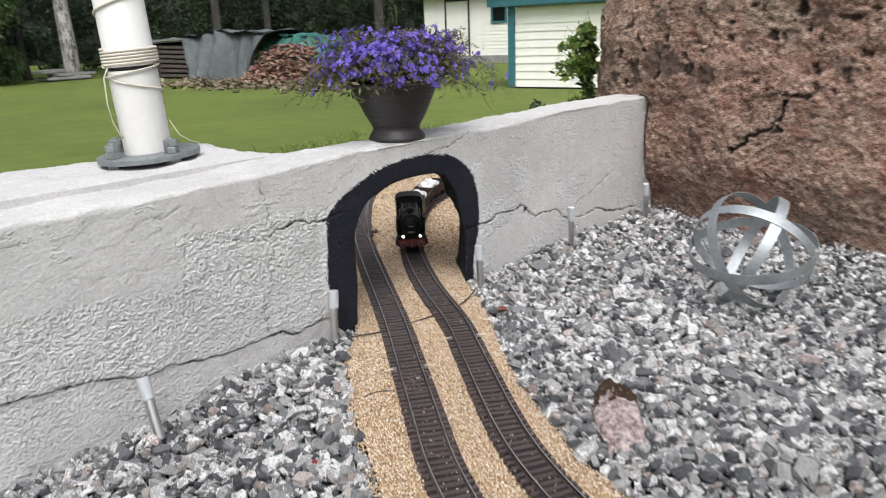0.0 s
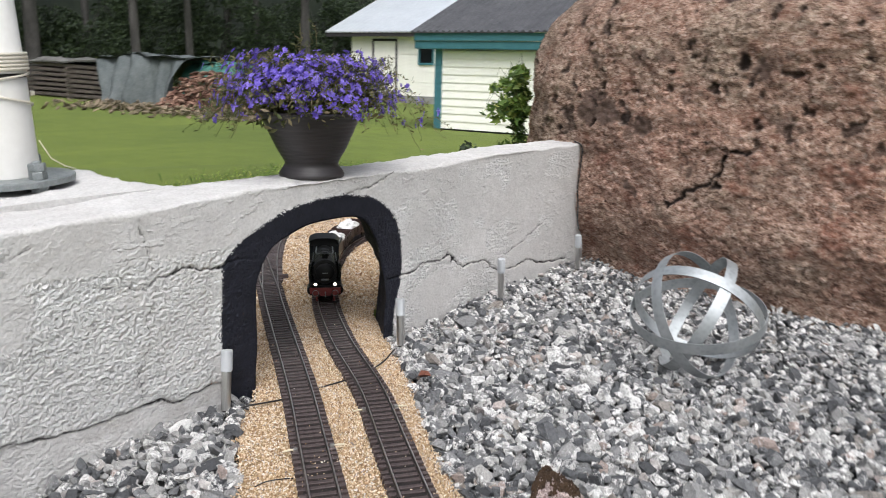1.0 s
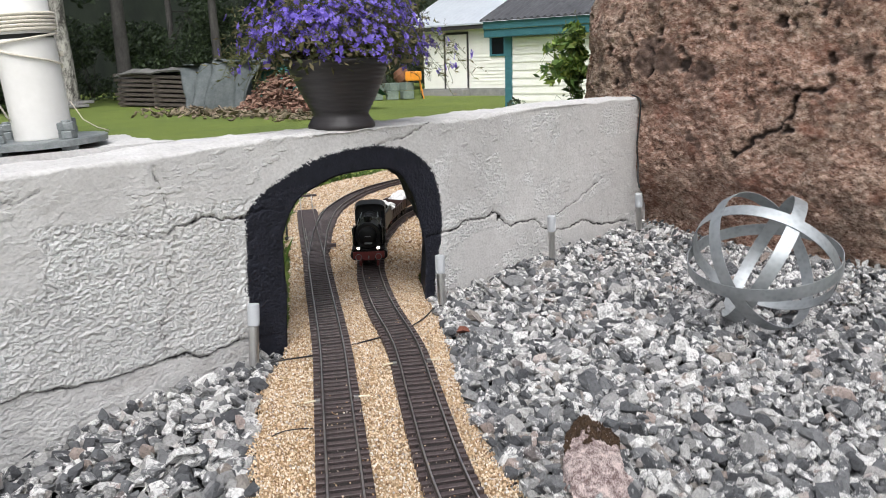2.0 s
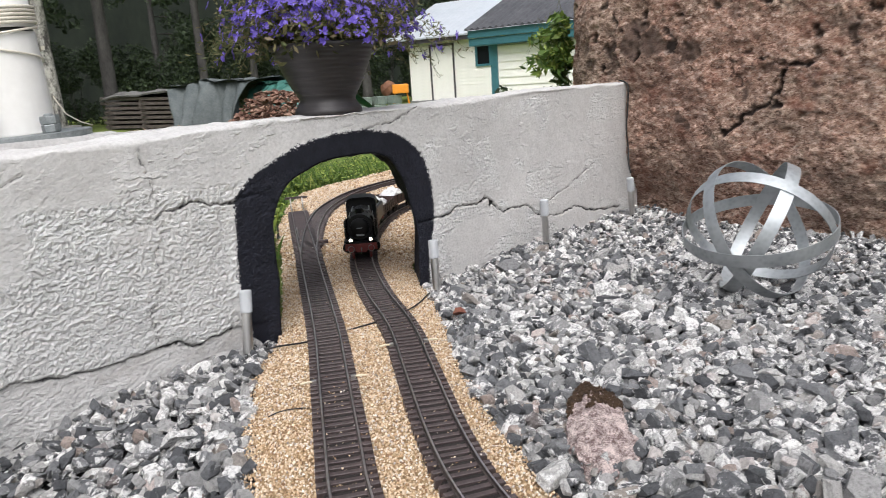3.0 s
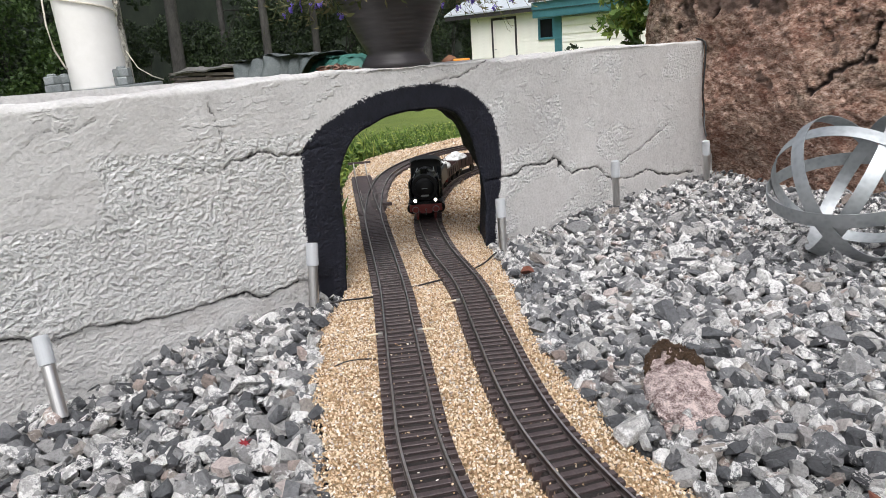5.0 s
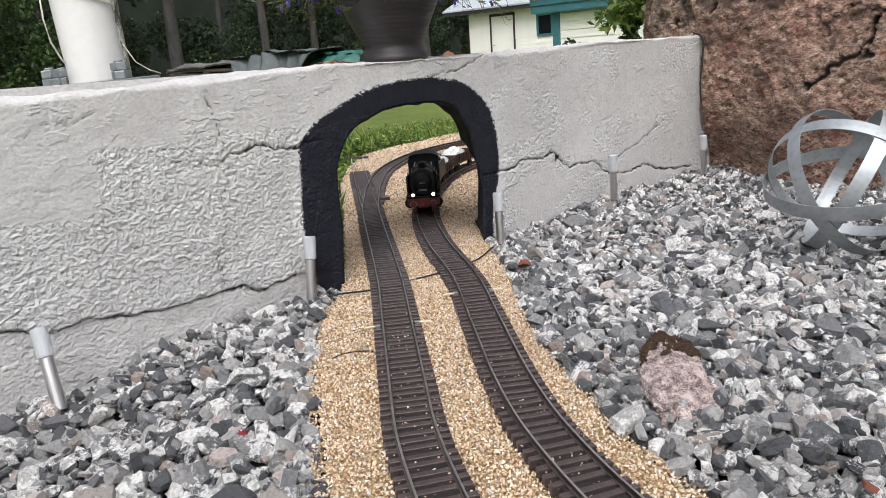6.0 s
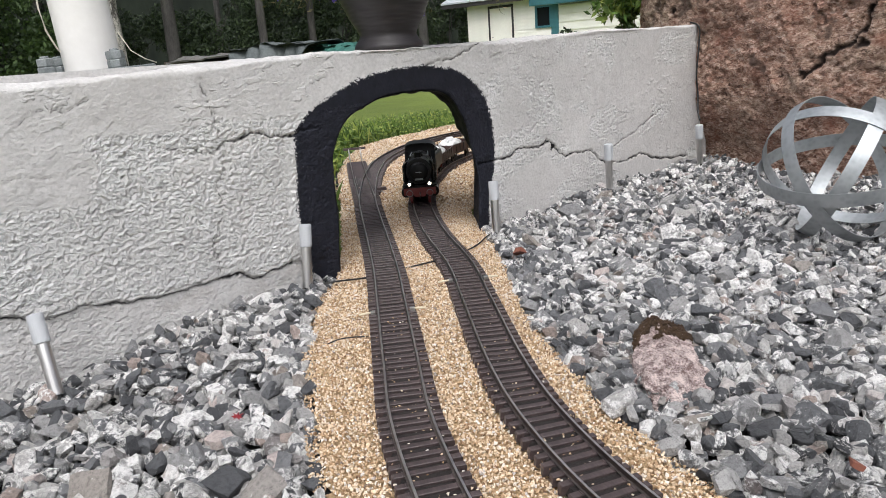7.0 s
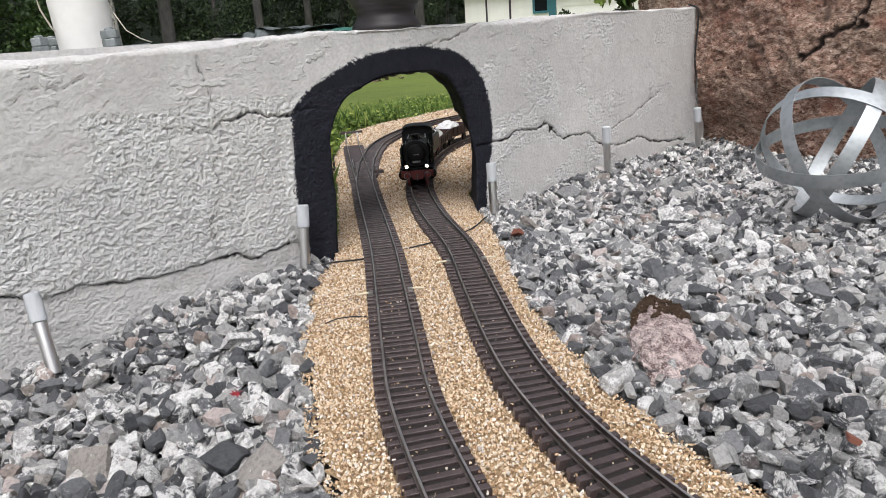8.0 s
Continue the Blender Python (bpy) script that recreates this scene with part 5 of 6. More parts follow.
        for i in range(len(pts) - 1):
            for k in range(3):
                F.append((o + 3 * i + k, o + 3 * i + (k + 1) % 3, o + 3 * i + 3 + (k + 1) % 3, o + 3 * i + 3 + k))

    def leaf(p, d, size, V, F, width=0.35):
        d = d / (np.linalg.norm(d) + 1e-9)
        s = np.cross(d, rng.normal(size=3))
        s /= np.linalg.norm(s) + 1e-9
        o = len(V)
        V.extend([tuple(p), tuple(p + d * size * 0.5 + s * size * width), tuple(p + d * size), tuple(p + d * size * 0.5 - s * size * width)])
        F.append((o, o + 1, o + 2, o + 3))

    def flower(p, out, size):
        out = out / (np.linalg.norm(out) + 1e-9)
        s = np.cross(out, rng.normal(size=3))
        s /= np.linalg.norm(s)
        t = np.cross(out, s)
        for a in (0.0, 0.62, -0.62, 2.5, -2.5):
            big = 1.0 if abs(a) < 1 else 0.62
            r = math.cos(a) * s + math.sin(a) * t
            q = -math.sin(a) * s + math.cos(a) * t
            o = len(fv)
            fv.extend([tuple(p), tuple(p + size * big * (0.62 * r + 0.32 * q) + out * size * 0.18), tuple(p + size * big * 1.02 * r + out * size * 0.05), tuple(p + size * big * (0.62 * r - 0.32 * q) + out * size * 0.18)])
            ff.append((o, o + 1, o + 2, o + 3))

    for k in range(600):
        a = rng.uniform(0, 2 * math.pi)
        r0 = 0.094 * math.sqrt(rng.random())
        start = np.array([r0 * math.cos(a), r0 * math.sin(a), 0.131])
        kind = rng.random()
        reach = rng.uniform(0.07, 0.20) if kind < 0.7 else rng.uniform(0.16, 0.275)
        rise = rng.uniform(0.05, 0.145) if kind < 0.7 else rng.uniform(0.01, 0.09)
        if kind > 0.985:
            reach, rise = 0.07, rng.uniform(0.16, 0.20)
        drop = 0.0 if kind < 0.6 else rng.uniform(0.02, 0.075)
        if math.cos(a) > 0.6:
            drop *= 1.3
        front = abs(math.remainder(a + 2.1, 2 * math.pi)) < 1.0
        if front:
            reach, drop = reach * 0.65, 0.0
        b = a + rng.normal(0, 0.35)
        stretch = 1.06 + 0.12 * math.cos(b)
        end = start * np.array([0.4, 0.4, 1]) + np.array([stretch * reach * math.cos(b), reach * math.sin(b), rise])
        pts = []
        for t in np.linspace(0, 1, 8):
            p = start + (end - start) * t
            p[2] += 0.03 * math.sin(t * math.pi) - drop * max(0, t - 0.45) ** 2 * 3.3
            p += rng.normal(0, 0.008, 3) * t
            pts.append(p)
        strip(pts, 0.0006, sv, sf)
        for p0, p1 in zip(pts[1:], pts[2:]):
            for _ in range(4):
                q = p0 + (p1 - p0) * rng.random()
                leaf(q, rng.normal(size=3) + np.array([math.cos(b), math.sin(b), 0.2]), rng.uniform(0.008, 0.017), lv, lf, 0.13)
        n_fl = rng.integers(1, 5) if kind < 0.8 else rng.integers(0, 3)
        for _ in range(n_fl):
            t = rng.uniform(0.6, 1.0)
            i = min(int(t * 7), 6)
            p = pts[i] + rng.normal(0, 0.011, 3)
            out = np.array([p[0] * 1.2, p[1] * 1.2, p[2] - 0.10]) + rng.normal(0, 0.06, 3)
            flower(p, out, rng.uniform(0.0095, 0.0150))
    for k in range(900):
        p = rng.normal(0, 1, 3)
        p = p / np.linalg.norm(p) * rng.random() ** 0.5
        p = np.array([0.185 * p[0] * 1.1, 0.16 * p[1], 0.165 + 0.065 * p[2]])
        leaf(p, rng.normal(size=3), rng.uniform(0.012, 0.026), lv, lf, 0.18)
    return (sv, sf), (lv, lf), (fv, ff)


def quad_mesh(name, vf):
    return fast_mesh(name, np.array(vf[0]), np.array(vf[1]))


stems, leaves, blooms = lobelia()
for nm, data, mt, lb in (("wiry_growth", stems, HERB, "wiry olive stems"), ("foliage", leaves, HERB, "small olive leaves"), ("blossom", blooms, PETAL, "small violet-blue flowers")):
    tagged(part(nm, quad_mesh(nm, data), mt, bowl, lb), kind="stuff")


# ---- half-buried boulder, red leaf ----
def boulder():
    """A flat broken lump, and the places and slopes of its mossy end."""
    bm = bmesh.new()
    bmesh.ops.create_icosphere(bm, subdivisions=6, radius=1.0)
    for v in bm.verts:
        p = v.co.copy()
        k = 1 + 0.20 * noise.noise(p * 1.9) + 0.10 * noise.noise(p * 4.5) + 0.06 * noise.noise(p * 11) + 0.05 * noise.noise(p * 27)
        v.co = Vector((p.x * 0.118, p.y * (0.043 - 0.008 * p.x), p.z * 0.026)) * k
    bm.normal_update()
    spots = []
    for f in bm.faces:
        c = f.calc_center_median()
        edge = 0.034 + 0.055 * noise.noise(Vector((c.x * 40, c.y * 40, 3.0))) + 0.25 * c.y + 0.014 * noise.noise(c * 130)
        if f.normal.z > 0.15 and c.x > edge:
            spots.append((*c, *f.normal))
    return bm, np.array(spots)


b_at = Matrix.Translation((0.138, -0.734, -0.004)) @ Matrix.Rotation(radians(38), 4, "Z") @ Matrix.Rotation(radians(-3), 4, "Y")
rock_lump = empty("boulder", b_at, "half-buried pinkish granite boulder with a patch of dry brown moss", "boulder")
boulder_bm, moss_spots = boulder()
part("stone_body", boulder_bm, PINK_STONE, rock_lump)


def moss():
    pick = moss_spots[rng.integers(0, len(moss_spots), 2200)]
    return scatter("moss", CHIP_SHAPES, pick[:, :3] + pick[:, 3:] * rng.uniform(0.0, 0.003, (2200, 1)), random_turns(2200, 0.8), rng.uniform(0.003, 0.006, (2200, 3)))


tagged(part("moss", moss(), MOSS, rock_lump, "patch of dry brown moss"), kind="stuff")

# odd reddish stones among the grey ones
for k, (bx, by, bz, bs) in enumerate(((0.02, -1.001, 0.010, 0.012), (0.408, -0.235, 0.006, 0.017))):
    ob = new("stone", STONE_MESHES[11 + 5 * k].copy())
    ob.data.materials.clear()
    ob.data.materials.append(BRICK)
    ob.parent = gravel_bed
    ob["label"] = "brick-red stone among grey gravel"
    ob.matrix_basis = Matrix.Translation((bx, by, bz)) @ Euler((0.5, 0.35, 0.6 + 1.1 * k)).to_matrix().to_4x4() @ Matrix.Diagonal((bs * 1.3, bs, bs * 0.6, 1))


def leaf_star():
    bm = bmesh.new()
    c = bm.verts.new((0, 0, 0.003))
    ring = []
    for i in range(14):
        r = (0.0085, 0.0035)[i % 2] * (0.8 + 0.4 * random.random())
        a = 2 * math.pi * i / 14
        ring.append(bm.verts.new((r * math.cos(a), r * math.sin(a), 0.004 * random.random())))
    for i in range(14):
        bm.faces.new((c, ring[i], ring[(i + 1) % 14]))
    return bm


lf_ob = part("fallen_leaf", leaf_star(), RED_LEAF)
lf_ob.matrix_basis = Matrix.Translation((-0.324, -0.425, 0.002)) @ Matrix.Rotation(0.35, 4, "X")
tagged(lf_ob, "small fallen bright red leaf lying on the gravel", "leaf")


lever = empty("point_lever", Matrix.Translation((0.705, 0.850, -0.012)), "black points lever with a pale tag beside the turnout", "points lever")
part("spike", tube([(0, 0, 0), (0.004, 0.003, 0.022), (0.010, 0.008, 0.050)], 0.006, 8, 0.25), CABLE, lever)
part("base", box(0.004, -0.012, 0.004, 0.030, 0.022, 0.010, Matrix.Rotation(0.9, 4, "Z"), 0.002), CABLE, lever)
part("tag", box(-0.006, -0.035, 0.008, 0.026, 0.014, 0.012, Matrix.Rotation(0.7, 4, "Z") @ Matrix.Rotation(0.5, 4, "X"), 0.002), CLAMP, lever, "pale plastic tag")


# ---- train ----
def on_track(s_index, back=0.0):
    """Pose on the outer track: +x towards the front of the train."""
    i = int(s_index + back / 0.004)
    x, y = RIGHT[i]
    d = -RIGHT_D[i]
    return Matrix.Translation((x, y, RAIL_BASE + 0.0083)) @ Matrix.Rotation(math.atan2(d[1], d[0]), 4, "Z")


FRONT = int(np.argmin(np.hypot(RIGHT[:, 0] - 0.60, RIGHT[:, 1] - 0.285)))


def wheel(r, w=0.006):
    return lathe([(r * 0.3, -w * 0.6), (r * 0.82, -w * 0.5), (r * 1.10, -w * 0.5), (r * 1.10, -w * 0.2), (r, -w * 0.15), (r, w * 0.5), (r * 0.8, w * 0.5), (r * 0.72, w * 0.2), (r * 0.3, w * 0.2), (r * 0.28, w * 0.7), (r * 0.1, w * 0.7)], 28)


def wheels(parent, xs, r, mat_):
    for x in xs:
        for s in (-1, 1):
            w = part("wheel", wheel(r), mat_, parent, "dark red spoked wheel" if mat_ is LOCO_RED else "")
            w.matrix_basis = Matrix.Translation((x, s * 0.0245, r)) @ Matrix.Rotation(-s * math.pi / 2, 4, "X")


def x_lathe(profile, x0, z, seg=32):
    bm = lathe(profile, seg)
    bmesh.ops.transform(bm, matrix=Matrix.Translation((x0, 0, z)) @ Matrix.Rotation(math.pi / 2, 4, "Y"), verts=bm.verts)
    return bm


def locomotive(m):
    e = empty("steam_locomotive", m, "black model steam locomotive with lit headlamps and red buffer beam", "locomotive")
    part("frame", box(0, 0, 0.032, 0.30, 0.032, 0.022, None, 0.001), LOCO_RED, e)
    part("running_board", box(-0.004, 0, 0.0495, 0.29, 0.094, 0.003, None, 0.0006), LOCO, e)
    part("boiler", x_lathe([(0.030, 0.0), (0.031, 0.002), (0.031, 0.05), (0.0316, 0.0505), (0.0316, 0.053), (0.031, 0.0535), (0.031, 0.10), (0.0316, 0.1005), (0.0316, 0.103), (0.031, 0.1035), (0.031, 0.165)], -0.070, 0.088), LOCO, e, smooth=False)
    sb = part("smokebox", x_lathe([(0.0355, 0.0), (0.0365, 0.002), (0.0365, 0.042), (0.035, 0.044), (0.028, 0.0445)], 0.092, 0.089), LOCO, e)
    part("smokebox_door", x_lathe([(0.027, 0.0), (0.0265, 0.003), (0.021, 0.0065), (0.012, 0.0085), (0.003, 0.009)], 0.1355, 0.088), LOCO, sb, smooth=True)
    part("door_handle", box(0.146, 0, 0.088, 0.002, 0.016, 0.002), ZINC, sb)
    part("number_plate", box(0.1425, 0, 0.068, 0.0016, 0.022, 0.005, None, 0.0003), ZINC, sb)
    part("chimney", lathe([(0.0125, 0.118), (0.0105, 0.121), (0.0095, 0.130), (0.0110, 0.137), (0.0115, 0.139), (0.0085, 0.139), (0.0080, 0.131)], 24), LOCO, e, smooth=True).location.x = 0.112
    for x, r, h in ((0.062, 0.0135, 0.130), (0.015, 0.0125, 0.128)):
        part("dome", lathe([(r, 0.112), (r, h - 0.008), (r * 0.85, h - 0.002), (r * 0.4, h + 0.001)], 24), LOCO, e, smooth=True).location.x = x
    part("sandbox", box(0.038, 0, 0.119, 0.020, 0.022, 0.012, None, 0.003), LOCO, e)
    for s in (-1, 1):
        d = part("smoke_deflector", box(0.112, s * 0.0395, 0.086, 0.056, 0.0016, 0.052, None, 0.0006), LOCO, e)
        part("cylinder", x_lathe([(0.012, 0), (0.0145, 0.002), (0.0145, 0.042), (0.012, 0.044), (0.004, 0.048)], 0.082, 0.030, 24), LOCO, e).location.y = s * 0.038
        part("handrail", tube([(-0.06, s * 0.034, 0.098), (0.0, s * 0.034, 0.098), (0.10, s * 0.036, 0.098)], 0.0009, 6), ZINC, e)
        part("coupling_rod", box(0.0, s * 0.034, 0.024, 0.115, 0.0022, 0.0045, None, 0.0006), ZINC, e)
        part("connecting_rod", box(0.045, s * 0.0375, 0.027, 0.085, 0.0022, 0.0040, Matrix.Rotation(-0.05, 4, "Y"), 0.0006), ZINC, e)
        bfr = part("buffer", x_lathe([(0.0035, 0), (0.0035, 0.010), (0.0088, 0.0105), (0.0092, 0.012), (0.0080, 0.0135), (0.003, 0.0145)], 0.150, 0.034, 20), LOCO_RED, e, "dark red buffer with pale rim")
        bfr.location.y = s * 0.0275
        lamp = part("headlamp", x_lathe([(0.0065, 0), (0.0070, 0.001), (0.0070, 0.010), (0.0062, 0.011)], 0.142, 0.057, 20), LOCO, e, "round headlamp")
        lamp.location.y = s * 0.0275
        part("lamp_glass", x_lathe([(0.0046, 0), (0.0042, 0.0012), (0.002, 0.002)], 0.1525, 0.057, 20), HEADLIGHT, lamp, "lit warm white lamp glass")
        part("buffer_rim", tube([(0.1640, 0.0086 * math.cos(a), 0.034 + 0.0086 * math.sin(a)) for a in np.linspace(0, 2 * math.pi, 21)], 0.0008, 5), ZINC, bfr, "pale rim of the buffer")
        part("steam_pipe", tube([(0.10, s * 0.030, 0.112), (0.098, s * 0.038, 0.100), (0.096, s * 0.040, 0.070), (0.098, s * 0.040, 0.045)], 0.0042, 8), LOCO, e)
        part("feed_pipe", tube([(-0.06, s * 0.024, 0.116), (0.0, s * 0.026, 0.114), (0.04, s * 0.022, 0.118), (0.062, s * 0.012, 0.126)], 0.0018, 6), ZINC, e)
        part("air_pump", lathe([(0.007, 0.052), (0.0078, 0.054), (0.0078, 0.074), (0.005, 0.076), (0.0078, 0.078), (0.0078, 0.096), (0.006, 0.099)], 16), LOCO, e).location = (0.074, s * 0.040, 0.0)
        part("step", box(0.13, s * 0.040, 0.030, 0.012, 0.010, 0.003), LOCO, e)
    part("buffer_beam", box(0.147, 0, 0.036, 0.005, 0.088, 0.019, None, 0.001), LOCO_RED, e, "dark red buffer beam")
    part("coupling", tube([(0.149, 0, 0.033), (0.158, 0, 0.030), (0.160, 0, 0.022), (0.156, 0, 0.018)], 0.0016, 6), ZINC, e)
    part("front_apron", box(0.135, 0, 0.050, 0.028, 0.050, 0.0025, Matrix.Rotation(0.25, 4, "Y"), 0.0005), LOCO, e)
    cab = bmesh.new()
    for s in (-1, 1):
        add_box(cab, -0.108, s * 0.0450, 0.084, 0.060, 0.002, 0.066)
    for x in (-0.079, -0.137):
        arc = [(0.0460 * math.copysign(abs(math.sin(a)) ** 0.6, math.sin(a)), 0.1120 + 0.0255 * abs(math.cos(a)) ** 0.7) for a in np.linspace(-1.45, 1.45, 15)]
        ring = [(-0.0450, 0.051), *arc, (0.0450, 0.051)]
        sides = [[cab.verts.new((x + dx, y, z)) for y, z in ring] for dx in (0.0, 0.002)]
        cab.faces.new(sides[0][::-1])
        cab.faces.new(sides[1])
        for k in range(len(ring)):
            q = (k + 1) % len(ring)
            cab.faces.new((sides[0][k], sides[0][q], sides[1][q], sides[1][k]))
    cab_ob = part("cab", cab, LOCO, e)
    roof = bmesh.new()
    rv = []
    for x in (-0.150, -0.070):
        for lift in (0.0, 0.0018):
            rv.append([roof.verts.new((x, 0.0490 * math.copysign(abs(math.sin(a)) ** 0.6, math.sin(a)), 0.1125 + 0.0265 * abs(math.cos(a)) ** 0.7 + lift)) for a in np.linspace(-1.45, 1.45, 15)])
    for a, b in ((0, 2), (3, 1)):
        for i in range(14):
            roof.faces.new((rv[a][i], rv[a][i + 1], rv[b][i + 1], rv[b][i]))
    for a in (0, 2):
        for i in range(14):
            roof.faces.new((rv[a][i], rv[a + 1][i], rv[a + 1][i + 1], rv[a][i + 1]))
    part("cab_roof", roof, LOCO, cab_ob, "rounded black roof")
    for s in (-1, 1):
        part("cab_window", box(-0.0765, s * 0.0385, 0.104, 0.0015, 0.009, 0.022), GLASS, cab_ob)
    wheels(e, (-0.052, 0.0, 0.052), 0.0275, LOCO_RED)
    wheels(e, (0.098, 0.130), 0.014, LOCO_RED)
    wheels(e, (-0.105,), 0.017, LOCO_RED)
    return e


def tender(m):
    e = empty("tender", m, "black coal tender coupled behind the locomotive", "railway tender")
    body = box(0, 0, 0.064, 0.155, 0.088, 0.050, None, 0.004)
    part("tank", body, LOCO, e)
    part("frame", box(0, 0, 0.030, 0.150, 0.060, 0.016, None, 0.001), LOCO_RED, e)
    lumps = bmesh.new()
    for k in range(60):
        x, y = random.uniform(-0.055, 0.065), random.uniform(-0.032, 0.032)
        bmesh.ops.create_icosphere(lumps, subdivisions=1, radius=random.uniform(0.005, 0.010), matrix=Matrix.Translation((x, y, 0.092 + 0.006 * random.random())) @ Euler((x * 90, y * 70, k)).to_matrix().to_4x4())
    part("coal", lumps, LOCO, e)
    for s in (-1, 1):
        part("side_rail", tube([(-0.074, s * 0.041, 0.094), (0.0, s * 0.041, 0.096), (0.074, s * 0.041, 0.094)], 0.0012, 6), ZINC, e)
    part("buffer_beam", box(-0.080, 0, 0.034, 0.004, 0.084, 0.016), LOCO_RED, e)
    wheels(e, (-0.05, -0.018, 0.018, 0.05), 0.0155, LOCO_RED)
    return e


def wagon(m):
    e = empty("open_wagon", m, "open railway wagon piled with white load", "railway wagon", "wagons behind the locomotive")
    b = bmesh.new()
    add_box(b, 0, 0, 0.036, 0.200, 0.082, 0.006)
    for s in (-1, 1):
        add_box(b, 0, s * 0.040, 0.052, 0.200, 0.003, 0.026)
        add_box(b, s * 0.0985, 0, 0.052, 0.003, 0.077, 0.026)
    part("body", b, WAGON_BROWN, e, "dark red-brown open body")
    for s in (-1, 1):
        for x in (-0.07, -0.035, 0.0, 0.035, 0.07):
            part("stanchion", box(x, s * 0.0425, 0.052, 0.004, 0.002, 0.027), LOCO, e)
    load = bmesh.new()
    bmesh.ops.create_icosphere(load, subdivisions=5, radius=1.0)
    for v in load.verts:
        p = v.co.copy()
        k = 1 + 0.25 * noise.noise(p * 2.4) + 0.10 * noise.noise(p * 8)
        v.co = Vector((0.030 + p.x * 0.052 * k, max(-0.0375, min(0.0375, p.y * 0.040 * k)), 0.052 + p.z * 0.032 * k))
    part("load", load, LOAD, e, "white lumpy load", smooth=True)
    part("chassis", box(0, 0, 0.027, 0.19, 0.034, 0.010), LOCO, e)
    wheels(e, (-0.065, 0.065), 0.0155, LOCO)
    return e


locomotive(on_track(FRONT, 0.155))
tender(on_track(FRONT, 0.395))
first_wagon = wagon(on_track(FRONT, 0.595))
copy_thing(first_wagon, on_track(FRONT, 0.815))


# ---- weeds behind the tunnel ----
def weeds():
    """Leafy clumps along the ballast's outer edge, short grass beyond."""
    V, F = [], []
    n = 42000
    x, y = rng.uniform(0.25, 3.6, n), rng.uniform(0.40, 3.4, n)
    off = line_distance(BALLAST_EDGE, x, y)
    ok = ~inside(BALLAST_EDGE, x, y) & (off > 0.010) & (off < 0.75 + 0.2 * rng.normal(size=n)) & (y > 0.35 + 0.55 * (x - 0.3))
    ok &= (y - 1.1 * x > -0.95) & (y > 0.62)
    x, y, off = x[ok], y[ok], off[ok]
    gz = np.minimum(ground_z(x, y), -0.045)
    clump = smoothstep(-0.15, 0.25, fbm(x, y, 0.11, 3, 201.0))
    lush = smoothstep(0.45, 0.10, off) * smoothstep(2.6, 1.6, x)
    for i in range(len(x)):
        tall = rng.uniform(0.02, 0.055) + 0.085 * clump[i] * lush[i] * rng.uniform(0.5, 1.0)
        if rng.random() < 0.35 - 0.2 * lush[i]:
            a, w = rng.uniform(0, 6.28), rng.uniform(0.0012, 0.0026)
            lx, ly = math.cos(a) * tall * 0.45, math.sin(a) * tall * 0.45
            o = len(V)
            V.extend([(x[i] - w, y[i], gz[i]), (x[i] + w, y[i], gz[i]), (x[i] + w * 0.7 + lx * 0.4, y[i] + ly * 0.4, gz[i] + tall * 0.75), (x[i] + lx, y[i] + ly, gz[i] + tall * 1.15)])
            F.append((o, o + 1, o + 2, o + 3))
        else:
            for _ in range(2):
                a, s = rng.uniform(0, 6.28), rng.uniform(0.010, 0.022) * (1 + 0.5 * lush[i])
                c = np.array([x[i], y[i], gz[i] + tall * rng.uniform(0.35, 1.0)])
                d = np.array([math.cos(a), math.sin(a), rng.uniform(-0.6, 0.6)])
                q = np.array([-math.sin(a), math.cos(a), rng.uniform(-0.4, 0.4)])
                o = len(V)
                V.extend([tuple(c), tuple(c + s * (0.5 * d + 0.34 * q)), tuple(c + s * d), tuple(c + s * (0.5 * d - 0.34 * q))])
                F.append((o, o + 1, o + 2, o + 3))
    return fast_mesh("weeds", np.array(V), np.array(F))


def verge():
    """Longer yellow-green grass on the bank beyond the weeds."""
    n = 26000
    x, y = rng.uniform(0.6, 4.6, n), rng.uniform(1.1, 5.0, n)
    off = line_distance(BALLAST_EDGE, x, y)
    ok = ~inside(BALLAST_EDGE, x, y) & (off > 0.30) & (y - 1.1 * x > -0.95) & (y - 0.8 * x > 0.25) & (np.hypot(x + 0.66, y + 1.2) < 4.0)
    x, y = x[ok], y[ok]
    z = ground_z(x, y) - 0.005
    h = rng.uniform(0.02, 0.055, len(x)) * (0.6 + 0.8 * smoothstep(-0.2, 0.2, fbm(x, y, 0.25, 3, 211.0)))
    a = rng.uniform(0, 6.28, len(x))
    w = rng.uniform(0.0018, 0.0032, len(x))
    lx, ly = np.cos(a) * h * 0.5, np.sin(a) * h * 0.5
    v = np.stack([np.c_[x - w, y + w, z], np.c_[x + w, y - w, z], np.c_[x + 0.7 * w + 0.4 * lx, y - 0.7 * w + 0.4 * ly, z + 0.7 * h], np.c_[x + lx, y + ly, z + h]], 1)
    return fast_mesh("verge_grass", v.reshape(-1, 3), np.arange(4 * len(x)).reshape(-1, 4))


GRASS = leafy("yellow_green_grass", [(0.0, (0.13, 0.18, 0.03)), (0.6, (0.22, 0.28, 0.05)), (1.0, (0.36, 0.38, 0.10))], 0.6, 0.35)
tagged(part("verge_grass", verge(), GRASS), "longer yellow-green grass on the bank behind the wall", "grass", kind="stuff")
tagged(part("weeds", weeds(), WEED), "fresh green weeds and grass behind the tunnel", "weeds", kind="stuff")


def leaf_cloud(name, centres, radii, count, size, material, parent, flat=1.0, width=0.30):
    """Many small leaves gathered in uneven clumps."""
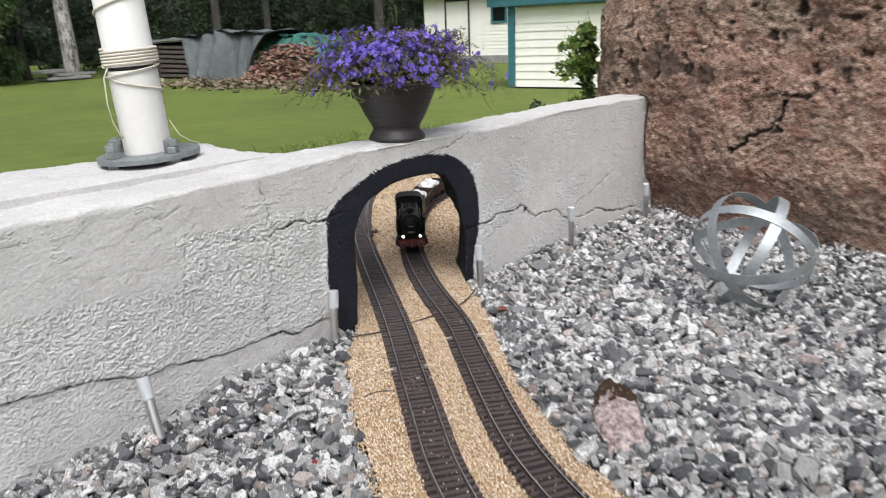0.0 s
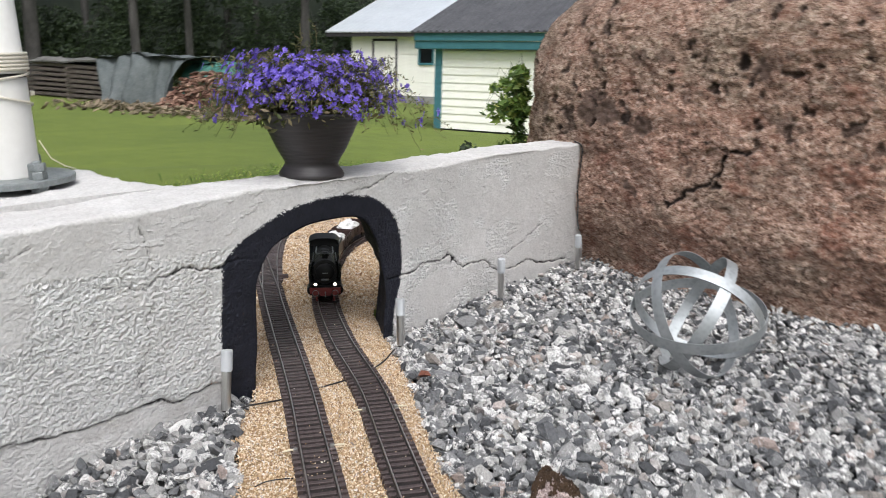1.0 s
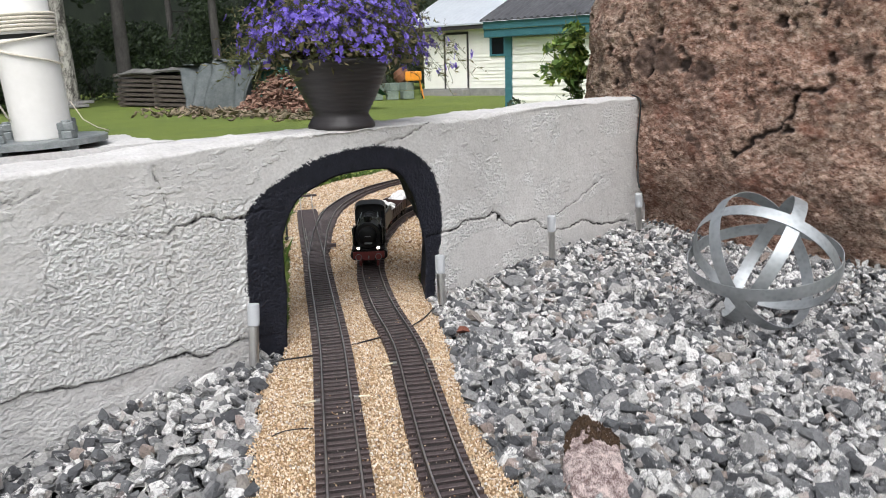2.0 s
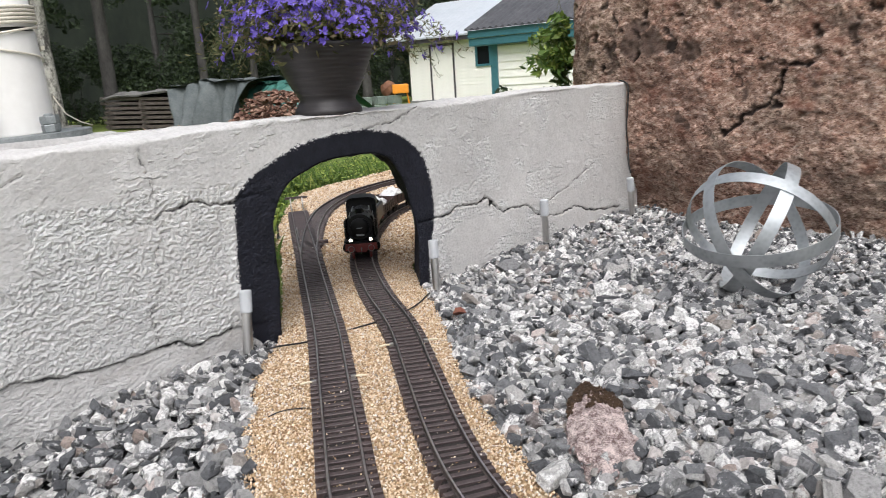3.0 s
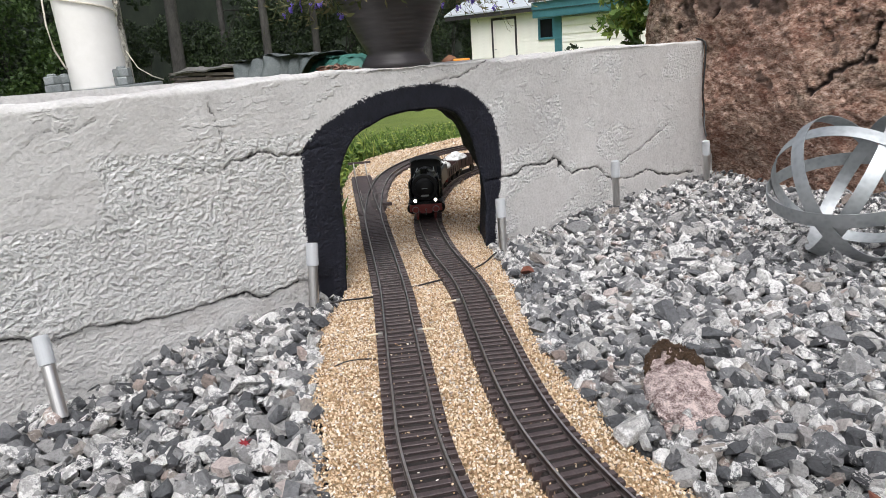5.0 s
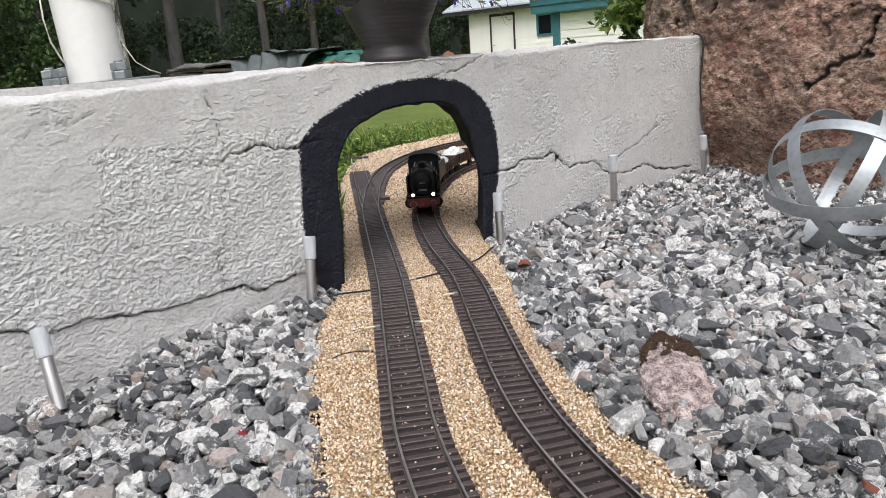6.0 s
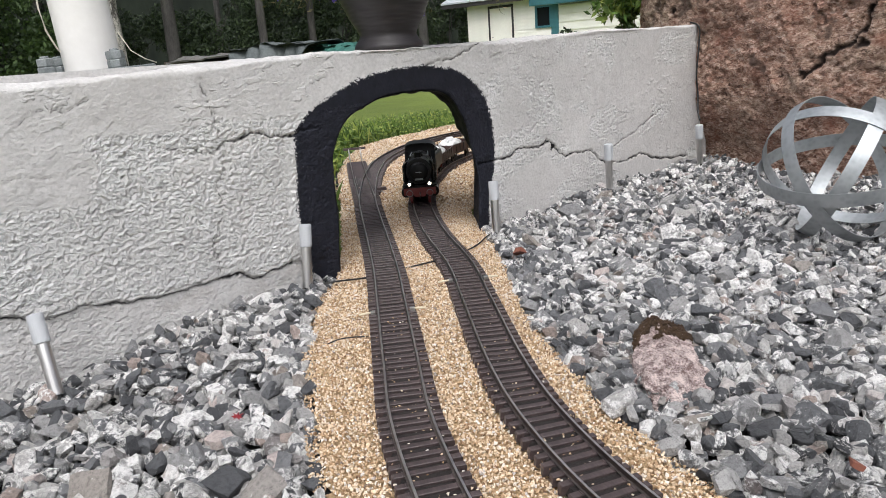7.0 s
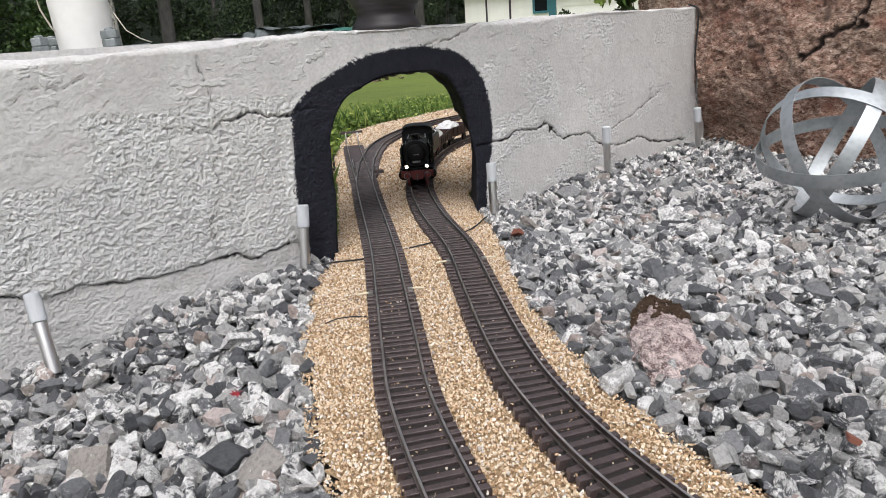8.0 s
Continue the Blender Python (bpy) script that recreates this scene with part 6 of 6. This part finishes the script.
    cs, rs = np.array(centres), np.array(radii)
    k = rng.choice(len(cs), count, p=rs ** 2 / (rs ** 2).sum())
    p = rng.normal(size=(count, 3))
    p /= np.linalg.norm(p, axis=1)[:, None]
    p *= (rs[k] * rng.uniform(0.35, 1.05, count) ** 0.6)[:, None]
    p[:, 2] *= flat
    c = cs[k] + p
    d, q = rng.normal(size=(count, 3)), rng.normal(size=(count, 3))
    d /= np.linalg.norm(d, axis=1)[:, None]
    q -= d * (d * q).sum(1)[:, None]
    q /= np.linalg.norm(q, axis=1)[:, None]
    s = rng.uniform(0.6, 1.3, count)[:, None] * size
    v = np.stack([c - 0.5 * s * d, c + width * s * q, c + 0.5 * s * d, c - width * s * q], 1).reshape(-1, 3)
    return part(name, fast_mesh(name, v, np.arange(4 * count).reshape(-1, 4)), material, parent)


def rock_plant():
    """Dark drooping leaves close to the rock and a brighter spray above."""
    e = empty("rock_plant", Matrix.Translation((1.86, 0.44, -0.045)), "leafy green shrub growing beside the rock", "shrub")
    low, high = [], []
    for k in range(26):
        top = k % 2 == 0
        tip = (rng.uniform(-0.20, 0.06), rng.uniform(-0.05, 0.10), rng.uniform(0.60, 0.80)) if top else (rng.uniform(-0.24, 0.0), rng.uniform(-0.07, 0.06), rng.uniform(0.46, 0.72))
        part("stem", tube([(0, 0, 0), (0.02, tip[1] * 0.2, tip[2] * 0.55), (tip[0] * 0.35, tip[1] * 0.6, tip[2] * 0.92), (tip[0] * 0.8, tip[1], tip[2]), (tip[0], tip[1], tip[2] - 0.04)], 0.0014, 5, 0.4), HERB, e)
        for t in np.linspace(0.1, 1.0, 6):
            (high if top else low).append((tip[0] * t, tip[1] * t, tip[2] * (0.88 + 0.14 * t) - 0.09 * t * t))
    tagged(leaf_cloud("foliage", low, [0.026] * len(low), 520, 0.036, FERN, e, 1.0, 0.16), kind="stuff")
    tagged(leaf_cloud("spray", high, [0.034] * len(high), 760, 0.042, WEED, e, 0.6, 0.20), kind="stuff")


rock_plant()
tuft = empty("dark_plant", Matrix.Translation((1.15, 0.20, 0.30)), "small dark plant behind the wall", "plant")
tagged(leaf_cloud("foliage", [(0, 0, 0.135), (0.03, 0, 0.128), (-0.025, 0, 0.128)], [0.016, 0.014, 0.014], 40, 0.018, FOREST, tuft), kind="stuff")
part("stem", tube([(0, 0, -0.345), (0.005, 0, -0.1), (0, 0, 0.12)], 0.005, 6), BARK, tuft)


# ---- far house and shed ----
def wall_frame(a, d):
    """x along the wall, y away from the camera, z up from the lawn."""
    return Matrix(((d[0], -d[1], 0, a[0]), (d[1], d[0], 0, a[1]), (0, 0, 1, -0.55), (0, 0, 0, 1)))


def board_mesh(length, h):
    bm = bmesh.new()
    y0, y1 = -0.004, -0.022
    vs = [bm.verts.new(p) for p in ((0, y0, h), (length, y0, h), (length, y1, 0), (0, y1, 0), (0, 0.01, 0), (length, 0.01, 0), (length, 0.01, h), (0, 0.01, h))]
    for f in ((0, 1, 2, 3), (3, 2, 5, 4), (0, 7, 6, 1), (0, 3, 4, 7), (1, 6, 5, 2), (4, 5, 6, 7)):
        bm.faces.new([vs[i] for i in f])
    bmesh.ops.recalc_face_normals(bm, faces=bm.faces)
    return bm


def board(parent, x0, x1, z, h):
    ob = part("siding_board", board_mesh(x1 - x0, h), SIDING, parent)
    ob.location = (x0, 0, z)


def roof_slab(x0, x1, y0, z0, run, slope, thick=0.05, wave=0.0, pitch=0.15):
    bm = bmesh.new()
    n = max(2, int((x1 - x0) / (pitch / 6))) if wave else 2
    rows = []
    for k in range(n + 1):
        x = x0 + (x1 - x0) * k / n
        w = wave * math.sin(2 * math.pi * (x - x0) / pitch)
        rows.append([bm.verts.new((x, y0, z0 + w)), bm.verts.new((x, y0 + run, z0 + slope * run + w)), bm.verts.new((x, y0 + run, z0 + slope * run - thick)), bm.verts.new((x, y0, z0 - thick))])
    for a, b in zip(rows, rows[1:]):
        for k in range(4):
            bm.faces.new((a[k], b[k], b[(k + 1) % 4], a[(k + 1) % 4]))
    bm.faces.new(rows[0][::-1])
    bm.faces.new(rows[-1])
    bmesh.ops.recalc_face_normals(bm, faces=bm.faces)
    return bm


house = empty("house", wall_frame((20.87, 19.16), (0.150, -0.989)), "cream weatherboarded house with pale metal roof", "house")
part("wall", box(2.55, 2.6, 1.35, 7.3, 5.2, 2.62), SIDING, house)
part("foundation", box(2.55, 2.58, 0.13, 7.4, 5.3, 0.30), FOUNDATION, house, "grey concrete foundation")
zb = 0.29
while zb < 2.62:
    h = 0.13
    segs = [(-1.10, -0.07), (1.09, 6.2)] if zb < 2.38 else [(-1.10, 6.2)]
    if 1.44 < zb + h and zb < 2.28:
        segs = [(-1.10, -0.07), (1.09, 2.06), (2.76, 6.2)]
    for a, b in segs:
        board(house, a, b, zb, h)
    zb += h
door = part("door", box(0.51, -0.012, 1.31, 1.02, 0.03, 2.04, None, 0.004), SIDING, house, "cream flat door in a dark frame")
for x in (-0.035, 1.055):
    part("door_frame", box(x, -0.02, 1.33, 0.07, 0.06, 2.10), DARK_TRIM, door)
part("door_frame", box(0.51, -0.02, 2.38, 1.16, 0.06, 0.09), DARK_TRIM, door)
part("handle", tube([(0.07, -0.06, 1.25), (0.10, -0.075, 1.25), (0.16, -0.075, 1.25)], 0.012, 6), ZINC, door)
part("step", box(0.51, -0.3, 0.12, 1.3, 0.6, 0.24, None, 0.01), FOUNDATION, house)
win = part("window", box(2.41, 0.0, 1.865, 0.58, 0.02, 0.68), GLASS, house, "dark window in a blue-grey frame")
for x in (2.10, 2.72):
    part("frame", box(x, -0.02, 1.865, 0.08, 0.06, 0.80), TEAL, win)
for z in (1.50, 2.23):
    part("frame", box(2.41, -0.022, z, 0.54, 0.06, 0.08), TEAL, win)
part("fascia", box(2.4, -0.36, 2.56, 9.0, 0.05, 0.14), DARK_TRIM, house, "dark eaves board")
part("roof", roof_slab(-2.1, 6.9, -0.42, 2.70, 4.0, 0.42, 0.06, 0.008, 0.25), METAL_ROOF, house, "pale blue-grey metal roof")
part("roof", roof_slab(-2.1, 6.9, 3.58, 4.38, 3.2, -0.42, 0.06), METAL_ROOF, house)

shed = empty("shed", wall_frame((11.73, 8.71), (0.142, -0.990)), "low cream weatherboarded shed with teal trim", "shed")
part("wall", box(2.2, 1.5, 0.90, 4.2, 2.9, 1.74), SIDING, shed)
zb = 0.03
while zb < 1.66:
    board(shed, 0.13, 4.3, zb, 0.163)
    zb += 0.163
part("corner_board", box(0.045, -0.03, 0.86, 0.16, 0.05, 1.68, None, 0.004), TEAL, shed, "teal corner board")
part("plinth", box(2.2, 1.5, 0.0, 4.22, 2.94, 0.06), DARK_TRIM, shed)
for z, y in ((1.77, -0.20), (1.93, -0.23)):
    part("fascia", box(2.1, y, z, 5.1, 0.04, 0.155, None, 0.004), TEAL, shed, "teal fascia board")
part("soffit", box(2.1, -0.10, 1.70, 5.0, 0.24, 0.02), TEAL, shed)
part("roof", roof_slab(-0.50, 4.8, -0.30, 2.04, 2.6, 0.40, 0.03, 0.022, 0.15), GREY_ROOF, shed, "grey corrugated roof")

# ---- timber stack, tarpaulins, log heap ----
stack = empty("board_stack", wall_frame((10.79, 27.43), (0.050, -0.999)), "stack of weathered boards on bearers, sagging at one end", "timber stack")
for layer in range(7):
    z = 0.12 + layer * 0.160
    for b in range(4):
        off = 0.10 * math.sin(layer * 2.1 + b * 1.7)
        length = 6.3 + 0.25 * math.sin(layer * 1.3 + b)
        tilt = Matrix.Rotation(0.030 * layer / 6, 4, "Y")
        part("plank", box(3.70 + off, 0.25 + b * 0.42, z, length, 0.36, 0.10, tilt, 0.008), OLD_WOOD, stack)
    for x in (1.0, 3.6, 6.2):
        part("bearer", box(x, 0.9, z - 0.082, 0.10, 1.9, 0.062), OLD_WOOD, stack)


def tarp(x0, x1, h_left, h_right, peak, hem, seed, depth=2.2, slant=0.0):
    """A sheet thrown over a pile, falling in folds to a ragged hem."""
    nx, ny = 70, 46
    S, T = np.meshgrid(np.linspace(0, 1, nx), np.linspace(0, 1, ny), indexing="ij")
    X = x0 + (x1 - x0) * S
    top = h_left + (h_right - h_left) * S + peak * np.sin(math.pi * S) + 0.22 * fbm(S * 3, T, 0.5, 3, seed)
    fold = 0.85 * fbm(S * 3.6 + 0.7 * T, T * 0.5, 0.35, 3, seed + 3.0)
    front = smoothstep(0.0, 0.55, T)
    Y = -0.35 - 0.55 * (1 - front) + fold * (1 - front) ** 0.6 + np.where(T > 0.55, (T - 0.55) / 0.45 * depth, 0.30 * front)
    Z = hem + 0.15 * fbm(S * 5, T * 0, 0.3, 3, seed + 5.0) * (1 - front) + (top - hem) * np.sin(front * math.pi / 2) - np.where(T > 0.8, (T - 0.8) * 3.0, 0)
    X = X + 0.25 * fold * (1 - front) + slant * (1 - front) * np.clip(1 - 1.6 * S, 0, 1)
    idx = np.arange(S.size).reshape(S.shape)
    q = np.stack([idx[:-1, :-1], idx[1:, :-1], idx[1:, 1:], idx[:-1, 1:]], -1).reshape(-1, 4)
    v = np.stack([X, Y, Z], -1).reshape(-1, 3)
    n = len(v)
    edge = np.r_[idx[:, 0], idx[-1, 1:], idx[-2::-1, -1], idx[0, -2:0:-1]]
    rim = np.stack([edge, np.roll(edge, -1), np.roll(edge, -1) + n, edge + n], -1)
    return fast_mesh("tarpaulin", np.vstack([v, v + np.array([0, 0.012, -0.012])]), np.vstack([q, q[:, ::-1] + n, rim]))


grey_tarp = part("tarpaulin", tarp(5.7, 10.4, 1.36, 1.40, 0.12, 0.06, 2.0, 2.2, 1.6), GREY_TARP, smooth=True)
grey_tarp.matrix_basis = stack.matrix_basis.copy()
tagged(grey_tarp, "grey tarpaulin draped in folds over the wood pile", "tarpaulin", "tarpaulins")
green_tarp = part("tarpaulin", tarp(9.6, 12.7, 1.34, 0.92, 0.14, 0.30, 9.0), GREEN_TARP, smooth=True)
green_tarp.matrix_basis = stack.matrix_basis @ Matrix.Translation((0, 0.60, 0))
tagged(green_tarp, "green tarpaulin draped over the split logs", "tarpaulin", "tarpaulins")


def stack_cover():
    """An old sheet and loose bits lying over the top of the boards."""
    nx, ny = 60, 24
    S, T = np.meshgrid(np.linspace(0, 1, nx), np.linspace(0, 1, ny), indexing="ij")
    X = 0.55 + 6.2 * S + 0.10 * fbm(S * 6, T * 3, 0.5, 2, 301.0)
    Y = -0.02 + 1.75 * T
    edge = smoothstep(0.10, 0.0, T) + smoothstep(0.90, 1.0, T) + smoothstep(0.03, 0.0, S)
    Z = 1.21 + 0.10 * S + 0.16 * (0.35 + fbm(S * 9, T * 2, 0.8, 4, 303.0)) * (1 - 0.6 * edge) - 0.05 * edge
    idx = np.arange(S.size).reshape(S.shape)
    q = np.stack([idx[:-1, :-1], idx[1:, :-1], idx[1:, 1:], idx[:-1, 1:]], -1).reshape(-1, 4)
    v = np.stack([X, Y, Z], -1).reshape(-1, 3)
    n = len(v)
    rim_i = np.r_[idx[:, 0], idx[-1, 1:], idx[-2::-1, -1], idx[0, -2:0:-1]]
    rim = np.stack([rim_i, np.roll(rim_i, -1), np.roll(rim_i, -1) + n, rim_i + n], -1)
    return fast_mesh("stack_cover", np.vstack([v, v + np.array([0, 0.01, -0.04])]), np.vstack([q, q[:, ::-1] + n, rim]))


cover = part("stack_cover", stack_cover(), grainy("faded_grey_sheet", (0.07, 0.07, 0.066), (0.17, 0.165, 0.155), 2.5, 0.85, 0, 0.01, 0.5), smooth=True)
cover.matrix_basis = stack.matrix_basis.copy()
tagged(cover, "faded grey sheet lying crumpled over the stacked boards", "tarpaulin", "tarpaulins")


def log_heap():
    shape = [hull_solid(9, 0.9, 500 + k) for k in range(6)]
    n = 900
    s, h = rng.uniform(10.2, 13.2, n), rng.random(n)
    y = rng.uniform(-1.3, -0.2, n)
    dome = np.sqrt(np.maximum(0.0, 1 - ((s - 11.7) / 1.55) ** 2))
    z = 0.05 + h * 1.02 * dome * smoothstep(-1.45, -0.6, y)
    m = np.array(stack.matrix_basis)
    p = np.c_[s, y, z, np.ones(n)] @ m.T
    return scatter("log_heap", shape, p[:, :3], random_turns(n, 0.5), rng.uniform(0.07, 0.13, (n, 1)) * np.array([2.4, 1.0, 0.9]))


tagged(part("log_heap", log_heap(), LOGS), "heap of split reddish firewood under the tarpaulin", "firewood", kind="stuff")


def rubble():
    shape = [hull_solid(9, 0.7, 520 + k) for k in range(6)]
    n = 700
    s, y = rng.uniform(7.4, 15.0, n), rng.normal(-1.7, 0.55, n)
    m = np.array(stack.matrix_basis)
    p = np.c_[s, y, 0.03 + 0.16 * rng.random(n) ** 2, np.ones(n)] @ m.T
    return scatter("rubble", shape, p[:, :3], random_turns(n, 0.4), rng.uniform(0.05, 0.16, (n, 1)) * np.array([1.9, 1.0, 0.6]))


tagged(part("rubble", rubble(), RUBBLE), "low bank of pale stones and offcuts at the lawn's edge", "rubble", kind="stuff")
slabs = empty("slab_pile", Matrix.Translation((9.3, 28.2, -0.55)), "low pile of pale grey slabs under the trees", "slab pile")
for kk in range(6):
    part("slab", box(0.3 * math.sin(kk * 2.0), 0.2 * kk - 0.4, 0.10 + 0.12 * (kk % 3), 1.5, 0.7, 0.10, Matrix.Rotation(0.2 * kk, 4, "Z"), 0.01), FOUNDATION, slabs)


# orange mixer and crates beside the house corner
def place(az_x, az_y, d, z=-0.55):
    return (-0.66 + az_x * d, -1.2 + az_y * d, z)


mixer = empty("concrete_mixer", Matrix.Translation(place(0.6951, 0.7189, 27.5)) @ Matrix.Rotation(radians(-45), 4, "Z"), "orange concrete mixer standing by the house corner", "concrete mixer")
part("housing", box(0, 0, 0.83, 0.60, 0.42, 0.34, None, 0.04), ORANGE, mixer, "orange motor housing")
drum = lathe([(0.14, 0.0), (0.30, 0.10), (0.31, 0.34), (0.20, 0.52), (0.16, 0.54)], 24)
part("drum", drum, RUST, mixer, "rusty brown drum").matrix_basis = Matrix.Translation((-0.30, 0.30, 0.62)) @ Matrix.Rotation(-0.6, 4, "Y")
for s in (-1, 1):
    part("leg", tube([(s * 0.22, 0.0, 0.70), (s * 0.36, -0.25, 0.0)], 0.025, 6), ORANGE, mixer)
    part("wheel", lathe([(0.08, -0.03), (0.16, -0.03), (0.16, 0.03), (0.08, 0.03)], 20), CABLE, mixer).matrix_basis = Matrix.Translation((s * 0.3, 0.3, 0.16)) @ Matrix.Rotation(math.pi / 2, 4, "Y")
    part("frame_tube", tube([(s * 0.22, 0.0, 0.70), (s * 0.28, 0.3, 0.16)], 0.025, 6), ORANGE, mixer)
crates = empty("crate_pile", Matrix.Translation(place(0.672, 0.7405, 27.0)) @ Matrix.Rotation(radians(-42), 4, "Z"), "pile of grey-green crates by the trees", "crates")
for kk in range(6):
    part("crate", box(-0.5 + 0.55 * (kk % 3), 0.1 * kk, 0.16 + 0.30 * (kk // 3), 0.42, 0.42, 0.29, Matrix.Rotation(0.15 * kk, 4, "Z"), 0.02), CRATE, crates)


# ---- forest ----
def tree_trunk(x, y, h, r, bark, bend=0.0):
    pts = [(x + bend * t * t + 0.06 * math.sin(5 * t + x), y + 0.05 * math.cos(4 * t + y), -0.85 + h * t) for t in np.linspace(0, 1, 14)]
    bm = tube(pts, r, 14, 0.35)
    for v in bm.verts:
        v.co += 0.06 * r * Vector((noise.noise(v.co * 3), noise.noise(v.co * 3 + Vector((5, 0, 0))), 0))
        flare = max(0.0, 0.5 - (v.co.z + 0.85)) * 0.5
        v.co.x += (v.co.x - x) * flare
        v.co.y += (v.co.y - y) * flare
    return bm


def tree(x, y, h, r, bark, label, crown_from=3.5, spread=2.2, leaves_n=5000, leaf=0.20, leafmat=None, branches=10):
    e = empty("tree", Matrix.Identity(4), label, "tree", "forest trees")
    part("trunk", tree_trunk(x, y, h, r, bark), bark, e, smooth=True)
    cs, rs = [], []
    for k in range(branches):
        t = crown_from + (h - crown_from) * (k + random.random() * 0.6) / branches
        a = random.uniform(0, 6.28)
        reach = spread * (1.15 - 0.75 * (t - crown_from) / max(h - crown_from, 0.1)) * random.uniform(0.7, 1.2)
        tip = (x + reach * math.cos(a), y + reach * math.sin(a), t - 0.85 - 0.2 * reach)
        part("limb", tube([(x, y, t - 0.85), ((x + tip[0]) / 2, (y + tip[1]) / 2, t - 0.8), tip], r * 0.22, 5, 0.3), bark, e)
        for q in (0.45, 0.75, 1.0):
            cs.append((x + (tip[0] - x) * q, y + (tip[1] - y) * q, t - 0.85 - 0.15 * reach * q + random.uniform(-0.3, 0.3)))
            rs.append(0.55 + 0.5 * random.random())
    tagged(leaf_cloud("crown", cs, rs, leaves_n, leaf, leafmat or FOREST, e, 0.7), kind="stuff")
    return e


tree(*place(0.333, 0.943, 31)[:2], 13, 0.30, BIRCH, "birch trunk with cracked pale bark at the forest's edge", 6, 2.6, 4000)
tree(*place(0.391, 0.920, 33)[:2], 14, 0.30, BARK, "tall grey-brown pine trunk at the forest's edge", 6, 2.6, 4000)
tree(*place(0.493, 0.870, 34)[:2], 14, 0.21, BARK, "slim grey pine trunk behind the timber stack", 6, 2.4, 4000)
tree(*place(0.545, 0.838, 36)[:2], 14, 0.20, BARK, "slim dark trunk behind the timber stack", 6, 2.4, 4000)
tree(*place(0.663, 0.748, 34)[:2], 15, 0.24, BARK, "straight grey pine trunk near the house", 6, 2.6, 4000)
for kk, (ax, d, rr) in enumerate(((0.02, 30, 0.25), (0.10, 36, 0.22), (0.17, 33, 0.26), (0.245, 38, 0.22), (0.27, 33, 0.16), (0.43, 42, 0.2), (0.57, 42, 0.22), (0.60, 38, 0.16), (0.70, 44, 0.24), (0.76, 46, 0.24), (0.82, 48, 0.24), (-0.12, 32, 0.25), (-0.25, 34, 0.25), (-0.4, 36, 0.25))):
    ax += 0.015
    ay = math.sqrt(1 - ax * ax)
    tree(*place(ax, ay, d)[:2], 12 + kk % 4, rr, BARK, "dark forest tree in the shade behind the lawn", 4.5, 3.0, 5000, 0.24)


def understory(name, spots, mat_, label, count, leaf, height):
    e = empty(name, Matrix.Identity(4), label, "shrub", "forest shrubs")
    cs, rs = [], []
    for (x, y, r) in spots:
        for k in range(34):
            a, rr = random.uniform(0, 6.28), 1.35 * r * math.sqrt(random.random())
            cs.append((x + rr * math.cos(a), y + rr * math.sin(a), -0.6 + height * random.random() ** 0.8))
            rs.append(0.35 + 0.4 * random.random())
        for k in range(4):
            a = random.uniform(0, 6.28)
            part("stem", tube([(x, y, -0.8), (x + 0.3 * math.cos(a), y + 0.3 * math.sin(a), height * 0.4), (x + r * 0.7 * math.cos(a), y + r * 0.7 * math.sin(a), height * 0.8)], 0.035, 5, 0.3), BARK, e)
    tagged(leaf_cloud("foliage", cs, rs, count, leaf, mat_, e), kind="stuff")


for kk, (ax, d, r, hgt, bright) in enumerate(((0.045, 29, 1.5, 4.5, 1), (0.13, 28, 1.5, 5.0, 1), (0.20, 29.5, 1.3, 4.5, 1), (0.255, 33, 1.3, 3.5, 0), (0.42, 36, 1.7, 3.6, 0), (0.47, 38, 1.7, 4.2, 0), (0.52, 40, 1.7, 4.0, 0), (0.56, 38, 1.5, 3.0, 0), (0.62, 38, 1.7, 4.0, 0), (0.67, 40, 1.7, 4.6, 0), (0.71, 42, 1.7, 4.0, 0), (-0.06, 29, 1.6, 4.5, 1), (0.34, 40, 1.7, 3.4, 0))):
    ax += 0.015
    ay = math.sqrt(1 - ax * ax)
    px, py, _ = place(ax, ay, d)
    understory("forest_shrub", [(px, py, r)], BUSH if bright else FOREST, "leafy green shrub at the forest's edge" if bright else "dark shrub in the shade of the forest", 7000, 0.17, hgt)


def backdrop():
    """A curved sheet far behind the trees, coloured near black for the wood's shade."""
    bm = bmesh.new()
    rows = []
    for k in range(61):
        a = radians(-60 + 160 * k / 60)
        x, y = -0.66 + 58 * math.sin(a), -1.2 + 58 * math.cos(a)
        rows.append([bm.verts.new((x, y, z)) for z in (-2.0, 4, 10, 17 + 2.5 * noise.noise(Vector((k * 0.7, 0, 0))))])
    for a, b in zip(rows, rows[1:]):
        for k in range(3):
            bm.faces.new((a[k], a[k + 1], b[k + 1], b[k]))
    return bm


tagged(part("backdrop", backdrop(), grainy("forest_shade", (0.005, 0.008, 0.006), (0.020, 0.028, 0.018), 0.35, 1.0, 0, 0.1, 0.5, stretch=(1, 1, 0.4))), "curved near-black sheet standing in for the forest's shaded depth", "forest", kind="structure")
